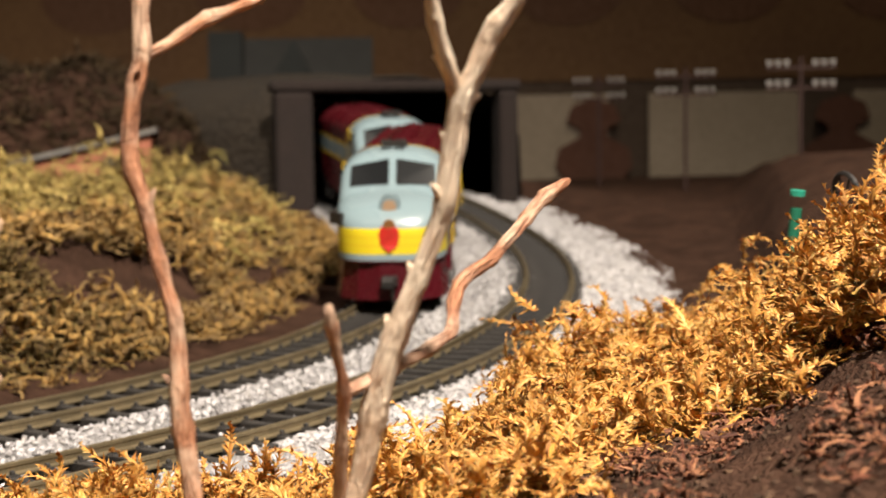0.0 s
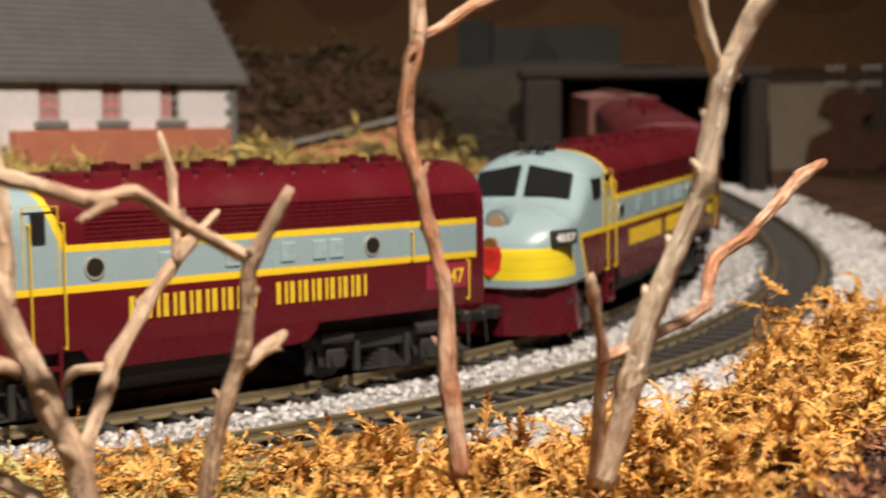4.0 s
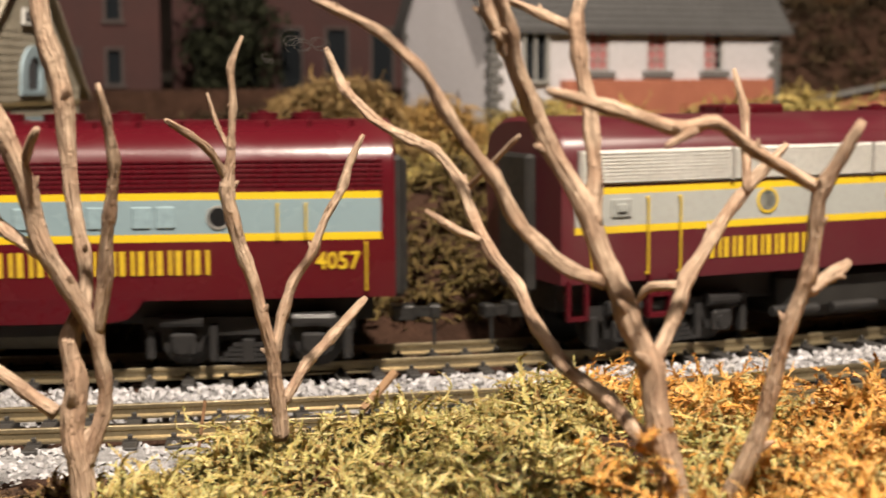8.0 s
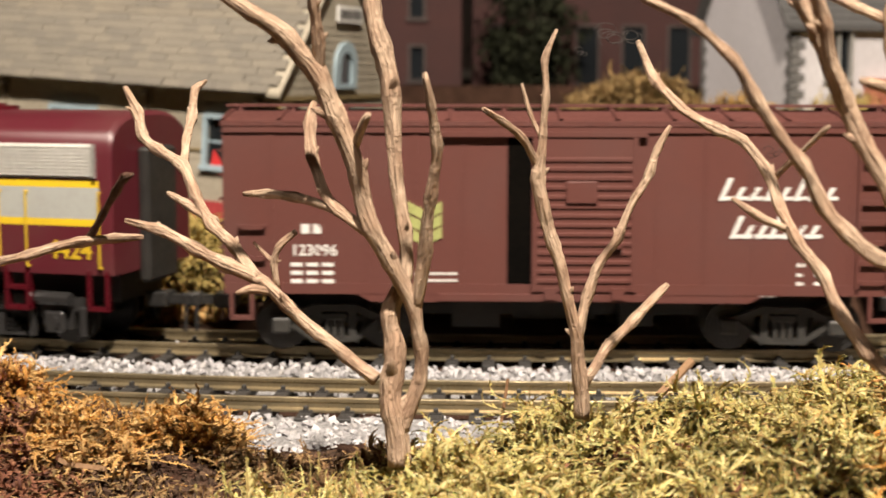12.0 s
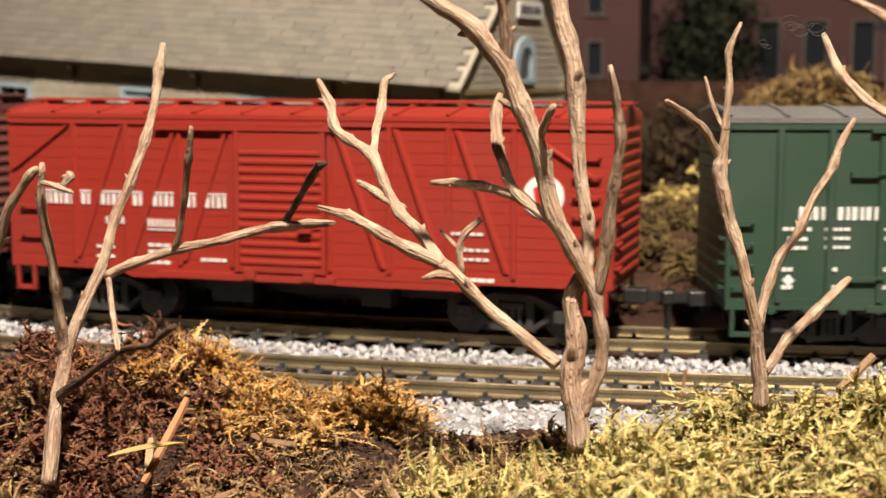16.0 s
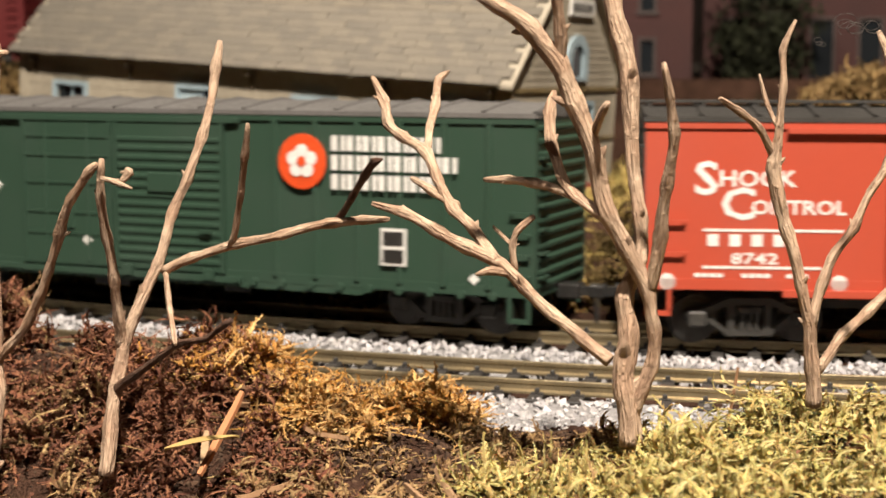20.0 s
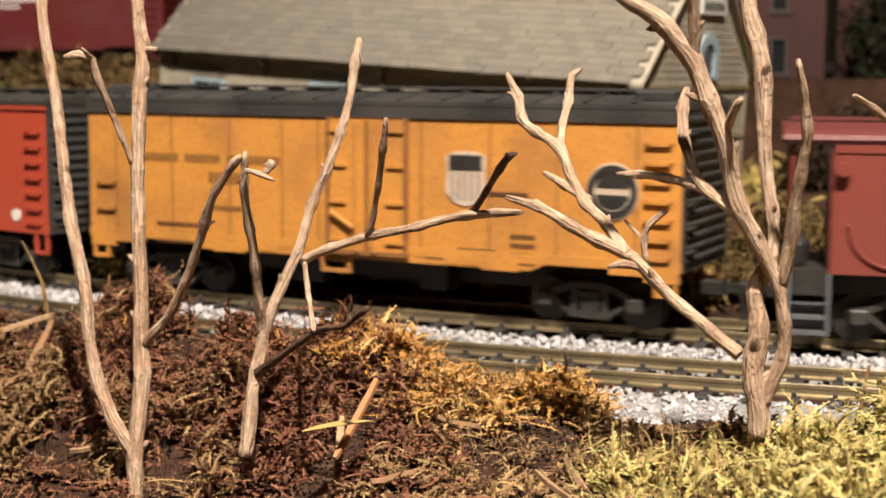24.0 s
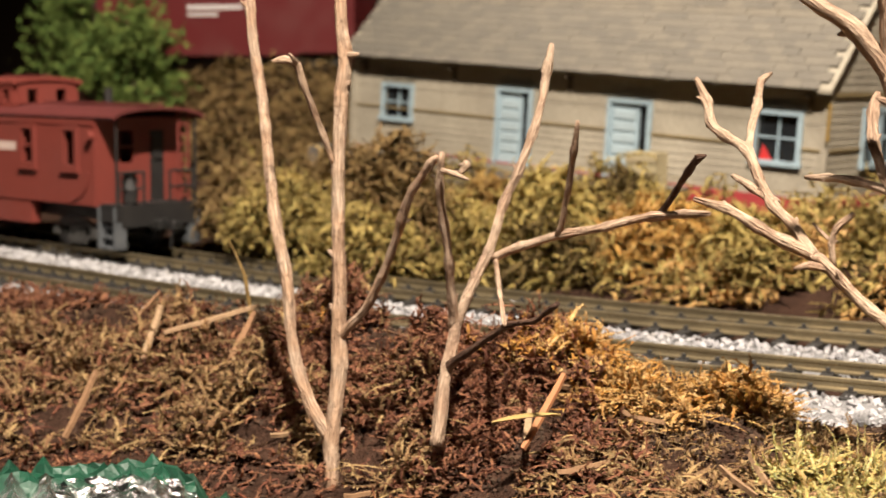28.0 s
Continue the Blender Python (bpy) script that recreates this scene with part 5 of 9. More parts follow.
        for y in (-13.0, -9.0):
            rod(bm, (xe - d * 0.6, y, z0), (xe - d * 0.6, y, 40.0), 0.4)
        for i in range(8):
            rod(bm, (xe - d * 0.6, -13, 13.5 + i * 3.2), (xe - d * 0.6, -9, 13.5 + i * 3.2), 0.35)
        part("end_ladder", bm, red, car)
        for y in (-1, 1):
            bm = boxes((min(d * (h + 0.5), d * (h + 8.5)), max(d * (h + 0.5), d * (h + 8.5)), y * 14.6 - 1.8, y * 14.6 + 1.8, 1.8, 2.6), (min(d * (h + 0.5), d * (h + 8.5)), max(d * (h + 0.5), d * (h + 8.5)), y * 14.0 - 1.6, y * 14.0 + 1.6, 5.0, 5.8), (min(d * (h + 0.5), d * (h + 8.5)), max(d * (h + 0.5), d * (h + 8.5)), y * 13.4 - 1.6, y * 13.4 + 1.6, 8.0, 8.8),
                       (d * (h + 0.5) - 0.4, d * (h + 0.5) + 0.4, y * 14.4 - 2.2, y * 14.4 + 2.2, 1.8, z0), (d * (h + 8.5) - 0.4, d * (h + 8.5) + 0.4, y * 14.4 - 2.2, y * 14.4 + 2.2, 1.8, z0))
            steps = part("platform_steps", bm, STEP_GREY, car)
            xa, xb = min(d * (h + 0.9), d * (h + 8.1)), max(d * (h + 0.9), d * (h + 8.1))
            for q, z in ((14.2, 2.6), (13.6, 5.8), (13.0, 8.8)):
                part("riser", boxes((xa, xb, y * q - 0.3 - 1.4 * y, y * q + 0.3 - 1.4 * y, z, z + 2.6)), STEP_GREY, steps)
        coupler(car, d * (h + 8), d)
        part("buffer_beam", boxes((min(d * (h + 7.5), d * (h + 9.2)), max(d * (h + 7.5), d * (h + 9.2)), -14, 14, 8.4, 11)), GUNMETAL, car)
        freight_truck(car, d * 38, TRUCK_GREY)
        part("marker_lamp", rod(bmesh.new(), (d * (h - 1.5), w + 0.4, 32.5), (d * (h - 1.5), w + 2.6, 32.5), 1.5, 12), red, car)
    # roof: curved sheet reaching over the platforms
    def curved_roof(x0, x1, wide, zz, rise, name, material, thick=0.9):
        n = 10
        top = [(wide * math.cos(math.pi * i / n), zz + rise * math.sin(math.pi * i / n)) for i in range(n + 1)]
        ring = top + [(y * 0.97, z - thick) for y, z in top[::-1]]
        return part(name, loft(bmesh.new(), [[(x, y, z) for y, z in ring] for x in (x0, x1)]), material, car)
    curved_roof(-h - 10.5, h + 10.5, w + 1.2, z1 + 0.4, 3.2, "roof", roofm)
    part("running_board", boxes((23.5, h + 9, -2.6, 2.6, 41.9, 42.5), (-h - 9, -6, -2.6, 2.6, 41.9, 42.5)), roofm, car)
    part("letter_board", boxes((-h, h, w + 0.5, w + 0.9, z1 - 2.2, z1 - 0.6)), red, car)
    # cupola, nearer to the leading end
    c0, c1, cw = -3.4, 17.6, 12.0
    cupola = part("cupola", boxes((c0, c1, -cw, cw, 39.4, 41.6)), red, car)
    part("cupola_base", boxes((c0 - 2.2, c1 + 5.5, -cw - 1.4, cw + 1.4, 39.0, 40.9)), red, cupola)
    zb, zt = 41.6, 46.4
    slots = ((c1 - 7.3, c1 - 3.5), (c0 + 1.6, c0 + 5.6))
    for y in (-1, 1):
        bm = boxes((c0, c1, y * cw - 0.8, y * cw + 0.8, zt, 49.2))
        for a, b in ((c0, slots[1][0]), (slots[1][1], slots[0][0]), (slots[0][1], c1)):
            box(bm, a, b, y * cw - 0.8, y * cw + 0.8, zb, zt)
        bmesh.ops.remove_doubles(bm, verts=bm.verts, dist=0.01)
        part("cupola_side", bm, red, cupola)
        for a, b in slots:
            yy = y * (cw + 0.8)
            part("window_frame", boxes((a - 0.7, a, yy - 0.4, yy + 0.4, zb - 0.7, zt + 0.7), (b, b + 0.7, yy - 0.4, yy + 0.4, zb - 0.7, zt + 0.7), (a, b, yy - 0.4, yy + 0.4, zt, zt + 0.7), (a, b, yy - 0.4, yy + 0.4, zb - 0.7, zb)), red, cupola)
    for x in (c0, c1):
        bm = boxes((x - 0.8, x + 0.8, -cw + 0.8, cw - 0.8, zt, 49.2))
        for a, b in ((-cw + 0.8, -7.6), (-3.6, 3.6), (7.6, cw - 0.8)):
            box(bm, x - 0.8, x + 0.8, a, b, zb, zt)
        part("cupola_end", bm, red, cupola)
    curved_roof(c0 - 1.6, c1 + 1.6, cw + 1.6, 48.8, 1.7, "cupola_roof", red, 1.3)
    part("cupola_walk", boxes((c0 - 0.5, c1 + 0.5, -2.2, 2.2, 50.7, 51.2)), roofm, car)
    part("smoke_stack", rod(bmesh.new(), (-30, -6, 40), (-30, -6, 47), 1.4, 12), GUNMETAL, car)
    part("equipment_box", boxes((-18.5, 11.5, 13.0, w + 0.2, 7.2, z0 + 0.4), (-18.5, 11.5, -w, -13, 7.2, z0 + 0.4)), red, car)
    for k in (-1, 1):
        bm = bmesh.new()
        pts = [Vector((k * (h - 2.5), w + 0.95, 21)), *[Vector((k * (h - 3 - 9 * (1 - math.cos(q))), w + 0.95, 21 - 8.5 * math.sin(q))) for q in np.linspace(0, math.pi / 2, 7)]]
        for a, b in zip(pts, pts[1:]):
            rod(bm, a, b, 0.35, 5)
        part("grab_iron", bm, red, car)
    pale = surface("pale_lettering", (0.62, 0.52, 0.46), None, 0.5, patch=150)
    for o in car.children_recursive:            # the body rides higher than its trucks
        if not o.name.startswith(("truck", "side_frame", "wheelset", "coupler", "journal_box", "coil_spring", "bolster_end", "brake_", "leaf_spring", "spring_hanger")):
            for v in o.data.vertices:
                v.co.z += 3.7 * MM if v.co.z > 10.8 * MM else 0.0
    letter_blocks(car, pale, w + 0.65, h - 33.4, 30.6, 2.7, 1.7, 2.05, 8)
    letter_blocks(car, pale, w + 0.65, h - 52.3, 30.5, 2.7, 1.6, 1.9, 7)
    letter_blocks(car, pale, w + 0.65, h - 43.5, 24.4, 2.8, 1.9, 2.4, 4)
    return car


# the train, from its head: the thing, where its front end lies behind the head of the train, its length
TRAIN = (
    (cab_unit("diesel_locomotive", "leading maroon and light blue streamlined diesel locomotive", "4047"), 0, 157),
    (cab_unit("diesel_locomotive", "following maroon and light blue streamlined diesel locomotive", "4057"), 178, 157),
    (booster_unit(), 362, 155), (mineral_red_boxcar(), 535, 137), (truss_boxcar(), 684.5, 140.5), (green_boxcar(), 842.5, 184),
    (cushion_boxcar(), 1043, 182), (yellow_reefer(), 1241, 156), (caboose(), 1423, 108))
# seconds, how far the head of the train has come, in mm
HEAD = ((0, -203), (1, -143), (1.5, -109), (2, -73), (2.5, -36), (4.5, 113), (5, 156), (6, 238), (7.5, 365), (8, 405), (9, 485), (9.5, 525), (11, 636), (12, 702), (12.5, 737), (13.5, 802), (15.5, 920.5), (16.5, 972), (17, 1000),
        (18.5, 1086), (19, 1114), (20, 1173), (20.5, 1212), (22.5, 1386), (23, 1441), (24, 1540.5), (25, 1627.5), (25.5, 1673), (26, 1719), (27, 1812.5), (27.5, 1864), (28, 1917))
# a curve through those places
_ht, _hs = np.array([r[0] for r in HEAD], float), np.array([r[1] for r in HEAD], float)
_hv = np.gradient(_hs, _ht)


def head_at(t):
    i = min(len(_ht) - 2, max(0, int(np.searchsorted(_ht, t, "right")) - 1))
    d = _ht[i + 1] - _ht[i]
    q = (t - _ht[i]) / d
    return float((2 * q ** 3 - 3 * q ** 2 + 1) * _hs[i] + (q ** 3 - 2 * q ** 2 + q) * d * _hv[i] + (3 * q ** 2 - 2 * q ** 3) * _hs[i + 1] + (q ** 3 - q ** 2) * d * _hv[i + 1])


for car, _o, _l in TRAIN[:3]:                  # the diesels are broader than the cars
    for o in car.children_recursive:
        if not o.name.startswith(("truck", "side_frame", "wheelset", "coupler", "journal_box", "coil_spring", "bolster_end", "brake_", "leaf_spring", "spring_hanger")):
            for v in o.data.vertices:
                v.co.y *= 1.07
for car, _o, _l in TRAIN:
    for o in car.children:
        if o.name.startswith("truck"):
            o.rotation_euler.z = o.location.x / 0.621


# ---- buildings; each is drawn in mm from its front left corner, x along the front, y to the back ----
SIDING = surface("weathered_siding", (0.37, 0.33, 0.255), (0.24, 0.21, 0.16), 0.8, grain=700, patch=50, amount=0.7, stretch=(1, 1, 1), bump=0.3)
TRIM_BLUE = surface("pale_blue_trim", (0.34, 0.44, 0.49), (0.24, 0.31, 0.35), 0.6, patch=120)
SHINGLE = piece_tones("weathered_shingle", (0.170, 0.150, 0.118), (0.124, 0.112, 0.093), 0.9, 1300, 0.4)
SHINGLE_FAR = island_tones("weathered_shingle_far", ((0.152, 0.134, 0.107), (0.178, 0.156, 0.121), (0.124, 0.112, 0.094)), 0.9, bump=0.3)
BRICKRED = surface("red_foundation", (0.36, 0.035, 0.035), (0.22, 0.03, 0.03), 0.75, patch=90)
PANE, _t, _b = shader("window_pane", 0.06)
_b.inputs["Base Color"].default_value = (0.012, 0.014, 0.016, 1)
CURTAIN = surface("red_curtain", (0.55, 0.02, 0.02), None, 0.8)
HOUSE_WHITE = surface("white_render", (0.54, 0.52, 0.54), (0.45, 0.43, 0.44), 0.85, grain=500, patch=25, amount=0.5, bump=0.2)
SLATE = surface("dark_slate", (0.075, 0.073, 0.072), (0.05, 0.048, 0.047), 0.75, grain=600, patch=70, bump=0.4)
STONE = surface("grey_quoin_stone", (0.13, 0.125, 0.12), (0.08, 0.078, 0.075), 0.85, patch=200, bump=0.4)
ORANGE_BRICK = surface("orange_brick", (0.40, 0.145, 0.085), (0.30, 0.10, 0.06), 0.85, grain=800, patch=100, bump=0.3)
PINK_BLIND = surface("pink_blind", (0.42, 0.16, 0.16), (0.30, 0.12, 0.12), 0.8)


def wall_pieces(length, z0, z1, openings):
    """Boxes of a wall with openings (x0, x1, z0, z1): rows of (x0, x1, z0, z1)."""
    xs = sorted({0, length, *[o[0] for o in openings], *[o[1] for o in openings]})
    out = []
    for a, b in zip(xs, xs[1:]):
        cuts = sorted((o[2], o[3]) for o in openings if o[0] <= a and o[1] >= b)
        low = z0
        for c, d in cuts:
            if c > low:
                out.append((a, b, low, c))
            low = d
        if low < z1:
            out.append((a, b, low, z1))
    return out


def joined_walls(*pieces):
    bm = boxes(*pieces)
    bmesh.ops.remove_doubles(bm, verts=bm.verts, dist=0.01)
    return bm


def gable(bm, w, z0, z1, x0, x1):
    """A gable wall across y from 0 to w, standing between x0 and x1."""
    vs = [[bm.verts.new((x, y, z)) for y, z in ((0, z0), (w, z0), (w / 2, z1))] for x in (x0, x1)]
    fs = [bm.faces.new(vs[0]), bm.faces.new(vs[1][::-1])]
    for i in range(3):
        fs.append(bm.faces.new((vs[0][i], vs[1][i], vs[1][(i + 1) % 3], vs[0][(i + 1) % 3])))
    bmesh.ops.recalc_face_normals(bm, faces=fs)
    return bm


def roof_slope(length, w, z_eave, z_ridge, over, ends, thick, side):
    """One slope of a gable roof, reaching over the eave and the ends."""
    dy, dz = w / 2, z_ridge - z_eave
    k = over / dy
    y0, z0 = (-over, z_eave - dz * k) if side < 0 else (w + over, z_eave - dz * k)
    ring = [(y0, z0), (w / 2, z_ridge), (w / 2, z_ridge + thick), (y0, z0 + thick)]
    return loft(bmesh.new(), [[(x, y, z) for y, z in ring] for x in (-ends, length + ends)])


def station():
    b = place("station_building", pose(-0.1744, 0.5643, 0.0259, 0, 3.3, -27), "weathered wooden station house with pale blue trim and shingle roof", "building")
    L, W, H, RIDGE, OVER = 207.0, 93.0, 45.8, 93.0, 4.6
    opens = [(17.4, 31, 19, 31), (75.2, 89.1, 5, 33), (125.1, 140.4, 5, 32.5), (182.4, 197.1, 18, 33)]
    part("front_wall", joined_walls(*[(a, c, 0.6, 2.6, z, zz) for a, c, z, zz in wall_pieces(L, 0, H, opens)]), SIDING, b)
    part("back_wall", boxes((0, L, W - 2.6, W - 0.6, 0, H)), SIDING, b)
    endo = [(28, 68, 17.5, 34.5)]
    part("end_wall", boxes(*[(L - 2.6, L - 0.6, y, yy, z, zz) for y, yy, z, zz in wall_pieces(W, 0, H, endo)]), SIDING, b)
    part("end_wall", boxes((0.6, 2.6, 0, W, 0, H)), SIDING, b)
    for x in (0.6, L - 2.6):
        part("gable_wall", gable(bmesh.new(), W, H, RIDGE - 4, x, x + 2), SIDING, b)
    # lapped boards
    bm_list = []
    for i in range(6):
        z = 6.5 + i * 2.62
        for a, c, zz0, zz1 in wall_pieces(L, z, z + 2.5, [(o[0] - 1.5, o[1] + 1.5, o[2] - 1.5, o[3] + 1.5) for o in opens]):
            if zz1 - zz0 < 1.0 or c - a < 1:
                continue
            bm = bmesh.new()
            loft(bm, [[(x, y, q) for y, q in ((0.7, zz0), (0.12, zz0), (0.32, zz1), (0.7, zz1))] for x in (a + 0.05, c - 0.05)])
            part("board", bm, SIDING, b)
    # broad boards above the belt
    for z0, z1 in ((23.0, 30.6), (30.8, 38.4), (38.6, H - 0.3)):
        for a, c, zz0, zz1 in wall_pieces(L, z0, z1, [(o[0] - 1.5, o[1] + 1.5, o[2] - 1.5, o[3] + 1.5) for o in opens]):
            if zz1 - zz0 > 0.6 and c - a > 1:
                part("board", boxes((a + 0.05, c - 0.05, 0.3, 0.7, zz0, zz1)), SIDING, b)
    for i in range(24):
        z = 6.5 + i * 2.5
        wide = W if z < H - 2 else W * (1 - (z + 2.4 - H) / (RIDGE - 4 - H))
        y0 = (W - wide) / 2
        if wide < 6:
            continue
        for ya, yb in ((y0 + 0.2, 26.4), (69.6, y0 + wide - 0.2)) if 15 < z < 36 else ((y0 + 0.2, y0 + wide - 0.2),):
            bm = bmesh.new()
            loft(bm, [[(x, y, q) for x, q in ((L - 0.7, z), (L - 0.1, z), (L - 0.32, z + 2.4), (L - 0.7, z + 2.4))] for y in (ya, yb)])
            part("board", bm, SIDING, b)
    part("belt_board", boxes((0, 73.7, -0.3, 0.6, 22.3, 22.95), (90.6, 123.6, -0.3, 0.6, 22.3, 22.95), (141.9, 180.9, -0.3, 0.6, 22.3, 22.95), (198.6, L, -0.3, 0.6, 22.3, 22.95), (L - 1, L + 0.4, 0, 26.4, 22.3, 22.95), (L - 1, L + 0.4, 69.6, W, 22.3, 22.95), (L - 1, L + 0.6, 0, W, 40.0, 41.0)), surface("ochre_trim", (0.24, 0.175, 0.075), (0.16, 0.12, 0.06), 0.7, patch=120), b)
    for cx in (-0.7, L - 1.4):
        part("corner_post", boxes((cx, cx + 2.1, -0.7, 1.4, 6, H)), SIDING, b)
    part("foundation", boxes((-0.6, L + 0.5, -0.5, 3, -8, 6.4), (L - 3, L + 0.5, 0, W, -8, 6.4)), BRICKRED, b)
    for n, (a, c, z, zz) in enumerate(opens):
        door = z < 15
        o = part("door_frame" if door else "window_frame", boxes((a - 1.5, a, -0.9, 2.4, z - (0 if door else 1.4), zz + 1.4), (c, c + 1.5, -0.9, 2.4, z - (0 if door else 1.4), zz + 1.4), (a, c, -0.9, 2.4, zz, zz + 1.4), *(() if door else ((a - 2.0, c + 2.0, -1.5, 2.4, z - 1.6, z),))), TRIM_BLUE, b)
        if door:
            leaf = part("door_leaf", boxes((a, a + (c - a) * 0.74, 0.4, 1.4, z, zz)), TRIM_BLUE, o)
            for i in range(6):
                part("door_panel", boxes((a + 1.2, a + (c - a) * 0.74 - 1.2, -0.1, 0.5, z + 1.2 + i * 4.1, z + 4.4 + i * 4.1), bevel=0.25), surface("pale_blue_panel" + str(n) + str(i), (0.38, 0.47, 0.51), None, 0.6), leaf)
            # dark sheet set in the gap to stand for the shade indoors
            part("dark_gap", boxes((a + (c - a) * 0.74, c, 1.6, 2.0, z, zz)), PANE, o)
        else:
            part("pane", boxes((a, c, 1.4, 1.8, z, zz)), PANE, o)
            part("glazing_bar", boxes(((a + c) / 2 - 0.3, (a + c) / 2 + 0.3, 0.8, 1.6, z, zz), (a, c, 0.8, 1.6, (z + zz) / 2 - 0.3, (z + zz) / 2 + 0.3)), TRIM_BLUE, o)
            if n == 3:
                part("curtain", slab(bmesh.new(), [(a + 1, z), (a + 5.5, z), (a + 2.0, z + 5)], 0.9, 1.2), CURTAIN, o)
    # end wall: window below, arched window and sign in the gable
    for y0, y1, z0, z1 in ((28, 68, 17.5, 34.5),):
        o = part("window_frame", boxes((L - 2, L + 0.9, y0 - 1.5, y0, z0 - 1.5, z1 + 1.5), (L - 2, L + 0.9, y1, y1 + 1.5, z0 - 1.5, z1 + 1.5), (L - 2, L + 0.9, y0, y1, z1, z1 + 1.5), (L - 2, L + 1.4, y0 - 2, y1 + 2, z0 - 1.6, z0), (L - 1.6, L + 0.6, 40.0, 42.2, z0, z1), (L - 1.6, L + 0.6, 53.8, 56.0, z0, z1), (L - 1.6, L + 0.2, y0, y1, 25.6, 26.4)), TRIM_BLUE, b)
        part("pane", boxes((L - 1.8, L - 1.4, y0, y1, z0, z1)), PANE, o)
    bm = bmesh.new()
    arch = [(42, 43.5), (61, 43.5)] + [(51.5 + 9.5 * math.cos(a), 51 + 8.5 * math.sin(a)) for a in np.linspace(0, math.pi, 11)]
    inner = [(46.5, 45), (56.5, 45)] + [(51.5 + 5 * math.cos(a), 51 + 5 * math.sin(a)) for a in np.linspace(0, math.pi, 11)]
    for i in range(len(arch)):
        j = (i + 1) % len(arch)
        ring = [arch[i], arch[j], inner[j], inner[i]]
        loft(bm, [[(x, y, z) for y, z in ring] for x in (L - 0.6, L + 1.0)])
    o = part("arched_window_frame", bm, TRIM_BLUE, b)
    part("pane", loft(bmesh.new(), [[(x, y, z) for y, z in inner] for x in (L - 0.5, L + 0.1)]), PANE, o)
    o = part("sign_board", boxes((L + 0.2, L + 1.1, 42, 63, 66, 71.5)), WHITE_PAINT, b)
    for i, y in enumerate((43.6, 47.2, 50.8, 54.8, 58.4)):
        part("sign_mark", boxes((L + 1.0, L + 1.3, y, y + 2.6, 67.2, 70.3)), GUNMETAL, o)
    # roof with shingles
    for side in (-1, 1):
        part("roof", roof_slope(L, W, H, RIDGE, OVER, 2.5, 1.2, side), SIDING, b)
    slope = Vector((0, W / 2 + OVER, (RIDGE - H) * (1 + OVER / (W / 2))))
    n = Vector((0, -slope.z, slope.y)).normalized()
    along = slope.normalized()
    foot = Vector((0, -OVER, H - (RIDGE - H) * OVER / (W / 2))) + n * 1.2
    tilt = math.degrees(math.atan2(slope.z, slope.y))
    bm = boxes((-3.05, 3.05, 0, 4.6, 0.0, 0.55), bevel=0.12)
    bmesh.ops.scale(bm, vec=(MM, MM, MM), verts=bm.verts)
    me = bpy.data.meshes.new("shingle")
    bm.to_mesh(me)
    bm.free()
    me.materials.append(SHINGLE)
    rest_v, rest_f = [], []
    for row in range(21):
        for i in range(34):
            x = 0.6 + i * 6.1 + (3.0 if row % 2 else 0) + random.uniform(-0.25, 0.25)
            p = foot + along * (row * 3.5 + random.uniform(-0.15, 0.15)) + n * 0.15
            p.x = x
            m = pose(p.x * MM, p.y * MM, p.z * MM, tilt - 3.0 + random.uniform(-0.8, 0.8), 0, random.uniform(-0.8, 0.8))
            if row < 9:
                o = new("shingle", me)
                o.parent, o.matrix_basis = b, m
            else:
                k = len(rest_v)
                rest_v += [tuple(m @ v.co) for v in me.vertices]
                rest_f += [tuple(k + j for j in f.vertices) for f in me.polygons]
    tagged(raw("upper_shingles", rest_v, rest_f, SHINGLE_FAR, b), kind="stuff")
    for bx in (6, 52, 106, 160, 200):
        part("eave_bracket", boxes(*[(x, x + 1.4, -OVER + 0.8, 1, H - 6.4, H - 5.2) for x in (bx,)], *[(x, x + 1.4, -0.5, 1.2, H - 11, H - 5.2) for x in (bx,)]), surface("bracket_wood", (0.10, 0.075, 0.05), None, 0.8), b)
    part("gutter_pipe", rod(bmesh.new(), (L + 1.2, -2.0, 26), (L + 1.2, -2.0, 38), 0.6), surface("rusty_pipe", (0.30, 0.19, 0.05), None, 0.6), b)
    return b


station()


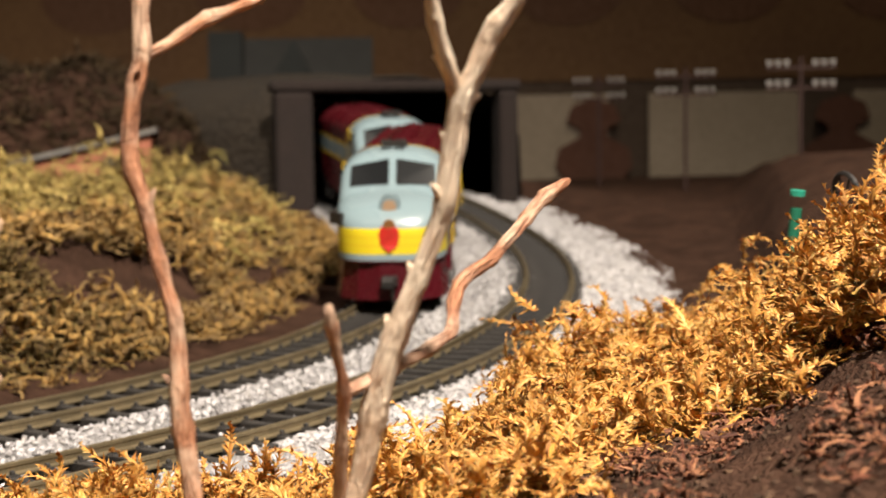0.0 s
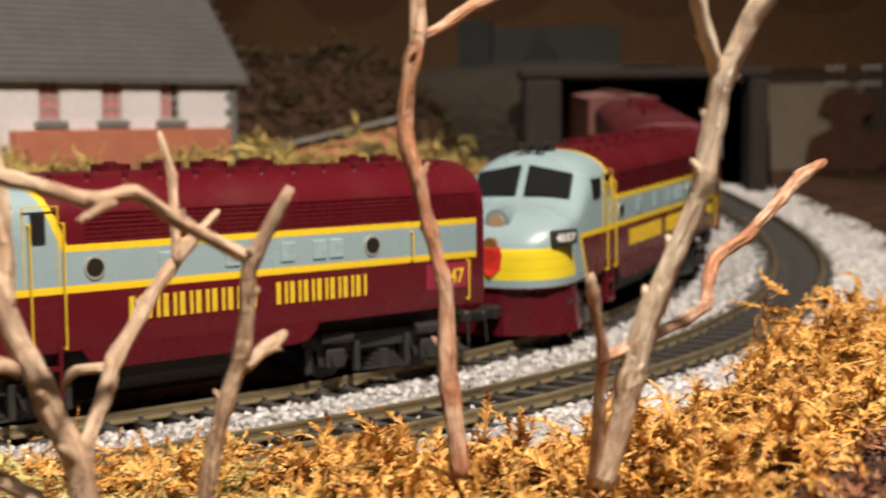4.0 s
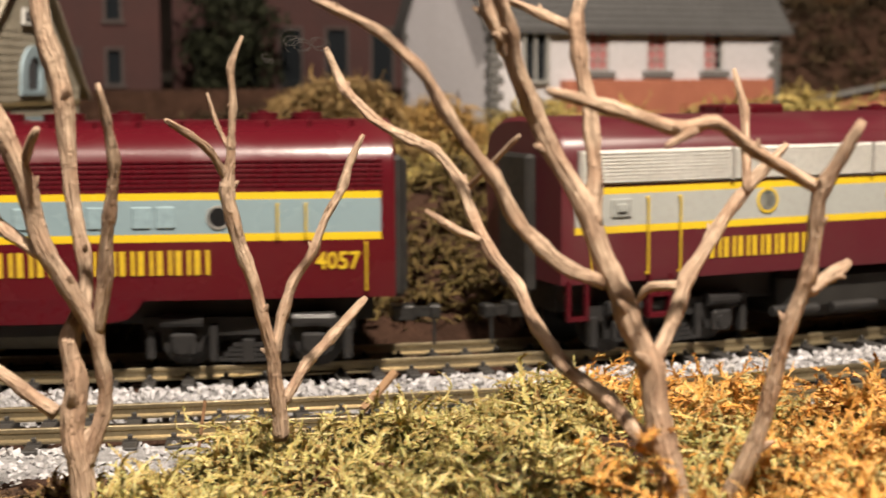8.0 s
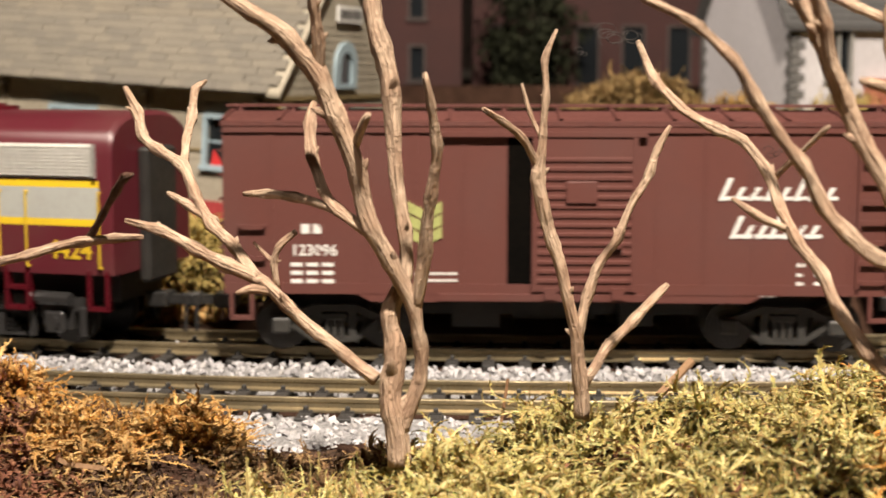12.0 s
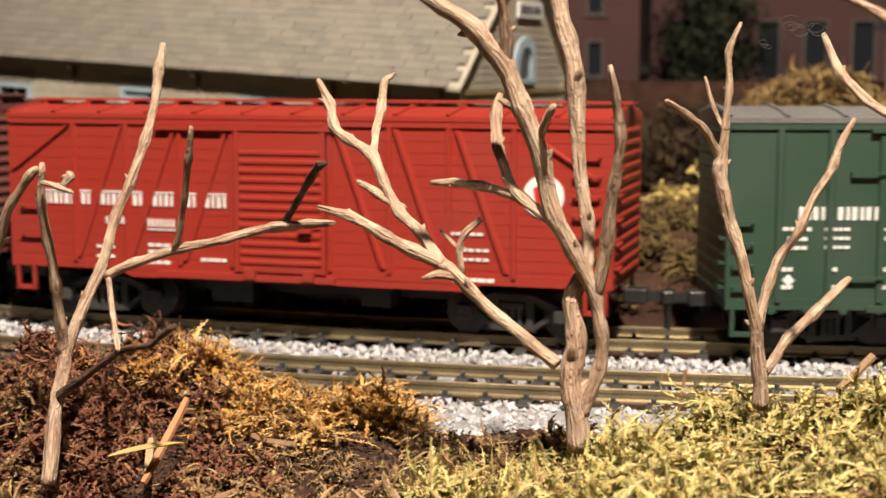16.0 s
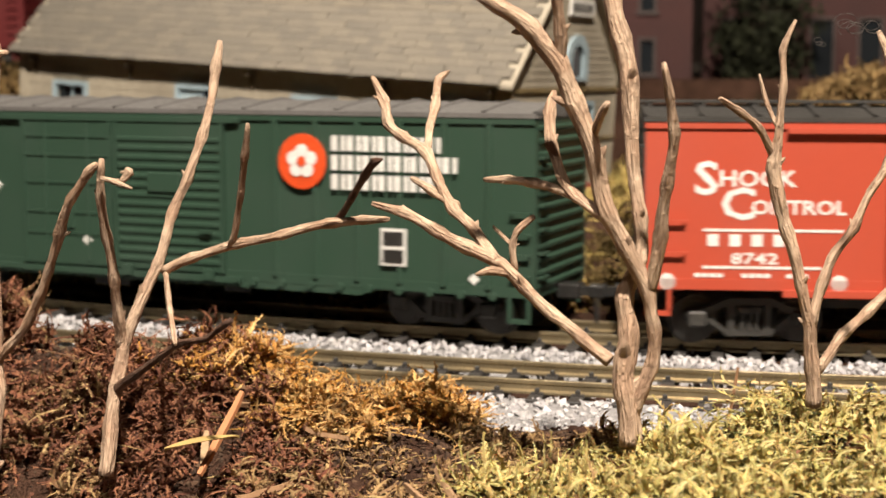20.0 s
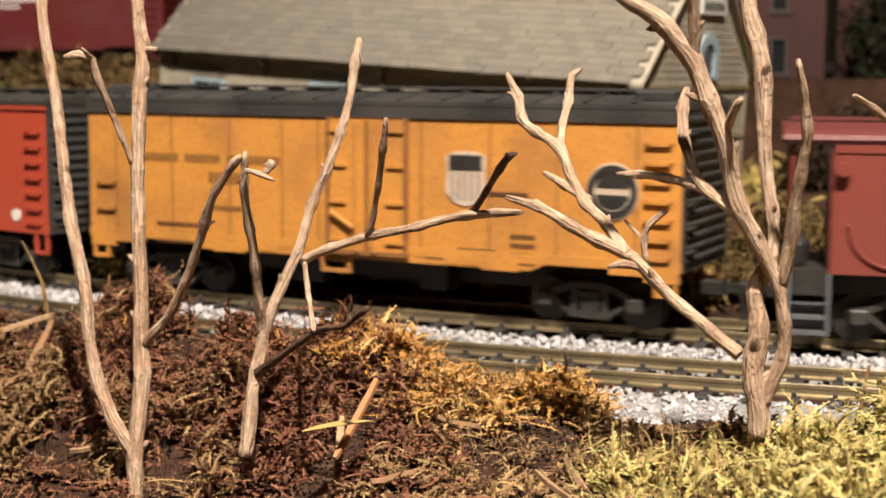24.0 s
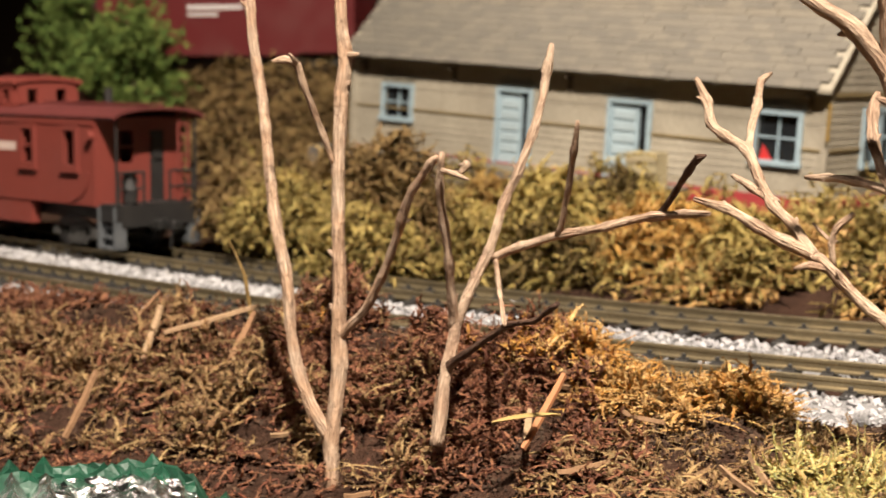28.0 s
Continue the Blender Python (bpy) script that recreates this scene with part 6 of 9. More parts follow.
def white_house():
    b = place("house", pose(0.229, 0.598, 0.034, 0, 0, 4.9), "white rendered house with dark slate roof and brick base", "building")
    L, W, H, RIDGE = 148.0, 96.0, 52.0, 112.0
    opens = [(x, x + 10.5, 31, 50) for x in (47, 77, 107)] + [(14, 27, 27, 49)]
    part("front_wall", joined_walls(*[(a, c, 0, 3, z, zz) for a, c, z, zz in wall_pieces(L, 0, H, opens)]), HOUSE_WHITE, b)
    part("back_wall", boxes((0, L, W - 3, W, 0, H)), HOUSE_WHITE, b)
    part("end_wall", boxes(*[(0, 3, y, yy, z, zz) for y, yy, z, zz in wall_pieces(W, 0, H, [])]), HOUSE_WHITE, b)
    part("end_wall", boxes((L - 3, L, 0, W, 0, H)), HOUSE_WHITE, b)
    for x in (0, L - 3):
        part("gable_wall", gable(bmesh.new(), W, H, RIDGE - 2, x, x + 3), HOUSE_WHITE, b)
    for side in (-1, 1):
        r = part("roof", roof_slope(L, W, H, RIDGE, 4, 5, 1.6, side), SLATE, b)
    bm = bmesh.new()
    for i in range(22):
        k = i / 22
        y, z = -4 + k * (W / 2 + 4), H - 60 * 4 / 48 + k * (60 + 5) + 1.7
        for x in range(30):
            box(bm, -5 + x * 5.3 + (2.6 if i % 2 else 0), -5 + x * 5.3 + 5.1 + (2.6 if i % 2 else 0), y, y + 2.6, z + 0.1, z + 0.9)
    tagged(part("slate_cover", bm, SLATE, b), kind="stuff")
    for i, (a, c, z, zz) in enumerate(opens):
        if i < 3:
            o = part("window_frame", boxes((a, a + 0.9, 0.8, 2.4, z, zz), (c - 0.9, c, 0.8, 2.4, z, zz), (a, c, 0.8, 2.4, zz - 0.9, zz), (a, c, 0.8, 2.4, z, z + 0.9), (a, c, 0.9, 2.0, (z + zz) / 2 - 0.4, (z + zz) / 2 + 0.4), ((a + c) / 2 - 0.3, (a + c) / 2 + 0.3, 0.9, 2.0, z, zz), (a, c, 0.9, 2.0, z + 4.5, z + 5.1), (a, c, 0.9, 2.0, zz - 5.1, zz - 4.5)), SILVER, b)
            part("pane", boxes((a, c, 1.6, 2.0, z, zz)), PANE, o)
            part("blind", boxes((a + 0.8, c - (3.5 if i == 2 else 0.8), 1.3, 1.55, z, zz)), PINK_BLIND, o)
            part("lintel", boxes((a - 2.5, c + 2.5, -0.8, 1.5, zz + 0.3, zz + 2.6)), STONE, o)
            part("sill", boxes((a - 2.5, c + 2.5, -1.6, 1.5, z - 3.0, z - 0.2)), STONE, o)
        else:
            o = part("bay_door", boxes((a, a + 1.5, -2, 2.4, z, zz), (c - 1.5, c, -2, 2.4, z, zz), (a, c, -2, 2.4, zz - 1.5, zz + 1.0), ((a + c) / 2 - 0.6, (a + c) / 2 + 0.6, -1.5, 2, z, zz), (a, c, -2.4, 2, z - 1.5, z)), SILVER, b)
            part("pane", boxes((a, c, 0.4, 0.8, z, zz)), PANE, o)
    # quoins up the corners
    for x, d in ((0, 1), (L, -1)):
        for i in range(15):
            z = 2 + i * 3.4
            w = 5.5 if i % 2 else 3.2
            part("quoin", boxes((min(x - d * 0.7, x + d * w), max(x - d * 0.7, x + d * w), -0.8, 5.5 if not i % 2 else 3.2, z, z + 3.1), bevel=0.2), STONE, b)
    for i in range(15):
        part("quoin", boxes((-0.8, 2, W - (5.5 if i % 2 else 3.2), W + 0.7, 2 + i * 3.4, 5.1 + i * 3.4), bevel=0.2), STONE, b)
    part("brick_base", boxes((33, L - 7, -6, 0.5, 0, 27)), ORANGE_BRICK, b)
    bm = bmesh.new()
    for i in range(14):
        for j in range(23):
            x = 33 + j * 4.7 + (2.3 if i % 2 else 0)
            box(bm, x, min(x + 4.3, L - 7), -6.3, -5.9, 0.4 + i * 1.9, 2.0 + i * 1.9)
    tagged(part("brickwork", bm, ORANGE_BRICK, b), kind="stuff")
    o = part("gable_window", boxes((-0.7, 1, 36, 46, 66, 68), (-0.7, 1, 36, 46, 79, 81), (-0.5, 1, 37, 38, 68, 79), (-0.5, 1, 44, 45, 68, 79)), STONE, b)
    part("pane", boxes((-0.3, 0.5, 38, 44, 68, 79)), PANE, o)
    return b


white_house()


def brick_shed():
    b = place("shed", pose(0.425, 0.70, 0.030, 0, 0, -40), "small orange brick shed with a grey lean-to roof", "shed")
    bm = slab(bmesh.new(), [(0, 0), (95, 0), (95, 33), (0, 12)], 0, 45)
    part("wall", bm, ORANGE_BRICK, b)
    bm = slab(bmesh.new(), [(-5, 12), (98, 34.5), (98, 37), (-5, 14.5)], -4, 49)
    part("roof", bm, surface("grey_felt_roof", (0.16, 0.15, 0.14), None, 0.8, patch=60), b)
    part("door", boxes((70, 84, -0.8, 0.4, 0, 22)), GUNMETAL, b)
    return b


brick_shed()


# window stone of the far houses, darkened to stand for their shade
SHADED_STONE = surface("shaded_window_stone", (0.050, 0.036, 0.032), None, 0.8)


def dim_house(name, m, label, wall, roof, L, W, H, R, windows, tower=0):
    b = place(name, m, label, "building")
    opens = [(x, x + w, z, z + h) for x, w, z, h in windows]
    part("front_wall", joined_walls(*[(a, c, 0, 3, z, zz) for a, c, z, zz in wall_pieces(L, 0, H, opens)]), wall, b)
    part("end_wall", boxes((0, 3, 3, W, 0, H)), wall, b)
    part("end_wall", boxes((L - 3, L, 3, W, 0, H)), wall, b)
    part("back_wall", boxes((3, L - 3, W - 3, W, 0, H)), wall, b)
    for x in (0, L - 3):
        part("gable_wall", gable(bmesh.new(), W, H, R - 2, x, x + 3), wall, b)
    for side in (-1, 1):
        part("roof", roof_slope(L, W, H, R, 5, 5, 2, side), roof, b)
    for a, c, z, zz in opens:
        o = part("window_frame", boxes((a - 1.5, a, -0.8, 1.5, z - 1.5, zz + 1.5), (c, c + 1.5, -0.8, 1.5, z - 1.5, zz + 1.5), (a, c, -0.8, 1.5, zz, zz + 1.5), (a - 2.5, c + 2.5, -1.4, 1.5, z - 2, z)), SHADED_STONE, b)
        part("pane", boxes((a, c, 1.4, 1.8, z, zz)), PANE, o)
    return b


# far houses' shade is put into these low wall and roof colours
SHADED_SLATE = surface("shaded_slate_roof", (0.030, 0.031, 0.030), (0.02, 0.02, 0.02), 0.85, patch=60)
SHADED_GREY_WALL = surface("shaded_grey_wall", (0.022, 0.026, 0.026), (0.014, 0.016, 0.015), 0.85, patch=40)
SHADED_BRICK = surface("shaded_red_brick", (0.042, 0.011, 0.009), (0.026, 0.008, 0.007), 0.85, patch=60)
h = dim_house("house", pose(0.929, 1.099, 0.028, 0, 0, -47), "grey house with a dormer, darkened in its colours, far back on the layout", SHADED_GREY_WALL, SHADED_SLATE, 146, 70, 63, 122, ((17, 12, 15, 27), (46, 12, 15, 27), (78, 12, 15, 27), (112, 12, 15, 27)))
part("dormer", slab(slab(bmesh.new(), [(58, 63), (95, 63), (95, 88), (77, 120), (58, 88)], -7, 41), [(71, 68), (83, 68), (83, 88), (71, 88)], -8, -7), SHADED_GREY_WALL, h)
part("tower", boxes((-2, 29, -10, 22, 0, 128)), SHADED_GREY_WALL, h)
part("porch", boxes((29, 144, -27, 0, 54, 58), (32, 36, -24, -20, 0, 54), (137, 141, -24, -20, 0, 54)), SHADED_GREY_WALL, h)
dim_house("house", pose(0.060, 0.82, 0.016, 0, 0, -6), "red brick house behind the station, with shade put into its colours", SHADED_BRICK, SLATE, 62, 60, 110, 150, ((34, 7, 44, 18), (12, 7, 44, 18), (34, 7, 78, 18)))
dim_house("house", pose(0.142, 0.90, 0.016, 0, 0, -8), "brick terrace with tall pale windows, its walls coloured dark for shade", SHADED_BRICK, SLATE, 150, 60, 120, 160, ((12, 12, 40, 36), (38, 12, 40, 36), (64, 12, 40, 36), (92, 12, 40, 36), (120, 12, 40, 36)))


def standing_boxcar():
    L = 150
    paint = livery("dark_red_standing_paint", (0.10, 0.010, 0.011), [], 0.5)
    car = boxcar("boxcar", L, "dark red boxcar standing on a back siding", paint, paint, paint, "seams")
    car.matrix_world = pose(-0.295, 0.752, 0.0615, 0, 0, 176)
    bars(car, WHITE_PAINT, 17.1, (20, 33, 2.4, 3.6, 9, 0.75), (20, 29.5, 1.6, 2.6, 7, 0.75))
    for o in car.children_recursive:
        if o.name.startswith("wheelset"):
            wheelsets[:] = [w for w in wheelsets if w[0] != o]


standing_boxcar()
bm = boxes((-0.55, 0.30, 0.735, 0.775, 0.0, 0.057))
tagged(part("siding_bank", bm, SOIL, mm=False), "raised bank that carries the back siding", "bank", kind="structure")

# a tunnel is assumed to take the tracks in: a portal of two brown piers and a lintel, and the mound over it
# red-brown stone taken down to near-black, so its colour carries the shade
PORTAL = surface("shade_dark_portal_stone", (0.016, 0.009, 0.007), (0.010, 0.006, 0.005), 0.95, patch=60, bump=0.4)
p, a = on_track(-0.50, SPACING / 2)
tp = tagged(new("tunnel_portal"), "red-brown tunnel portal, darkened for shade, where the tracks come out", "tunnel portal")
tp.matrix_world = pose(p.x, p.y, p.z, 0, 0, -math.degrees(a))
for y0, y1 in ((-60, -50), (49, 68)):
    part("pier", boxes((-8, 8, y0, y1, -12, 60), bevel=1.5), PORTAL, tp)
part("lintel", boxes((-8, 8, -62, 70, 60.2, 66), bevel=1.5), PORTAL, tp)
vs, fs, cols = [], [], 16
steps = np.arange(-0.505, -1.93, -0.02)
for i, sv in enumerate(steps):
    for k in range(cols + 1):
        w = math.pi * k / cols
        p, a = on_track(float(sv), SPACING / 2 - (0.066 + 0.05 * min(1.0, i / 8)) * math.cos(w))
        up = -0.004 + 0.071 * math.sin(w) ** 0.35
        vs.append((p.x, p.y, p.z + up + 0.003 * noise.noise(Vector((p.x * 25, p.y * 25, k * 0.3)))))
for i in range(len(steps) - 1):
    for k in range(cols):
        q = i * (cols + 1) + k
        fs.append((q, q + 1, q + cols + 2, q + cols + 1))
tagged(raw("tunnel_mound", vs, fs, surface("dark_scrub_earth", (0.030, 0.020, 0.010), (0.016, 0.011, 0.006), 0.95, grain=300, patch=30, bump=0.8, depth=0.004), smooth=True), "dark earth mound over the tunnel", "hill", kind="structure")

# telegraph poles with white insulators
POLE = surface("pole_wood", (0.05, 0.024, 0.02), None, 0.85)


PORCELAIN = surface("grey_porcelain", (0.42, 0.40, 0.38), None, 0.4)


def telegraph_pole(x, y, label):
    p = place("telegraph_pole", pose(x, y, 0.0, 0, 0, -58), label, "pole", "telegraph poles")
    part("post", rod(bmesh.new(), (0, 0, 0), (0, 0, 106), 1.4, 10), POLE, p)
    for z in (87, 100):
        a = part("cross_arm", boxes((-22, 22, -1.2, 1.2, z - 1.5, z + 0.5)), POLE, p)
        for i, dx in enumerate((-20, -14.5, -9, 9, 14.5, 20)):
            bm = bmesh.new()
            rod(bm, (dx, 0, z + 0.4), (dx, 0, z + 2.2), 1.2, 8)
            rod(bm, (dx, 0, z + 2.2), (dx, 0, z + 4.4), 1.9, 10)
            part("insulator", bm, PORCELAIN, a)


telegraph_pole(0.892, 0.474, "dark red telegraph pole with white insulators beside the moss bank")
telegraph_pole(0.976, 0.612, "dim telegraph pole with white insulators")
telegraph_pole(1.058, 0.748, "far telegraph pole with white insulators in the shade")

# boards of the backdrop behind the far corner
PALE_BOARD = surface("pale_backdrop_board", (0.30, 0.25, 0.19), (0.22, 0.18, 0.13), 0.85, grain=200, patch=12)
MURAL = surface("dark_red_ornament", (0.085, 0.030, 0.014), None, 0.8, grain=200, patch=20)
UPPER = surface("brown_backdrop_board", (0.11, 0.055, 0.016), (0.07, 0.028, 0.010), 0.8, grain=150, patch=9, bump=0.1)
UPPER_DARK = surface("red_brown_ornament", (0.085, 0.034, 0.012), None, 0.8, grain=150, patch=9)
bd = tagged(new("backdrop"), "brown backdrop boards with pale panels and dark red ornaments", "backdrop", "", "structure")
bd.matrix_world = pose(1.345, 0.79, 0, 0, 0, -52.3)
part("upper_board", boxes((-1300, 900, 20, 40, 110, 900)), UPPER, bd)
# lower board gets its shade from a darker brown
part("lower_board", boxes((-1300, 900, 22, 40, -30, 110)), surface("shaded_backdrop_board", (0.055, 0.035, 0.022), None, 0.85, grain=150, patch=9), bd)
for x0, x1 in ((-78, 78), (-290, -120), (130, 300)):
    part("pale_panel", boxes((x0, x1, 14, 22, -10, 96)), PALE_BOARD, bd)
for x, k in ((-135, 1.0), (118, 1.0)):
    bm = bmesh.new()
    slab(bm, [(x + dx * k, z) for dx, z in ((-24, 0), (24, 0), (40, 22), (36, 40), (14, 52), (14, 60), (28, 68), (22, 84), (0, 92), (-22, 84), (-28, 68), (-14, 60), (-14, 52), (-36, 40), (-40, 22))], 8, 13)
    part("ornament", bm, MURAL, bd)
for i in range(12):
    x = -1150 + i * 165
    part("ornament", slab(bmesh.new(), ellipse(x, 205, 58, 38, 24), 19.2, 20.4), UPPER_DARK, bd)

# small things on the bank
def grass_blade():
    o = place("grass_blade", pose(-0.1095, 0.2687, 0.0165), "thin dry curved grass blade standing on the bank", "grass")
    bm = bmesh.new()
    pts = [(0.6, 0, -8.0), (-1.0, 0, 2.0), (-2.0, -0.3, 4.6), (-3.2, -0.4, 7.4), (-4.6, -0.6, 10.2)]
    for (a, b), r in zip(zip(pts, pts[1:]), (0.42, 0.30, 0.20, 0.12)):
        rod(bm, a, b, r, 5)
    part("blade", bm, surface("dry_grass", (0.42, 0.27, 0.08), (0.12, 0.075, 0.04), 0.8, patch=260), o)


grass_blade()
for i, (x, y, z) in enumerate(((0.3185, 0.1795, 0.040), (0.345, 0.150, 0.046))):
    g = place("green_post", pose(x, y, z, 6, -4, 20), "short green post stuck in orange moss", "post", "green posts")
    part("post", rod(bmesh.new(), (0, 0, -6), (0, 0, 6), 1.3, 12), surface("green_paint" + str(i), (0.015, 0.17, 0.10), None, 0.5), g)
    part("cap", rod(bmesh.new(), (0, 0, 8.8), (0, 0, 10), 1.7, 12), surface("green_cap" + str(i), (0.03, 0.32, 0.22), None, 0.4), g)
wv = place("wire_wheel", pose(0.327, 0.171, 0.049, 80, 0, 60), "small dark wire wheel lying in the moss", "wheel")
bm = bmesh.new()
for i in range(24):
    a, b2 = 2 * math.pi * i / 24, 2 * math.pi * (i + 1) / 24
    rod(bm, (4.6 * math.cos(a), 4.6 * math.sin(a), 0), (4.6 * math.cos(b2), 4.6 * math.sin(b2), 0), 0.6, 6)
for i in range(3):
    a = math.pi * i / 3
    rod(bm, (4.5 * math.cos(a), 4.5 * math.sin(a), 0), (-4.5 * math.cos(a), -4.5 * math.sin(a), 0), 0.3, 5)
part("rim", bm, GUNMETAL, wv)
cn = place("tin_can", pose(0.030, 0.463, 0.0165), "small shiny tin can beside the station", "can")
part("can", rod(bmesh.new(), (0, 0, -3), (0, 0, 5), 3, 14), SILVER, cn)
cr = place("crate", pose(-0.0475, 0.491, 0.0255, 0, 0, -27), "pale wooden crate on the station platform", "crate")
part("side", boxes((-6, 6, -4, 4, -4, 9), bevel=0.2), surface("pale_crate_wood", (0.40, 0.34, 0.20), None, 0.8), cr)
part("slat", boxes((-6.3, 6.3, -4.4, -3.9, 1, 2.4), (-6.3, 6.3, -4.4, -3.9, 5.4, 6.8)), surface("crate_slat", (0.34, 0.28, 0.17), None, 0.8), cr)
pl = place("platform", pose(-0.1744, 0.5643, 0.0259, 0, 3.3, -27), "grey wooden station platform", "platform")
for i in range(19):
    part("plank", boxes((-4 + i * 8.6, 4.2 + i * 8.6, -20, -0.8, 4.5, 6.0), bevel=0.2), surface("platform_plank" + str(i), (0.16 + 0.02 * (i % 3), 0.14 + 0.02 * (i % 3), 0.11 + 0.015 * (i % 3)), None, 0.85), pl)
part("skirt", boxes((-4, 159, -20.5, -20, -8, 5.8)), surface("platform_skirt", (0.15, 0.13, 0.11), None, 0.85), pl)


# ---- dry twigs planted as bare trees ----
TWIG = {"pale": bark("pale_dry_bark", (0.55, 0.405, 0.29), (0.12, 0.07, 0.046), (0.42, 0.28, 0.19), 0.75), "brown": bark("brown_dry_bark", (0.46, 0.30, 0.195), (0.10, 0.052, 0.034), (0.54, 0.40, 0.29), 0.85),
        "flaking": bark("pale_flaking_bark", (0.78, 0.66, 0.52), (0.25, 0.15, 0.095), (0.68, 0.52, 0.38), 0.6), "russet": bark("russet_flaking_bark", (0.40, 0.185, 0.10), (0.11, 0.045, 0.03), (0.56, 0.39, 0.28), 1.1),
        "dead": bark("dark_dead_bark", (0.15, 0.085, 0.055), (0.04, 0.022, 0.016), (0.09, 0.05, 0.034), 1.0)}
TREE_LABELS = {"T1": "bare twig tree forking low in dark brown moss", "T2": "bare crooked twig tree with a long sideways arm", "T3": "sturdy bare twig tree with many knobbly branches", "T4": "slender bare twig tree with a forked top",
               "T5": "large bare twig tree with a thick furrowed trunk", "T6": "bent bare twig with a long horizontal arm", "T7": "tall slim reddish-brown bare twig", "T8": "stout pale bare twig beside a thin brown one"}


def twig_tree(base, label):
    return place("bare_tree", Matrix.Translation(base), label, "tree", "bare twig trees")


def twig_tone(label, name, reach):
    if name == "dead_branch":
        return "dead"
    if label.startswith("stout pale"):
        return "flaking" if name == "trunk" or -3 < reach < 0 else "russet"
    if label.startswith("tall slim"):
        return "russet"
    return "brown" if label.startswith("bare twig tree forking") else "pale"


def limb(tree, name, *flat):
    """A crooked, knotted stem through places of x, y, z and radius in mm."""
    rows = np.array(flat, float).reshape(-1, 4)
    pts = []
    for i in range(len(rows) - 1):
        p1, p2 = rows[i], rows[i + 1]
        m = max(3, int(np.linalg.norm((p2 - p1)[:3]) / 1.1))
        for k in range(m):
            t = k / m
            q = p1 + (p2 - p1) * t
            bend = math.sin(math.pi * t)
            side = np.cross((p2 - p1)[:3], (0.3, 0.9, 0.2))
            side = side / (np.linalg.norm(side) + 1e-6)
            q[:3] += side * bend * 0.16 * p1[3] * math.sin(i * 2.3 + len(rows))
            if i and k < 2:
                q[3] *= (1.24 if p1[3] < 0.9 else 1.12) - 0.08 * k                     # a knot where a shoot once grew
            pts.append(q)
    pts.append(rows[-1])
    pts = np.array(pts)
    sm = pts.copy()
    sm[1:-1, :3] = (pts[:-2, :3] + 2 * pts[1:-1, :3] + pts[2:, :3]) / 4
    n, verts, faces, fibre = 16, [], [], []
    seed, run = random.random() * 50, 0.0
    for i, q in enumerate(sm):
        d = Vector(sm[min(i + 1, len(sm) - 1)][:3] - sm[max(i - 1, 0)][:3]).normalized()
        a = d.cross(Vector((0.21, 0.97, 0.13))).normalized()
        b = d.cross(a)
        run += float(np.linalg.norm(q[:3] - sm[max(i - 1, 0)][:3]))
        for k in range(n):
            w = 2 * math.pi * k / n
            c, s = math.cos(w), math.sin(w)
            r = 0.93 * q[3] * (1 + 0.20 * noise.noise(Vector((c * 1.3 + seed, s * 1.3, i * 0.22))) + 0.12 * noise.noise(Vector((c * 3 + seed, s * 3, i * 0.7))) + 0.16 * noise.noise(Vector((c * 2.6, s * 2.6 + seed, i * 0.07))))
            if i == len(sm) - 1:
                r *= 0.72
            verts.append(tuple((Vector(q[:3]) + (a * c + b * s) * r) * MM))
            fibre += [(c * q[3] + seed) * MM, s * q[3] * MM, run * MM]
        if i:
            o = (i - 1) * n
            faces += [(o + k, o + (k + 1) % n, o + n + (k + 1) % n, o + n + k) for k in range(n)]
    faces += [tuple(range(n))[::-1], tuple(range(len(verts) - n, len(verts)))]
    # buds and stubs beside the knots
    for i in range(1, len(rows) - 1):
        if random.random() < 0.55:
            p, r = Vector(rows[i][:3]), float(rows[i][3])
            d = Vector(rows[i + 1][:3] - rows[i][:3]).normalized()
            out = (d.cross(Vector((random.uniform(-1, 1), random.uniform(-1, 1), random.uniform(-1, 1)))).normalized() + d * 0.9).normalized()
            u = out.cross(Vector((0.3, 0.2, 0.9))).normalized()
            v, o, long = out.cross(u), len(verts), r * random.uniform(0.9, 1.7)
            for f, g in ((0.5, 0.62), (0.95, 0.55), (0.95 + long / r * 0.6, 0.36), (0.95 + long / r, 0.08)):
                for k in range(6):
                    t = math.pi * k / 3
                    q = p + out * (r * f) + (u * math.cos(t) + v * math.sin(t)) * (r * g)
                    verts.append(tuple(q * MM))
                    fibre += [(math.cos(t) * r + seed) * MM, math.sin(t) * r * MM, (f * r + i) * MM]
            faces += [(o + j * 6 + k, o + j * 6 + (k + 1) % 6, o + j * 6 + 6 + (k + 1) % 6, o + j * 6 + 6 + k) for j in range(3) for k in range(6)]
            faces.append(tuple(range(o + 18, o + 24)))
    ob = raw(name, verts, faces, TWIG[twig_tone(tree["label"], name, rows[-1][0])], tree, True)
    ob.data.attributes.new("fibre", "FLOAT_VECTOR", "POINT").data.foreach_set("vector", fibre)
    return ob


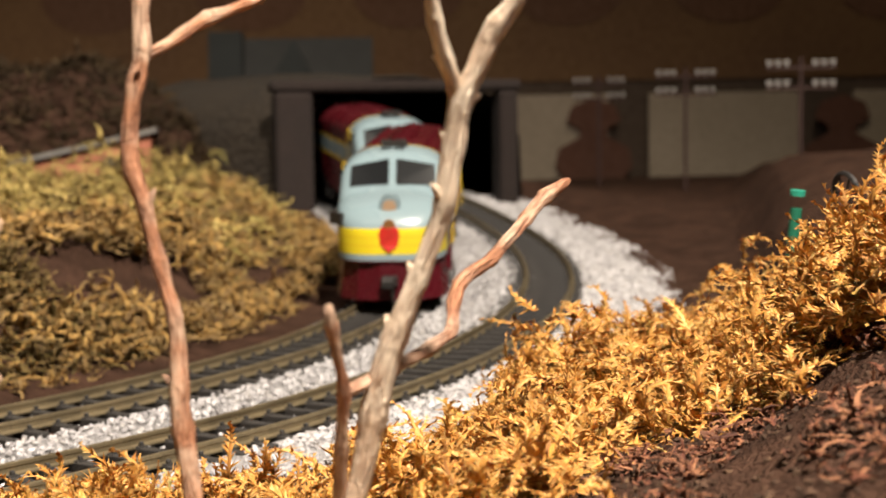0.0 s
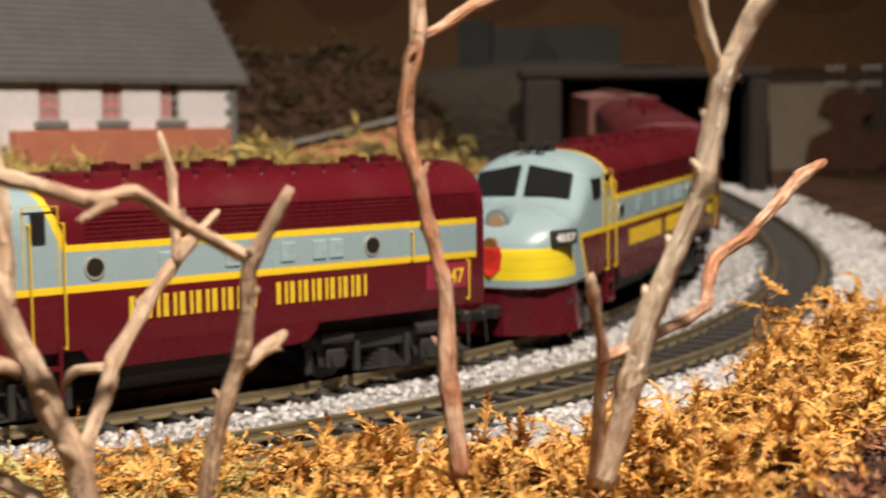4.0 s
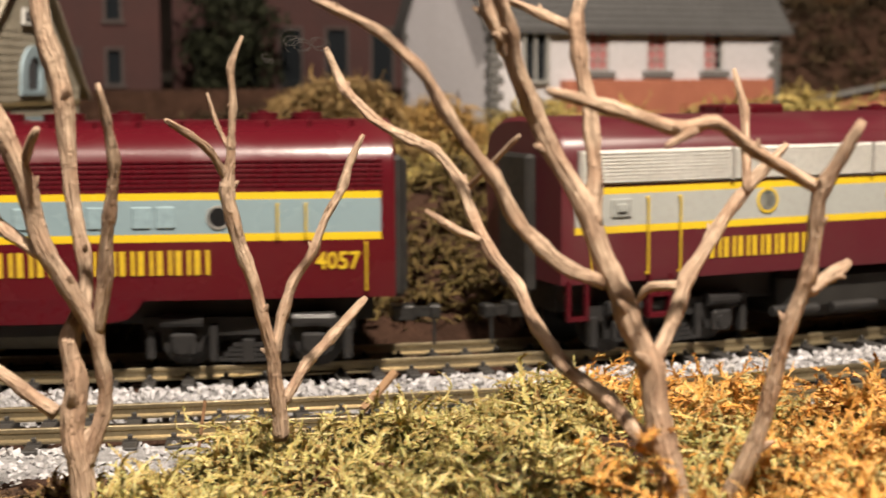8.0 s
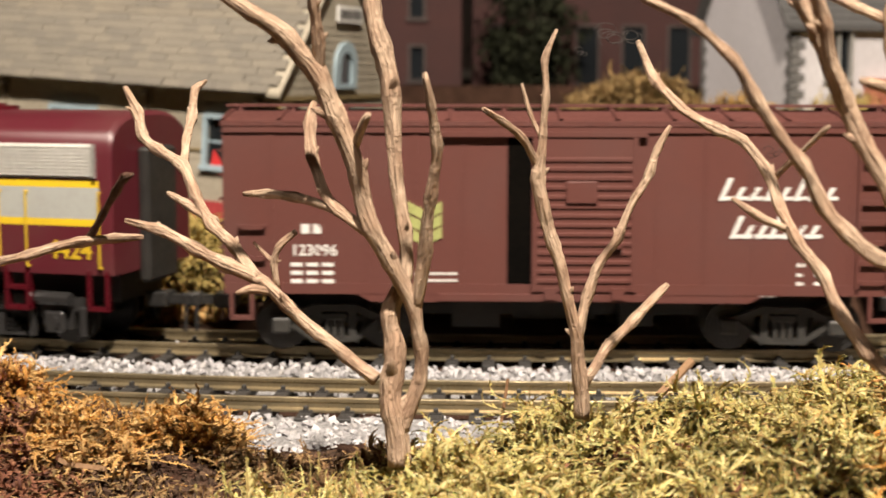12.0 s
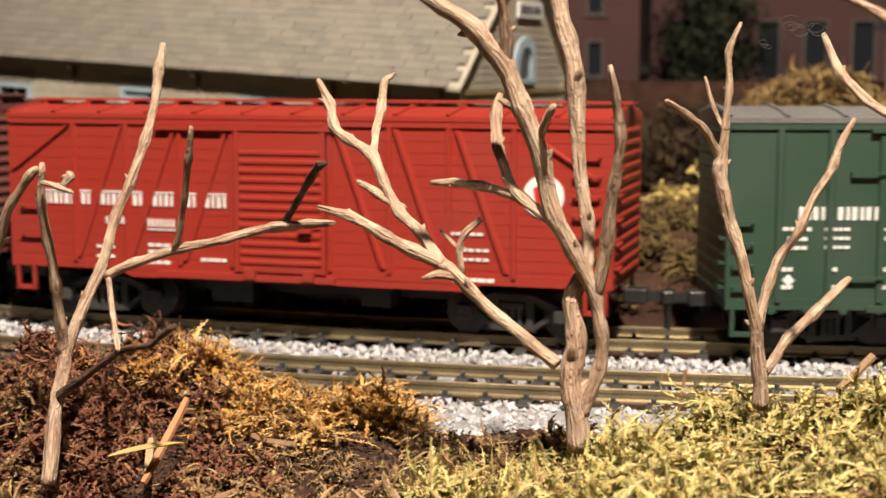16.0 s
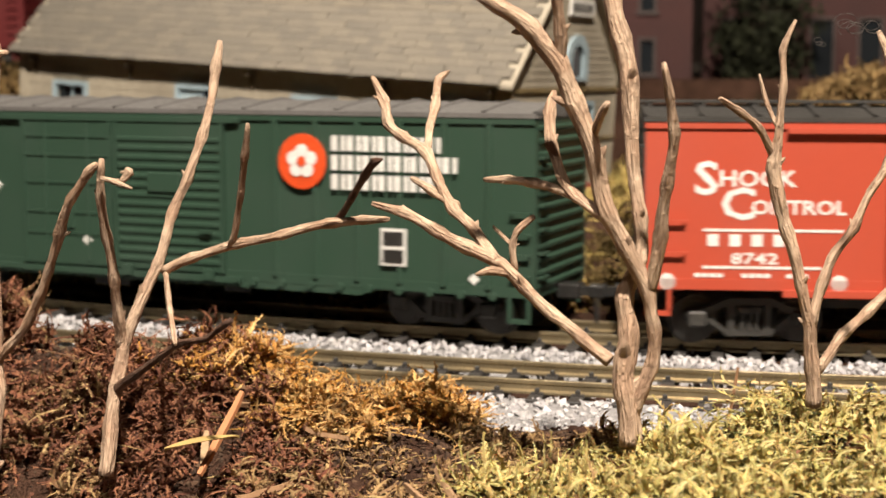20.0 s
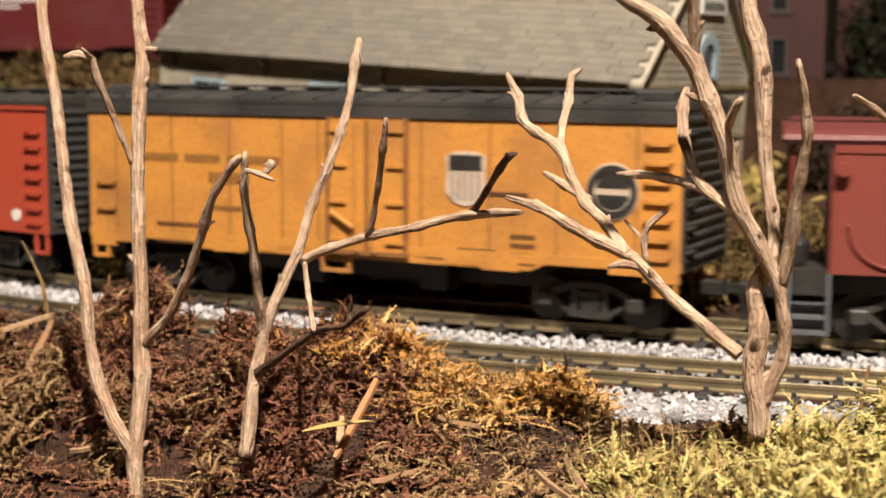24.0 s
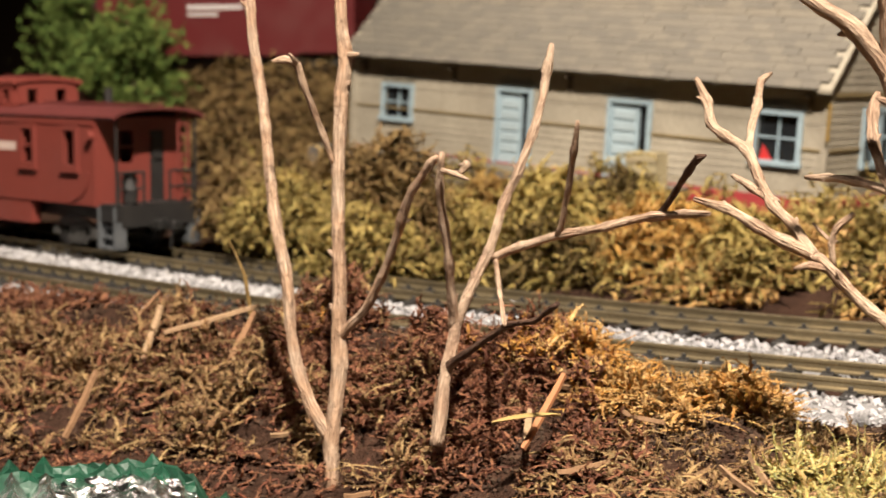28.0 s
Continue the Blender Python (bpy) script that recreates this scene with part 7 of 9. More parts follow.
tree = twig_tree((-0.0779, 0.2233, -0.0117), TREE_LABELS["T1"])
limb(tree, "trunk", 0.0, 0.0, 0.0, 1.70, -0.6, 1.5, 8.8, 1.51, 0.2, 3.9, 21.7, 1.51, -0.3, 5.3, 30.1, 1.42, -0.9, 6.9, 39.5, 1.24, -1.7, 9.4, 54.5, 1.24, -1.7, 11.9, 68.7, 1.34, -1.5, 13.1, 75.4, 1.34, -2.7, 14.3, 83.0, 1.05, -3.4, 16.4, 95.4, 0.87)
limb(tree, "branch", -1.0, 1.4, 8.8, 1.32, -4.0, 2.5, 12.7, 1.28, -7.3, 4.1, 18.6, 1.14, -9.8, 6.8, 27.7, 1.15, -11.5, 9.5, 37.0, 1.16, -14.5, 12.2, 46.4, 1.17, -17.6, 16.6, 61.7, 0.98, -20.2, 19.6, 72.5, 0.99, -22.6, 22.6, 83.4, 1.00, -24.6, 26.0, 95.5, 0.81)
limb(tree, "branch", -2.5, 9.5, 55.9, 0.57, -3.7, 8.4, 60.3, 0.57, -5.2, 7.0, 65.0, 0.56, -6.8, 5.6, 69.7, 0.65, -7.5, 4.7, 73.4, 0.74, -9.4, 3.7, 74.1, 0.65, -11.4, 2.6, 73.7, 0.37)
limb(tree, "branch", -7.5, 4.7, 73.4, 0.56, -7.8, 1.2, 75.0, 0.32)
limb(tree, "branch", -1.5, 13.1, 74.9, 0.62, 1.7, 10.5, 75.1, 0.52)
limb(tree, "branch", 0.3, 4.4, 26.0, 0.76, 2.4, 3.3, 28.6, 0.75, 6.4, 1.3, 32.9, 0.74, 8.9, -0.6, 37.4, 0.73, 10.8, -2.3, 41.4, 0.64, 13.5, -5.0, 47.6, 0.81, 16.0, -7.6, 53.2, 0.71, 19.3, -9.7, 57.4, 0.70, 20.8, -10.5, 58.7, 0.48)
tree = twig_tree((-0.0580, 0.2168, -0.0011), TREE_LABELS["T2"])
limb(tree, "trunk", 0.0, 0.0, 0.0, 1.36, 0.5, 2.0, 6.9, 1.18, 1.1, 3.7, 13.1, 1.18, 2.1, 5.8, 20.1, 1.01, 4.5, 7.9, 26.4, 0.92, 6.9, 9.7, 31.7, 0.92, 8.4, 11.9, 39.0, 0.74, 10.9, 13.7, 44.5, 0.74, 12.9, 15.7, 50.9, 0.75, 14.5, 17.9, 58.3, 0.66, 14.8, 19.0, 62.0, 0.85, 15.3, 20.2, 66.5, 0.52)
limb(tree, "branch", 1.6, 5.6, 18.8, 0.92, 1.7, 4.3, 23.1, 0.82, 1.6, 2.2, 29.8, 0.81, 1.2, 0.1, 36.4, 0.71, 0.8, -2.0, 42.7, 0.70, 1.6, -3.9, 48.8, 0.56)
limb(tree, "branch", 1.6, -4.3, 46.0, 0.39, 3.8, -5.4, 45.6, 0.43, 6.6, -6.9, 44.7, 0.34)
limb(tree, "branch", 4.7, -5.3, 45.5, 0.43, 5.9, -4.7, 46.9, 0.73, 5.3, -4.7, 47.5, 0.43)
limb(tree, "branch", 7.6, 9.6, 30.4, 0.83, 12.0, 7.4, 32.6, 0.73, 20.0, 3.5, 35.5, 0.71, 27.6, -0.5, 37.3, 0.70, 34.9, -4.5, 39.6, 0.68, 40.2, -7.6, 40.4, 0.59, 44.1, -9.9, 40.7, 0.45)
limb(tree, "branch", 19.3, 3.4, 35.3, 0.62, 20.3, 2.0, 38.3, 0.49, 21.4, -0.2, 42.9, 0.52, 22.5, -3.2, 49.2, 0.60, 23.4, -5.7, 54.1, 0.38)
limb(tree, "dead_branch", 36.2, -4.3, 40.0, 0.60, 38.6, -8.9, 43.4, 0.50, 40.9, -14.0, 47.1, 0.57, 42.3, -17.2, 49.3, 0.56, 43.6, -19.0, 49.8, 0.28)
limb(tree, "branch", 7.9, 9.7, 30.4, 0.46, 10.7, -1.2, 26.0, 0.44, 13.3, -10.8, 22.6, 0.42)
limb(tree, "dead_branch", 0.8, 3.6, 12.6, 0.82, 4.7, -0.2, 15.6, 0.63, 9.9, -5.4, 19.6, 0.52, 13.2, -9.0, 22.3, 0.51, 18.4, -14.0, 23.9, 0.46, 20.4, -16.4, 25.7, 0.41, 22.7, -19.2, 27.6, 0.57)
tree = twig_tree((0.0197, 0.1943, 0.0100), TREE_LABELS["T3"])
limb(tree, "trunk", 0.0, 0.0, 0.0, 1.77, -0.8, 0.8, 6.9, 1.69, -1.0, 1.4, 11.5, 1.69, -0.3, 1.8, 15.3, 1.54, -1.1, 2.4, 19.9, 1.31, 1.2, 3.0, 25.2, 1.04, 1.2, 3.7, 30.6, 0.88, 0.0, 4.7, 38.9, 0.92, -0.4, 5.9, 48.9, 1.38, -1.5, 6.6, 55.0, 1.46, -2.7, 7.3, 60.3, 1.31, -3.5, 8.1, 67.2, 1.15)
limb(tree, "branch", 0.5, 0.6, 4.6, 0.92, 1.2, 0.5, 7.0, 1.00, 2.7, 0.3, 10.9, 1.00, 3.0, 0.2, 15.6, 0.88, 2.1, 0.1, 21.0, 0.99, -1.1, -0.2, 27.1, 1.21, -3.8, -0.5, 31.7, 1.28, -5.4, -0.7, 38.5, 1.27, -8.2, -1.0, 46.0, 1.34, -10.5, -1.3, 51.9, 1.33, -14.2, -1.7, 56.2, 1.25, -18.7, -2.2, 59.1, 1.10, -23.1, -2.6, 62.3, 1.02)
limb(tree, "branch", 2.1, 0.1, 21.0, 0.91, 3.2, -2.1, 28.9, 0.97, 3.5, -4.0, 35.8, 0.81, 4.2, -6.0, 42.5, 0.73, 3.2, -7.6, 47.6, 0.57, 2.2, -8.9, 51.7, 0.43)
limb(tree, "branch", -10.5, -1.3, 51.9, 0.89, -10.4, -2.4, 55.5, 0.81, -11.1, -3.8, 59.8, 0.73, -11.6, -5.3, 64.7, 0.65)
limb(tree, "branch", -5.8, -0.3, 42.2, 0.75, -4.5, -6.5, 46.6, 0.54)
limb(tree, "branch", -4.2, -0.5, 31.3, 0.90, -7.8, 1.9, 33.8, 0.76, -9.6, 3.6, 35.9, 0.69, -11.0, 6.4, 40.4, 0.78, -11.1, 9.1, 44.9, 0.94, -10.4, 10.8, 47.8, 0.59)
limb(tree, "branch", -7.8, 1.9, 33.8, 0.69, -12.9, 7.5, 35.2, 0.63, -16.7, 11.2, 35.5, 0.56, -20.0, 14.3, 35.2, 0.44)
limb(tree, "branch", -3.0, 1.4, 11.4, 1.08, -6.7, 3.6, 14.2, 0.93, -10.4, 5.8, 16.9, 0.94, -14.3, 8.3, 20.5, 0.95, -17.4, 10.3, 23.4, 0.96, -22.2, 12.5, 25.5, 0.89, -26.3, 14.4, 27.4, 0.81, -31.2, 16.7, 30.0, 0.74, -36.4, 18.8, 31.3, 0.50)
limb(tree, "branch", -18.2, 10.3, 23.8, 0.96, -21.4, 15.9, 27.6, 0.90, -24.3, 19.9, 30.1, 0.83, -26.9, 25.1, 34.3, 0.85, -28.7, 29.7, 38.3, 0.87, -32.3, 33.4, 40.3, 0.79, -35.1, 36.6, 42.3, 0.80, -35.7, 40.1, 45.8, 0.81, -37.9, 44.1, 49.6, 0.50)
limb(tree, "branch", -28.7, 29.7, 38.3, 0.69, -28.4, 34.0, 41.6, 0.62, -27.6, 38.4, 45.0, 0.81, -27.2, 43.9, 49.4, 0.64, -25.5, 46.3, 50.6, 0.37)
limb(tree, "branch", -24.0, 20.0, 30.9, 0.75, -27.7, 24.9, 32.6, 0.68, -31.0, 29.2, 34.3, 0.48)
limb(tree, "branch", -15.7, 10.2, 22.6, 0.56, -16.2, 10.1, 25.9, 0.48, -15.5, 9.9, 28.3, 0.48, -13.0, 9.7, 30.4, 0.51)
limb(tree, "branch", -16.4, 10.1, 26.5, 0.32, -18.7, 13.5, 28.5, 0.28)
limb(tree, "branch", -15.8, 10.1, 22.0, 0.64, -19.0, 8.7, 22.8, 0.63, -21.2, 7.7, 22.3, 0.35)
tree = twig_tree((0.0484, 0.2113, 0.0116), TREE_LABELS["T4"])
limb(tree, "trunk", 0.0, 0.0, 0.0, 1.16, -0.3, -0.2, 5.5, 1.15, -1.0, -0.5, 12.3, 1.02, -2.5, -0.6, 18.1, 0.90, -4.6, -0.7, 25.6, 0.89, -6.3, -0.8, 31.3, 0.97, -7.2, -0.9, 35.3, 1.08, -6.5, -1.4, 41.0, 0.56, -6.2, -1.8, 46.5, 0.56, -6.6, -2.1, 52.1, 0.55, -4.9, -2.7, 56.3, 0.35)
limb(tree, "branch", -7.1, -0.7, 36.9, 0.64, -9.7, -3.2, 41.1, 0.55, -12.4, -4.9, 43.1, 0.55, -16.1, -7.1, 45.3, 0.46)
limb(tree, "branch", -6.7, -1.3, 41.0, 0.36, -8.3, -0.5, 44.5, 0.32, -9.3, 0.2, 48.7, 0.24)
limb(tree, "branch", -0.8, -0.6, 11.9, 0.82, 0.6, 0.3, 17.9, 0.78, 2.0, 0.8, 22.0, 0.66, 5.4, 1.0, 26.4, 0.66, 7.6, 1.6, 31.7, 0.58, 10.2, 1.9, 35.8, 0.66, 11.2, 2.3, 39.0, 0.58, 13.3, 2.6, 42.6, 0.45)
limb(tree, "branch", 0.4, -0.4, 5.5, 0.78, 4.1, 2.0, 10.0, 0.75, 8.4, 3.9, 13.3, 0.76, 14.6, 6.7, 18.5, 0.64)
tree = twig_tree((0.0775, 0.1494, 0.0154), TREE_LABELS["T5"])
limb(tree, "trunk", 0.0, 0.0, 0.0, 1.88, -1.2, 1.1, 7.9, 1.70, -1.9, 2.0, 15.8, 1.57, -4.3, 3.4, 21.3, 1.39, -5.9, 4.3, 26.1, 1.21, -8.0, 5.6, 32.7, 1.15, -11.5, 7.3, 38.8, 1.02, -13.3, 8.4, 43.6, 1.08, -15.4, 9.7, 50.2, 1.14, -17.0, 10.5, 53.1, 1.02, -18.0, 11.2, 57.9, 0.90)
limb(tree, "branch", -12.3, 7.9, 40.9, 0.78, -14.8, 7.3, 46.0, 0.77, -16.4, 6.4, 51.2, 0.76, -17.9, 5.8, 54.7, 0.64, -19.1, 5.2, 58.0, 0.58)
limb(tree, "branch", -7.2, 5.1, 30.9, 0.84, -7.0, 5.9, 34.5, 0.79, -6.8, 7.1, 39.9, 0.79, -6.6, 8.1, 44.1, 0.91, -7.3, 9.5, 49.0, 0.86, -7.4, 10.3, 52.0, 0.86, -6.5, 10.7, 55.1, 0.61, -5.7, 11.4, 59.4, 0.55)
limb(tree, "branch", -7.5, 10.3, 51.9, 0.61, -9.9, 13.4, 53.6, 0.56, -12.6, 16.8, 55.3, 0.44, -14.9, 19.6, 57.0, 0.38)
limb(tree, "branch", -1.5, 2.0, 16.4, 0.91, 1.6, 3.6, 20.9, 0.80, 3.8, 5.2, 24.9, 0.87, 7.6, 6.4, 29.0, 0.75, 10.9, 7.4, 32.6, 0.70, 14.3, 8.2, 35.6, 0.70, 18.5, 9.0, 39.0, 0.52)
limb(tree, "branch", 3.1, 5.3, 24.0, 0.56, 1.0, 8.4, 23.7, 0.50, 0.3, 10.0, 21.7, 0.38)
limb(tree, "branch", 12.3, 7.1, 33.8, 0.57, 14.2, 11.1, 42.6, 0.52, 14.2, 13.7, 47.6, 0.33)
limb(tree, "branch", -6.5, 4.4, 24.9, 0.85, -10.2, 5.0, 26.2, 0.78, -13.2, 5.6, 28.7, 0.84, -16.2, 6.1, 31.8, 0.77, -18.4, 6.3, 36.6, 0.71, -21.0, 6.7, 39.6, 0.59, -23.4, 7.1, 43.1, 0.70, -26.0, 7.4, 47.8, 0.64, -29.7, 8.0, 51.2, 0.58, -34.3, 8.7, 53.5, 0.46, -37.7, 9.2, 55.2, 0.40)
limb(tree, "branch", -2.4, 1.5, 7.3, 0.91, -4.6, 6.6, 11.4, 0.87, -7.8, 11.8, 14.4, 0.82, -9.4, 16.0, 18.3, 0.77, -10.1, 19.6, 22.5, 0.79, -12.1, 23.6, 26.1, 0.73, -13.0, 26.8, 29.8, 0.67, -13.3, 29.7, 33.7, 0.75, -15.4, 34.0, 38.0, 0.62, -17.6, 36.4, 39.0, 0.70, -21.3, 41.0, 41.7, 0.57, -23.8, 45.0, 45.2, 0.65, -25.1, 49.0, 50.6, 0.44)
limb(tree, "branch", -13.2, 24.2, 27.7, 0.60, -16.0, 26.2, 29.0, 0.54, -18.6, 28.4, 31.1, 0.37)
limb(tree, "branch", -12.8, 29.5, 33.5, 0.41, -9.5, 21.0, 40.1, 0.33)
tree = twig_tree((0.0842, 0.1520, 0.0127), TREE_LABELS["T6"])
limb(tree, "trunk", 0.0, 0.0, 0.0, 1.32, 2.6, -2.4, 8.7, 1.17, 3.9, -4.1, 15.8, 0.92, 4.9, -5.6, 22.8, 0.84, 6.2, -7.1, 28.4, 0.89, 6.4, -8.1, 33.9, 0.83, 6.2, -8.8, 37.8, 0.88, 7.9, -10.2, 41.1, 0.64, 9.3, -11.6, 44.9, 0.69)
limb(tree, "branch", 6.3, -7.3, 26.9, 0.66, 10.1, -5.5, 28.3, 0.73, 13.2, -4.2, 29.3, 0.68)
limb(tree, "branch", 6.3, -8.8, 37.8, 0.70, -1.0, -8.5, 41.7, 0.69, -5.6, -8.3, 45.0, 0.68, -10.1, -8.4, 44.2, 0.73, -17.5, -8.2, 46.5, 0.72, -24.2, -8.1, 48.2, 0.49)
limb(tree, "branch", -7.2, -7.8, 44.4, 0.51, -13.5, -12.4, 42.8, 0.33)
tree = twig_tree((0.1146, 0.1398, 0.0251), TREE_LABELS["T7"])
limb(tree, "trunk", 0.0, 0.0, 0.0, 1.10, -0.0, 1.8, 9.7, 1.10, 0.2, 2.3, 13.7, 1.04, 0.5, 3.2, 21.2, 0.87, 0.0, 4.7, 26.4, 0.81, -0.4, 6.2, 32.2, 0.93, -1.0, 7.6, 35.7, 0.99, -0.8, 8.1, 39.8, 0.93, 0.1, 8.0, 45.0, 0.87, 1.0, 7.6, 48.5, 0.82, 1.3, 8.2, 53.7, 0.99, 1.8, 8.5, 59.0, 0.94)
limb(tree, "branch", 1.2, 7.3, 48.0, 0.64, 5.8, 7.6, 50.1, 0.66, 9.6, 7.8, 52.0, 0.79, 14.7, 7.7, 53.8, 0.56, 19.6, 7.5, 55.6, 0.48)
tree = twig_tree((0.1246, 0.1282, 0.0249), TREE_LABELS["T8"])
limb(tree, "trunk", 0.0, 0.0, 0.0, 1.50, 1.2, -2.8, 11.2, 1.48, 2.2, -5.1, 19.4, 1.35, 3.4, -7.2, 25.1, 1.12, 4.7, -9.9, 32.9, 1.11, 4.9, -10.9, 38.4, 1.10, 5.0, -11.6, 42.8, 1.21, 6.0, -13.4, 46.6, 1.04, 6.8, -14.9, 50.3, 1.14, 7.8, -16.6, 52.4, 0.97, 8.6, -18.1, 55.5, 0.81)
limb(tree, "branch", 4.9, -11.4, 43.3, 0.82, 2.8, -11.9, 46.6, 0.81, 0.5, -12.5, 50.2, 0.74, -1.9, -13.8, 54.6, 0.67)
limb(tree, "branch", -0.6, 0.7, 0.0, 0.81, -2.2, -1.6, 8.2, 0.73, -3.3, -3.4, 14.3, 0.67, -4.6, -3.9, 17.9, 0.49, -5.6, -4.3, 20.8, 0.60, -6.6, -4.7, 23.5, 0.57)
limb(tree, "branch", -3.2, -3.5, 14.5, 0.67, 4.7, -1.9, 15.6, 0.70, 12.2, -0.7, 16.6, 0.73, 17.0, 0.1, 17.8, 0.68, 20.3, 2.8, 20.4, 0.76, 23.6, 4.4, 22.6, 0.91, 30.3, 5.3, 24.6, 0.80, 39.2, 7.0, 28.7, 0.77, 44.4, 7.9, 31.3, 1.07, 49.8, 8.1, 33.2, 0.62)


# ---- moss, scrub, ballast and litter ----
rng = np.random.default_rng(7)


def strands(name, base, length, width, lean, curl, material, label, segs=5, barbs=0, frond=0.2, rise=0.45):
    """Thin curling stems, three-sided, from the places in base; barbs gives each one small side leaves."""
    n = len(base)
    az, up = rng.uniform(0, 2 * np.pi, n), rng.uniform(0.5, 1.5, n) * lean
    side = np.stack([np.cos(az), np.sin(az), np.zeros(n)], 1)
    axis = np.stack([-np.sin(az), np.cos(az), np.zeros(n)], 1)
    turn = rng.uniform(-1.0, 1.0, n) * curl / segs
    step = (length * rng.uniform(0.55, 1.25, n) / segs)[:, None]
    pts, p, a = [base], base.copy(), up.copy()
    twist = rng.uniform(-2.2, 2.2, (n, 1))
    for k in range(segs):
        d = side * np.sin(a)[:, None] + np.array([0, 0, rise]) * np.cos(a)[:, None]
        d /= np.linalg.norm(d, axis=1, keepdims=True) ** 0.7
        p = p + d * step
        side = side + axis * twist / segs
        side /= np.linalg.norm(side, axis=1, keepdims=True)
        pts.append(p)
        a = a + turn + rng.normal(0, 0.22, n)
    pts = np.stack(pts, 1)
    w = width * rng.uniform(0.6, 1.3, n)
    taper = np.interp(np.arange(segs + 1), [0, segs * 0.6, segs], [1.0, 0.85, 0.12])
    offs = np.stack([axis, -0.5 * axis + 0.6 * side + np.array([0, 0, 0.5]), -0.5 * axis - 0.6 * side - np.array([0, 0, 0.5])], 1)
    ring = pts[:, :, None, :] + offs[:, None, :, :] * (w[:, None] * taper[None, :])[:, :, None, None]
    verts = ring.reshape(-1, 3)
    idx = np.arange(n * (segs + 1) * 3).reshape(n, segs + 1, 3)
    faces = []
    for j in range(2):
        faces.append(np.stack([idx[:, :-1, j], idx[:, :-1, (j + 1) % 3], idx[:, 1:, (j + 1) % 3], idx[:, 1:, j]], -1).reshape(-1, 4))
    faces = np.concatenate(faces)
    if barbs:
        extra_v, extra_f, start = [], [], len(verts)
        for k in range(1, segs + 1):
            for b in range(barbs):
                for sgn in (-1, 1):
                    f = rng.uniform(0, 1, (n, 1))
                    o = pts[:, k - 1] * (1 - f) + pts[:, k] * f
                    d = pts[:, k] - pts[:, k - 1]
                    d /= np.linalg.norm(d, axis=1, keepdims=True)
                    out = axis * sgn * rng.uniform(0.5, 1.0, (n, 1)) + d * 0.8 + rng.normal(0, 0.3, (n, 3))
                    out /= np.linalg.norm(out, axis=1, keepdims=True)
                    ln = length * frond * (1.3 - k / segs) * rng.uniform(0.5, 1.2, (n, 1))
                    q = np.stack([o + d * w[:, None] * 0.9, o - d * w[:, None] * 0.9, o + out * ln], 1)
                    extra_v.append(q.reshape(-1, 3))
                    m = start + np.arange(n * 3).reshape(n, 3)
                    extra_f.append(m)
                    start += n * 3
        ev, ef = np.concatenate(extra_v), np.concatenate(extra_f)
    else:
        ev, ef = np.zeros((0, 3)), np.zeros((0, 3), int)
    me = bpy.data.meshes.new(name)
    allv = np.concatenate([verts, ev])
    loops = np.concatenate([faces.ravel(), ef.ravel()]).astype(np.int32)
    nf = len(faces) + len(ef)
    me.vertices.add(len(allv))
    me.vertices.foreach_set("co", allv.astype(np.float32).ravel())
    me.loops.add(len(loops))
    me.loops.foreach_set("vertex_index", loops)
    me.polygons.add(nf)
    me.polygons.foreach_set("loop_start", np.concatenate([np.arange(len(faces)) * 4, len(faces) * 4 + np.arange(len(ef)) * 3]).astype(np.int32))
    me.update(calc_edges=True)
    me.validate()
    me.materials.append(material)
    return tagged(new(name, me), label, "moss", kind="stuff")


def bank_places(az0, az1, count, r0=0.0, r1=1.0, patchy=0.0, sunk=0.001):
    """Places on the front bank between two azimuths; r0 and r1 reach from its front edge to the ballast."""
    out = []
    tries = 0
    while len(out) < count and tries < count * 6:
        tries += 1
        az = rng.uniform(az0, az1)
        rc, rf = float(np.interp(az, _bank[:, 0], _bank[:, 1])), float(np.interp(az, _bank[:, 0], _bank[:, 3]))
        k = rng.uniform(r0, r1)
        r = rf - 0.015 + (rc + 0.025 - rf + 0.015) * math.sqrt(k)
        x, y = -r * math.sin(radians(az)), r * math.cos(radians(az))
        if patchy and noise.noise(Vector((x * 60, y * 60, 9.0))) < patchy - 0.5:
            continue
        if beside(x, y)[0] < SPACING + 0.0225 + 0.016 * max(0.0, 1 - (abs(az + 3.5) / 8) ** 2):
            continue
        out.append((x, y, ground_height(x, y) - sunk))
    return np.array(out)


GOLD = island_tones("golden_dry_moss", ((0.46, 0.21, 0.045), (0.60, 0.33, 0.08), (0.72, 0.47, 0.18), (0.60, 0.285, 0.055), (0.46, 0.215, 0.04), (0.24, 0.11, 0.035)), 0.75, trans=0.3)
LIME = island_tones("yellow_green_moss", ((0.34, 0.275, 0.085), (0.48, 0.40, 0.145), (0.58, 0.50, 0.235), (0.37, 0.34, 0.11), (0.22, 0.14, 0.05), (0.46, 0.33, 0.12)), 0.75, trans=0.35)
RUST = island_tones("rusty_orange_moss", ((0.34, 0.15, 0.03), (0.52, 0.28, 0.06), (0.44, 0.20, 0.04), (0.25, 0.11, 0.03), (0.58, 0.38, 0.12)), 0.8, trans=0.1)
AMBER = island_tones("amber_moss", ((0.38, 0.20, 0.06), (0.54, 0.32, 0.11), (0.62, 0.42, 0.18), (0.28, 0.14, 0.045)), 0.8, trans=0.1)
UMBER = island_tones("dark_brown_moss", ((0.125, 0.045, 0.026), (0.22, 0.088, 0.045), (0.31, 0.145, 0.072), (0.065, 0.027, 0.018), (0.16, 0.052, 0.028)), 0.85, trans=0.05)
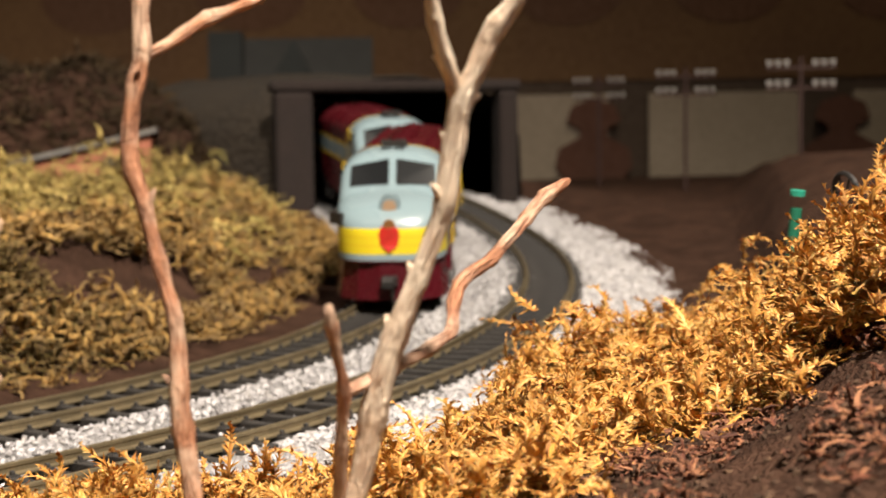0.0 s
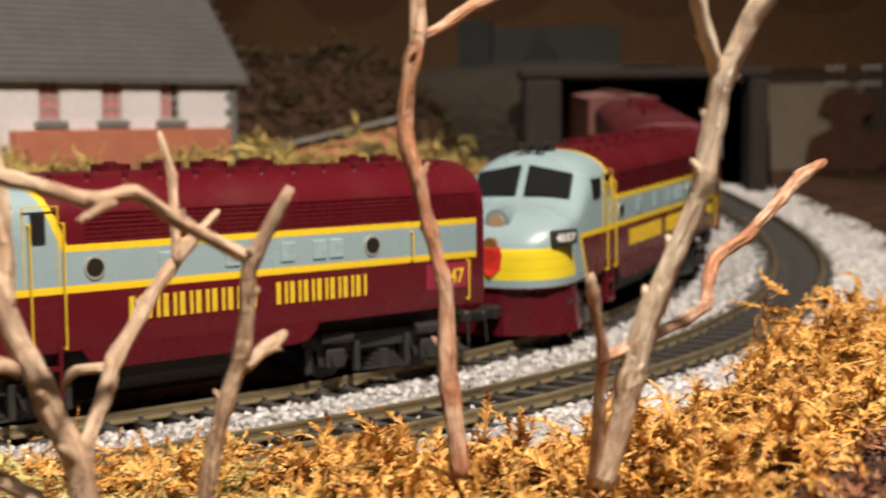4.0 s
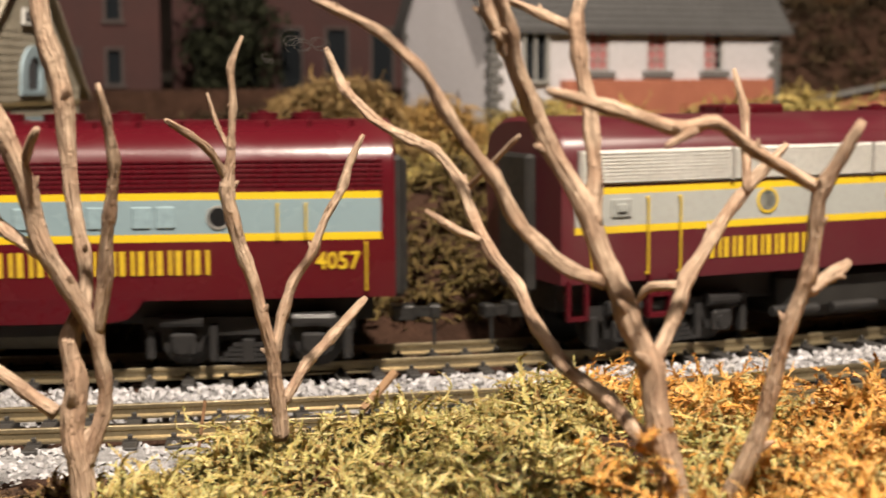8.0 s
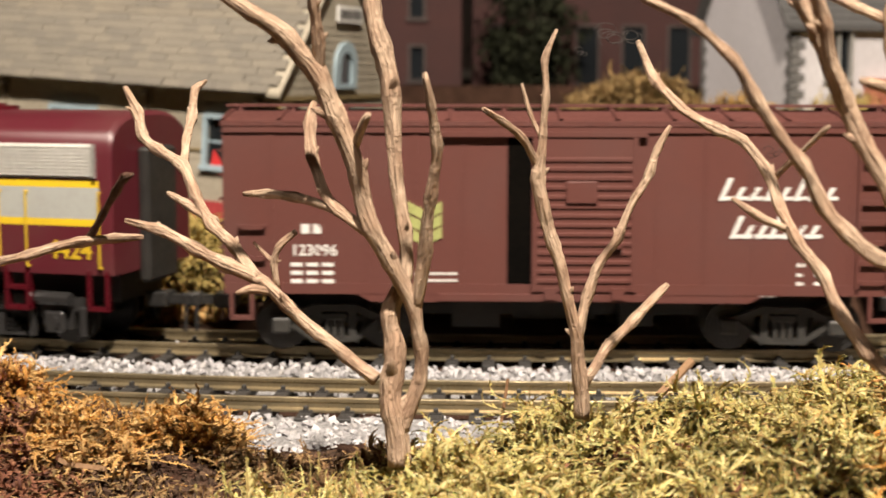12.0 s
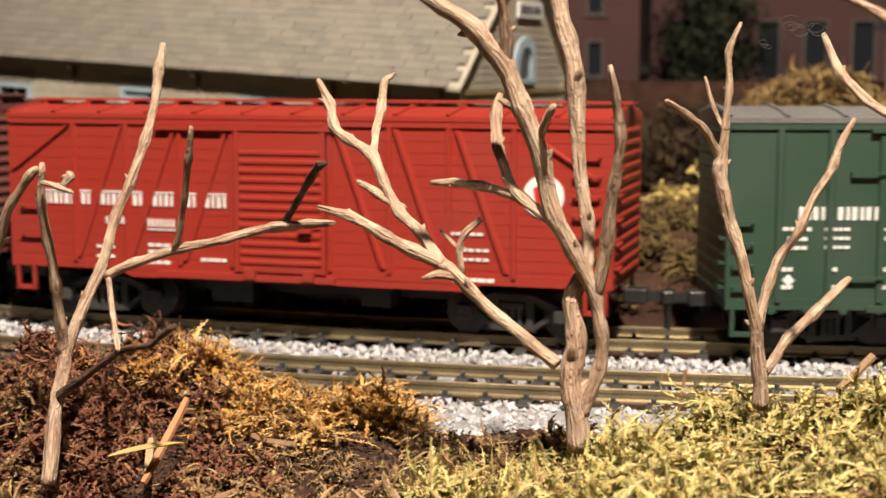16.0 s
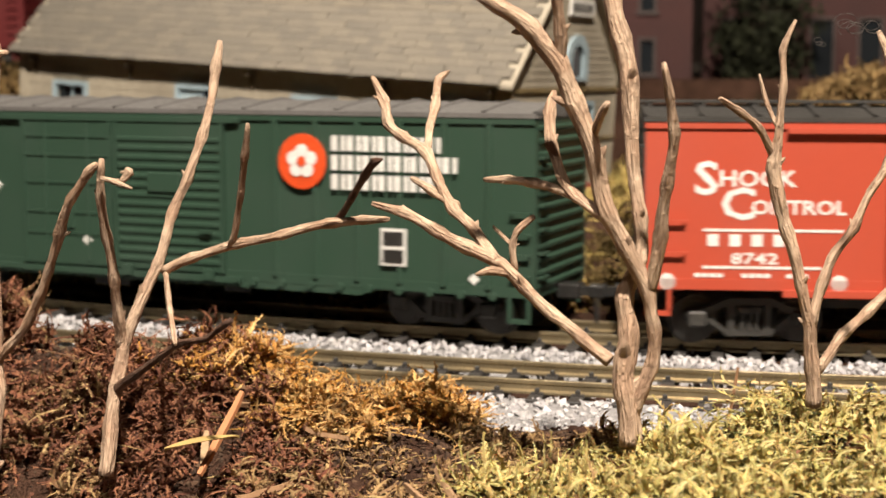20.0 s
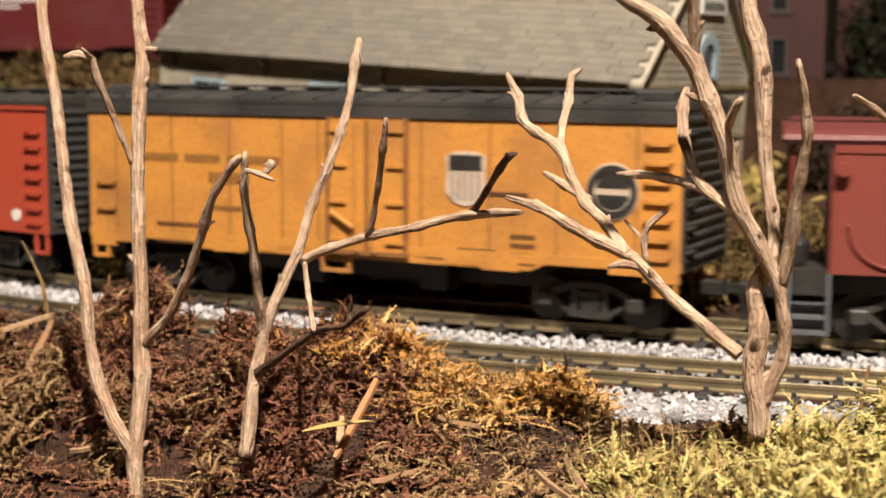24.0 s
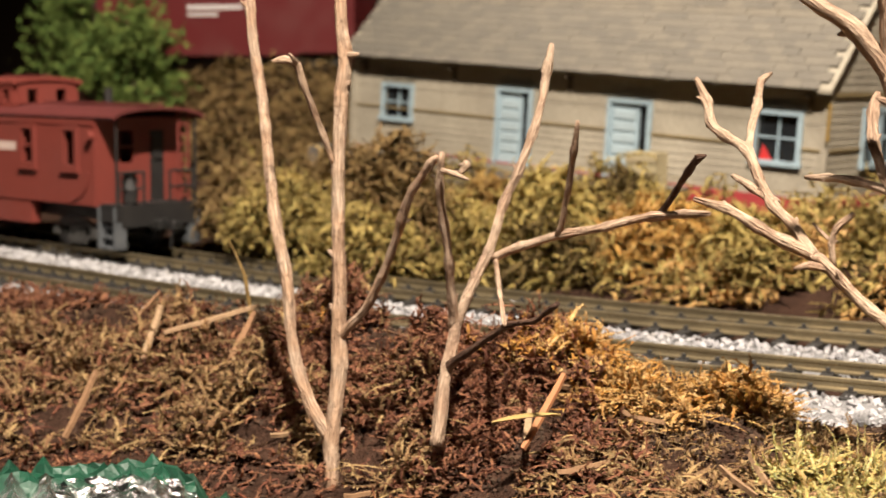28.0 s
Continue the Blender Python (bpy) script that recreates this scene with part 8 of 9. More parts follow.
DRAB = island_tones("drab_straw_moss", ((0.17, 0.085, 0.04), (0.30, 0.185, 0.08), (0.40, 0.28, 0.125), (0.11, 0.05, 0.028), (0.22, 0.14, 0.06)), 0.85, trans=0.08)
SCRUB = island_tones("olive_scrub", ((0.24, 0.165, 0.05), (0.42, 0.32, 0.10), (0.52, 0.39, 0.13), (0.14, 0.09, 0.03), (0.32, 0.27, 0.08)), 0.85, trans=0.08)
PALE = island_tones("pale_straw_scrub", ((0.44, 0.33, 0.10), (0.55, 0.42, 0.15), (0.34, 0.25, 0.07), (0.24, 0.18, 0.05)), 0.85, trans=0.08)
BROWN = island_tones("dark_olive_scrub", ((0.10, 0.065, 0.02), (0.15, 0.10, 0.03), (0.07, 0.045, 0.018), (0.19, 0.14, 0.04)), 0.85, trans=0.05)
GOLDEN = island_tones("orange_gold_scrub", ((0.46, 0.24, 0.055), (0.58, 0.34, 0.09), (0.36, 0.17, 0.04), (0.62, 0.42, 0.15), (0.22, 0.12, 0.04)), 0.85, trans=0.15)
DUN = island_tones("dun_brown_scrub", ((0.20, 0.125, 0.05), (0.28, 0.18, 0.07), (0.14, 0.085, 0.035), (0.34, 0.24, 0.09)), 0.85, trans=0.05)
OCHRE = island_tones("ochre_scrub", ((0.34, 0.20, 0.06), (0.46, 0.29, 0.09), (0.26, 0.15, 0.045), (0.18, 0.11, 0.04)), 0.85, trans=0.08)
# brown scrub with near-black tones that stand for shade
SHADED_SCRUB = island_tones("shaded_brown_scrub", ((0.035, 0.020, 0.009), (0.055, 0.033, 0.013), (0.025, 0.016, 0.008), (0.07, 0.045, 0.016)), 0.9)



def cushions(places, tall, scale=75.0):
    """Lifts the places into small rounded cushions with gaps between them."""
    for q in places:
        h = noise.noise(Vector((q[0] * scale, q[1] * scale, 6.0))) * 1.2 + 0.6 * noise.noise(Vector((q[0] * scale * 2.7, q[1] * scale * 2.7, 2.0)))
        q[2] += (0.15 + max(0.0, h + 0.3)) * tall * rng.uniform(0.1, 1.0)
    return places


strands("moss", cushions(bank_places(-74, -50, 4300, 0.22, 1.0, 0.40), 0.015, 42), 0.0130, 0.00042, 1.2, 5.2, GOLD, "golden dry feathery moss on the bank", 9, 4, 0.19, 0.55)
strands("moss", cushions(bank_places(-52, -33, 3500, 0.08, 1.0, 0.36), 0.012, 42), 0.0120, 0.00042, 1.2, 5.2, GOLD, "golden feathery moss before the tracks", 9, 4, 0.19, 0.5)
strands("moss", cushions(bank_places(-66, -46, 2400, 0.04, 0.6, 0.40), 0.004), 0.0050, 0.00034, 1.45, 3.4, UMBER, "drab brown litter moss below the golden tufts", 5, 2, 0.24)
strands("moss", cushions(bank_places(-74, -36, 2600, 0.35, 0.9, 0.45), 0.009), 0.009, 0.00032, 1.3, 2.8, RUST, "rusty orange dry moss tufts on the bank", 6, 2, 0.22)
strands("moss", cushions(bank_places(-38, -10, 5200, 0.0, 1.0, 0.26), 0.006), 0.0075, 0.00036, 1.3, 4.2, LIME, "yellow-green curly moss on the bank", 5, 2, 0.22)
strands("moss", cushions(bank_places(-38, -10, 6200, 0.1, 1.0, 0.34), 0.009, 60), 0.0085, 0.00030, 1.35, 4.6, LIME, "long feathery plumes of yellow-green moss", 7, 3, 0.15, 0.45)
strands("moss", cushions(bank_places(-40, -24, 2200, 0.0, 1.0, 0.40), 0.010), 0.0095, 0.00030, 1.25, 3.2, GOLD, "golden moss mixed into the green", 7, 3, 0.18)
strands("moss", cushions(bank_places(-38, -10, 1500, 0.0, 1.0, 0.48), 0.005), 0.0070, 0.00036, 1.5, 2.6, UMBER, "brown dead stems among the green moss", 4, 0)
strands("moss", cushions(bank_places(-12, 0.5, 1700, 0.0, 0.26, 0.42), 0.006, 60), 0.0085, 0.00034, 1.2, 4.2, LIME, "low yellow-green moss round the gravel", 7, 3, 0.17, 0.6)
strands("moss", cushions(bank_places(1.5, 10, 3000, 0.25, 1.0, 0.34), 0.006, 65), 0.0072, 0.00030, 1.35, 3.2, RUST, "rusty orange moss tufts beside the track", 7, 3, 0.18, 0.42)
strands("moss", cushions(bank_places(0.5, 10.5, 2200, 0.2, 1.0, 0.38), 0.007, 65), 0.0076, 0.00030, 1.35, 3.2, AMBER, "paler amber moss among the rusty tufts", 7, 3, 0.18, 0.42)
strands("moss", cushions(bank_places(-9, 12, 5000, 0.0, 0.5, 0.34), 0.004), 0.0052, 0.00032, 1.4, 3.4, DRAB, "drab litter moss on dark soil", 5, 2, 0.24)
strands("moss", cushions(bank_places(8.5, 21, 6200, 0.12, 0.92, 0.32), 0.0085, 70), 0.0078, 0.00030, 1.3, 5.0, UMBER, "dark red-brown feathery moss in clumps", 7, 3, 0.17, 0.5)
strands("moss", cushions(bank_places(15, 34, 2600, 0.06, 0.55, 0.46), 0.008, 70), 0.0095, 0.00032, 1.3, 4.6, DRAB, "straw-coloured dry moss in loose tufts", 8, 3, 0.15, 0.5)
strands("moss", cushions(bank_places(12, 34, 5600, 0.20, 0.88, 0.34), 0.0055, 70), 0.0068, 0.00032, 1.35, 4.6, UMBER, "red-brown moss among the straw-coloured tufts", 7, 3, 0.17, 0.5)
strands("moss", cushions(bank_places(8, 20, 1900, 0.3, 1.0, 0.46), 0.006), 0.0050, 0.00034, 1.4, 3.2, RUST, "orange flecks in the dark brown moss", 5, 2, 0.22)
strands("moss", cushions(bank_places(6, 34, 3600, 0.0, 0.55, 0.30), 0.005), 0.0058, 0.00036, 1.4, 3.0, UMBER, "brown crumbly litter moss over the soil", 4, 2, 0.26)


def inside_places(s0, s1, out0, out1, count, patchy=0.0, dim=False):
    res = []
    tries = 0
    while len(res) < count and tries < count * 6:
        tries += 1
        p, a = on_track(rng.uniform(s0, s1), rng.uniform(out0, out1))
        if patchy and noise.noise(Vector((p.x * 40, p.y * 40, 4.0))) < patchy - 0.5:
            continue
        if not dim and (math.hypot(p.x - 0.085, p.y - 0.485) < 0.036 or 0.025 < p.x < 0.155 and p.y < 0.43):       # kept clear of bright scrub to imitate shade behind the track
            continue
        res.append((p.x, p.y, ground_height(p.x, p.y) - 0.001))
    return np.array(res)


def mounds(places, tall, scale=22.0):
    """Lifts the places into uneven cushions."""
    for q in places:
        h = noise.noise(Vector((q[0] * scale, q[1] * scale, 1.0))) + 0.5 * noise.noise(Vector((q[0] * scale * 2.3, q[1] * scale * 2.3, 5.0)))
        q[2] += max(0.0, h + 0.35) * tall * rng.uniform(0.35, 1.0)
    return places


strands("scrub", mounds(inside_places(-0.40, 0.02, -0.11, -0.030, 4200, 0.3), 0.013, 34.0), 0.0085, 0.0006, 1.3, 4.2, DUN, "olive scrub behind the tracks", 5, 2, 0.22)
strands("scrub", mounds(inside_places(-0.40, 0.02, -0.11, -0.032, 3600, 0.36), 0.014, 34.0), 0.0095, 0.0006, 1.3, 4.2, OCHRE, "golden straw scrub behind the tracks", 5, 2, 0.22)
strands("scrub", mounds(inside_places(0.0, 0.42, -0.105, -0.032, 5600, 0.36), 0.022, 62.0), 0.0105, 0.0005, 1.25, 4.8, SCRUB, "olive feathery scrub between the track and the station", 7, 3, 0.17, 0.5)
strands("scrub", mounds(inside_places(0.10, 0.34, -0.085, -0.030, 1500, 0.50), 0.018, 50.0), 0.0095, 0.0005, 1.3, 4.4, AMBER, "golden tufts before the station", 7, 3, 0.17, 0.5)
strands("scrub", mounds(inside_places(-0.2, 0.22, -0.30, -0.11, 4200, 0.4), 0.016), 0.012, 0.0008, 1.4, 2.6, SCRUB, "dim scrub round the houses", 5, 1)
strands("scrub", mounds(inside_places(-0.55, -0.2, -0.28, -0.05, 3600, 0.4), 0.018), 0.012, 0.0008, 1.4, 2.6, SCRUB, "dim scrub round the brick shed", 5, 1)



def bush(x, y, z, wide, tall, count, material, label):
    """A loose cushion of scrub."""
    u = rng.normal(0, 1, (count, 3))
    u /= np.linalg.norm(u, axis=1, keepdims=True)
    u *= rng.uniform(0.4, 1.0, (count, 1)) ** 0.5
    p = np.stack([x + u[:, 0] * wide, y + u[:, 1] * wide * 0.7, z + np.abs(u[:, 2]) * tall], 1)
    o = strands("bush", p, 0.0100, 0.00045, 1.3, 4.8, material, label, 7, 3, 0.17, 0.5)
    o["category"] = "bush"


bush(0.088, 0.520, 0.022, 0.026, 0.018, 1300, SHADED_SCRUB, "brown scrub with shade in its colour beside the station's end")
bush(0.108, 0.560, 0.026, 0.030, 0.024, 1300, SHADED_SCRUB, "brown bush with shade in its colour behind the track")
hill = []
for i in range(5200):
    a, r = radians(rng.uniform(24, 43)), rng.uniform(0.84, 1.02)
    hill.append((r * math.sin(a), r * math.cos(a), ground_height(r * math.sin(a), r * math.cos(a)) - 0.001))
strands("scrub", mounds(np.array(hill), 0.010, 30.0), 0.012, 0.0009, 1.4, 2.8, SHADED_SCRUB, "brown scrub, coloured dark for shade, on a hill inside the curve", 4, 1, 0.3)
slope = []
for i in range(3400):
    x, y = rng.uniform(-0.34, -0.10), rng.uniform(0.665, 0.735)
    k = (y - 0.665) / 0.07
    slope.append((x, y, 0.004 + 0.054 * k ** 0.8))
strands("scrub", mounds(np.array(slope), 0.012, 40.0), 0.013, 0.0008, 1.3, 4.2, DUN, "brown scrub on the slope below the back siding", 6, 2, 0.2)
# the dark olive tone does the work of shade behind the track
strands("scrub", mounds(inside_places(-0.12, 0.16, -0.10, -0.034, 3600, 0.34, True), 0.014, 50.0), 0.009, 0.0005, 1.3, 4.4, BROWN, "olive scrub behind the track, coloured dark for the shade there", 6, 2, 0.2)
for i in range(15):
    p, a = on_track(random.uniform(0.17, 0.38), random.uniform(-0.075, -0.030))
    bush(p.x, p.y, ground_height(p.x, p.y), random.uniform(0.008, 0.016), random.uniform(0.011, 0.020), 330, (SCRUB, OCHRE, PALE, BROWN, SCRUB)[i % 5], ("olive", "ochre", "pale straw", "dark olive", "olive")[i % 5] + " scrub bush between the track and the station")
bush(-0.069, 0.408, 0.010, 0.014, 0.024, 620, PALE, "pale straw bush before the station")
bush(-0.034, 0.400, 0.004, 0.026, 0.021, 1000, GOLDEN, "orange-gold bush before the station")
bush(0.008, 0.404, 0.004, 0.022, 0.017, 800, SCRUB, "olive bush before the station's corner")
bush(-0.066, 0.392, 0.002, 0.013, 0.010, 420, PALE, "low straw tuft beside the track")
bush(-0.112, 0.400, 0.010, 0.014, 0.034, 900, DUN, "tall dark brown bush before the station")
bush(-0.118, 0.385, 0.004, 0.020, 0.018, 800, SCRUB, "yellow-green bush at the foot of the brown bush")
bush(-0.135, 0.425, 0.012, 0.020, 0.026, 900, DUN, "dark olive bush beside the station platform")
bush(-0.050, 0.444, 0.012, 0.012, 0.018, 700, BROWN, "small dark bush at the station doors")
bush(-0.148, 0.412, 0.008, 0.022, 0.020, 1100, SCRUB, "yellow-green bush beside the track")
bush(-0.172, 0.437, 0.008, 0.022, 0.022, 900, DUN, "dark bush behind the track")
bush(0.137, 0.505, 0.032, 0.026, 0.031, 1700, DUN, "golden bush before the white house")
bush(0.176, 0.516, 0.032, 0.020, 0.022, 900, OCHRE, "straw bush at the white house's corner")
bush(0.143, 0.552, 0.034, 0.030, 0.024, 1100, DUN, "olive bush beside the white house")
# leafy green trees at the back
LEAF = island_tones("green_foliage", ((0.05, 0.09, 0.015), (0.10, 0.15, 0.03), (0.15, 0.19, 0.04), (0.07, 0.11, 0.02)), 0.85)


# shaded copy of the foliage: the dark between the houses is in it
SHADED_LEAF = island_tones("shaded_foliage", ((0.012, 0.014, 0.006), (0.022, 0.024, 0.010), (0.016, 0.020, 0.007)), 0.9)


def leafy_tree(x, y, z, height, wide, label):
    t = place("leafy_tree", pose(x, y, z), label, "tree", "green trees")
    part("trunk", loft(bmesh.new(), [[(r * math.cos(a) + lean, r * math.sin(a), q) for a in np.linspace(0, 2 * math.pi, 8, endpoint=False)] for r, q, lean in ((3.5, -4, 0), (2.4, height * 0.4, 1), (1.2, height * 0.8, -1))]), POLE, t)
    c = []
    for i in range(26):
        o = rng.normal(0, 1, 3)
        o /= np.linalg.norm(o)
        o *= rng.uniform(0.45, 1.0)
        centre = np.array([o[0] * wide * 0.75, o[1] * wide * 0.6, height * 0.58 + o[2] * height * 0.38])
        c.append(centre + rng.normal(0, wide * 0.16, (130, 3)))
    c = np.concatenate(c) * MM
    d = rng.normal(0, 1, (len(c), 3))
    e = rng.normal(0, 1, (len(c), 3))
    d *= (0.0024 / np.linalg.norm(d, axis=1))[:, None]
    e *= (0.0016 / np.linalg.norm(e, axis=1))[:, None]
    v = np.stack([c + d, c + e, c - d, c - e], 1).reshape(-1, 3)
    raw("crown", v.tolist(), np.arange(len(v)).reshape(-1, 4).tolist(), SHADED_LEAF if "dark" in label else LEAF, t)


leafy_tree(-0.40, 0.80, 0.0, 130, 46, "bushy green tree behind the back siding")
leafy_tree(-0.335, 0.705, 0.002, 105, 34, "smaller bushy green tree beside the siding")
leafy_tree(-0.49, 0.74, 0.0, 120, 44, "bushy green tree at the layout's edge")
leafy_tree(0.17, 0.86, 0.02, 120, 34, "tree between the houses, coloured dark for shade")

# ballast: pale broken stone
GRAVEL = island_tones("pale_ballast_stone", ((0.40, 0.39, 0.40), (0.52, 0.51, 0.52), (0.62, 0.61, 0.62), (0.30, 0.29, 0.30), (0.46, 0.44, 0.42)), 0.85, bump=0.3)
octa_v = np.array([(1, 0, 0), (-1, 0, 0), (0, 1, 0), (0, -1, 0), (0, 0, 1), (0, 0, -1)], float)
octa_f = np.array([(0, 2, 4), (2, 1, 4), (1, 3, 4), (3, 0, 4), (2, 0, 5), (1, 2, 5), (3, 1, 5), (0, 3, 5)])


def stones(name, places, size, material, label):
    n = len(places)
    v = octa_v[None] * rng.uniform(0.45, 1.1, (n, 6, 1)) + rng.normal(0, 0.14, (n, 6, 3))
    q = rng.normal(0, 1, (n, 4))
    q /= np.linalg.norm(q, axis=1, keepdims=True)
    w, x, y, z = q.T
    rot = np.stack([1 - 2 * (y * y + z * z), 2 * (x * y - w * z), 2 * (x * z + w * y), 2 * (x * y + w * z), 1 - 2 * (x * x + z * z), 2 * (y * z - w * x), 2 * (x * z - w * y), 2 * (y * z + w * x), 1 - 2 * (x * x + y * y)], 1).reshape(n, 3, 3)
    v = np.einsum("nij,nkj->nki", rot, v) * (size * rng.uniform(0.55, 1.35, n))[:, None, None] + places[:, None, :]
    f = octa_f[None] + (np.arange(n) * 6)[:, None, None]
    o = raw(name, v.reshape(-1, 3).tolist(), f.reshape(-1, 3).tolist(), material)
    return tagged(o, label, "ballast", kind="stuff")


def strip_places(s0, s1, outs, count, crown):
    res = np.empty((count, 3))
    for i in range(count):
        out = rng.uniform(*outs)
        p, a = on_track(rng.uniform(s0, s1), out)
        k = (out - outs[0]) / (outs[1] - outs[0])
        res[i] = (p.x, p.y, p.z + crown(k) + rng.uniform(-0.0004, 0.0004))
    return res


BED = surface("pale_gravel_bed", (0.40, 0.39, 0.39), (0.24, 0.235, 0.235), 0.9, grain=1400, patch=500, amount=0.7, bump=0.9, depth=0.0008)


def gravel_bed(s0, s1, out0, out1, crown, label):
    """A swept strip of fine gravel with a low crown."""
    vs, fs, cols = [], [], 8
    ss = np.arange(s0, s1, 0.004)
    for s in ss:
        for k in range(cols + 1):
            o = out0 + (out1 - out0) * k / cols
            p, a = on_track(float(s), o)
            vs.append((p.x, p.y, p.z + crown(k / cols) + 0.0004 * noise.noise(Vector((p.x * 400, p.y * 400, 1.0)))))
    for i in range(len(ss) - 1):
        for k in range(cols):
            q = i * (cols + 1) + k
            fs.append((q, q + 1, q + cols + 2, q + cols + 1))
    tagged(raw("gravel_bed", vs, fs, BED, None, True), label, "ballast", kind="stuff")


gravel_bed(-1.25, 0.75, 0.0120, SPACING - 0.0090, lambda k: -0.0002 + 0.0020 * math.sin(math.pi * k) ** 0.6, "fine pale gravel between the two tracks")
gravel_bed(-1.25, 0.75, SPACING + 0.0115, SPACING + 0.042, lambda k: 0.0016 - 0.0024 * k * k, "fine pale gravel on the outer shoulder")
gravel_bed(-0.53, -0.05, SPACING + 0.030, SPACING + 0.050, lambda k: 0.0014 - 0.003 * k * k, "fine pale gravel widening on the far curve")
gravel_bed(-1.25, -0.26, -0.040, -0.0125, lambda k: 0.0014 - 0.003 * (1 - k) ** 2, "fine grey gravel inside the far curve")
stones("ballast", strip_places(-0.62, 0.62, (0.0128, SPACING - 0.0098), 13000, lambda k: 0.0010 + 0.0013 * math.sin(math.pi * k)), 0.00085, GRAVEL, "pale grey ballast stones between the tracks")
stones("ballast", strip_places(-0.35, 0.36, (SPACING + 0.0125, SPACING + 0.040), 10500, lambda k: 0.0018 - 0.0014 * k), 0.00085, GRAVEL, "pale grey ballast stones on the outer shoulder")
stones("ballast", strip_places(-0.53, -0.05, (SPACING + 0.013, SPACING + 0.047), 9000, lambda k: 0.0018 - 0.0012 * k), 0.0012, GRAVEL, "pale grey ballast stones on the wide far shoulder")
stones("ballast", strip_places(-0.5, 0.5, (SPACING - 0.007, SPACING + 0.0135), 1500, lambda k: 0.0008), 0.0007, GRAVEL, "scattered ballast stones between the outer rails")
stones("ballast", strip_places(-0.5, 0.5, (-0.018, 0.0135), 900, lambda k: 0.0008), 0.0007, GRAVEL, "scattered ballast stones between the inner rails")
CRUMB = island_tones("soil_crumbs", ((0.05, 0.028, 0.018), (0.09, 0.05, 0.03), (0.03, 0.018, 0.012), (0.12, 0.07, 0.04)), 0.95)
for z0, z1, n in ((-74, -40, 5000), (-12, 34, 10000)):
    o = stones("soil_crumbs", bank_places(z0, z1, n, 0.0, 1.0, 0.0, -0.0002), 0.00062, CRUMB, "dark crumbs of soil")
    o["category"] = "soil"

# chips and splinters of wood
CHIP = piece_tones("splintered_wood", (0.24, 0.12, 0.055), (0.38, 0.26, 0.15), 0.85, 1200, 0.5)


def chip(x, y, z, length, wide, rx, ry, rz, label="splinter of bare wood lying on moss", material=CHIP):
    c = place("wood_chip", pose(x, y, z, rx, ry, rz), label, "wood chip", "wood chips")
    bm = bmesh.new()
    rings = []
    for k in range(6):
        u = k / 5 - 0.5
        w = wide * (1 - abs(u) * 0.7) * random.uniform(0.9, 1.08)
        b2 = random.uniform(-0.12, 0.12) + 0.7 * u * u
        rings.append([(u * length, -w / 2, b2), (u * length, w / 2, b2 + 0.1), (u * length, w / 2 * 0.8, b2 + 0.8), (u * length, -w / 2 * 0.8, b2 + 0.7)])
    part("splinter", loft(bm, rings), material, c)


BARKY = piece_tones("dark_bark", (0.045, 0.026, 0.017), (0.075, 0.045, 0.03), 0.9, 900, 0.8)
lg = place("bark_log", pose(-0.005, 0.2415, 0.0015, 0, 4, -63), "dark piece of bark lying at the ballast's edge", "log")
part("bark", loft(bmesh.new(), [[(x, r * math.cos(q) * random.uniform(0.85, 1.15), r * math.sin(q) * random.uniform(0.8, 1.1)) for q in np.linspace(0, 2 * math.pi, 10, endpoint=False)] for x, r in ((-14, 0.9), (-11, 1.9), (-5, 2.4), (0, 2.2), (6, 2.5), (11, 2.0), (14, 1.0))]), BARKY, lg)
nd = place("dry_needle", pose(0.0419, 0.243, 0.003, 0, 8, 30), "thin reddish dry needle standing in moss", "needle")
part("stem", rod(bmesh.new(), (0, 0, -2), (0.6, 0, 8), 0.28, 6), CHIP, nd)
st = place("short_stick", pose(0.0732, 0.2495, 0.008, 0, 50, 20), "short broken stick stuck in the moss", "stick")
part("stem", rod(bmesh.new(), (0, 0, -3), (0.3, 0.2, 6), 0.8, 8), CHIP, st)
chip(-0.0395, 0.2140, 0.0062, 15, 1.25, 10, -44, 62, "orange-brown curved splinter leaning on moss", surface("orange_wood", (0.46, 0.20, 0.085), (0.30, 0.12, 0.05), 0.8, patch=300, stretch=(0.1, 1, 1)))
chip(-0.0425, 0.216, 0.003, 8, 1.4, 0, -25, 95)
chip(-0.108, 0.258, 0.006, 16, 1.7, 20, -48, 70, "pale splinter standing in straw-coloured moss")
chip(-0.115, 0.262, 0.010, 20, 1.3, 0, -14, 28)
chip(-0.128, 0.262, 0.007, 12, 1.6, 0, -55, 80)
chip(-0.132, 0.238, -0.003, 14, 1.5, 0, -58, 60)
for i in range(22):
    az = random.uniform(-8, 30)
    rc, rf = float(np.interp(az, _bank[:, 0], _bank[:, 1])), float(np.interp(az, _bank[:, 0], _bank[:, 3]))
    r = random.uniform(rf, rc)
    x, y = -r * math.sin(radians(az)), r * math.cos(radians(az))
    if beside(x, y)[0] > SPACING + 0.028:
        chip(x, y, ground_height(x, y) + 0.002, random.uniform(4, 12), random.uniform(0.4, 0.9), random.uniform(-20, 20), random.uniform(-30, 10), random.uniform(0, 180))

lf = place("dry_leaf", pose(-0.0415, 0.2085, 0.0062, 4, -6, 18), "narrow pale yellow dry leaf lying on orange moss", "leaf")
rings = []
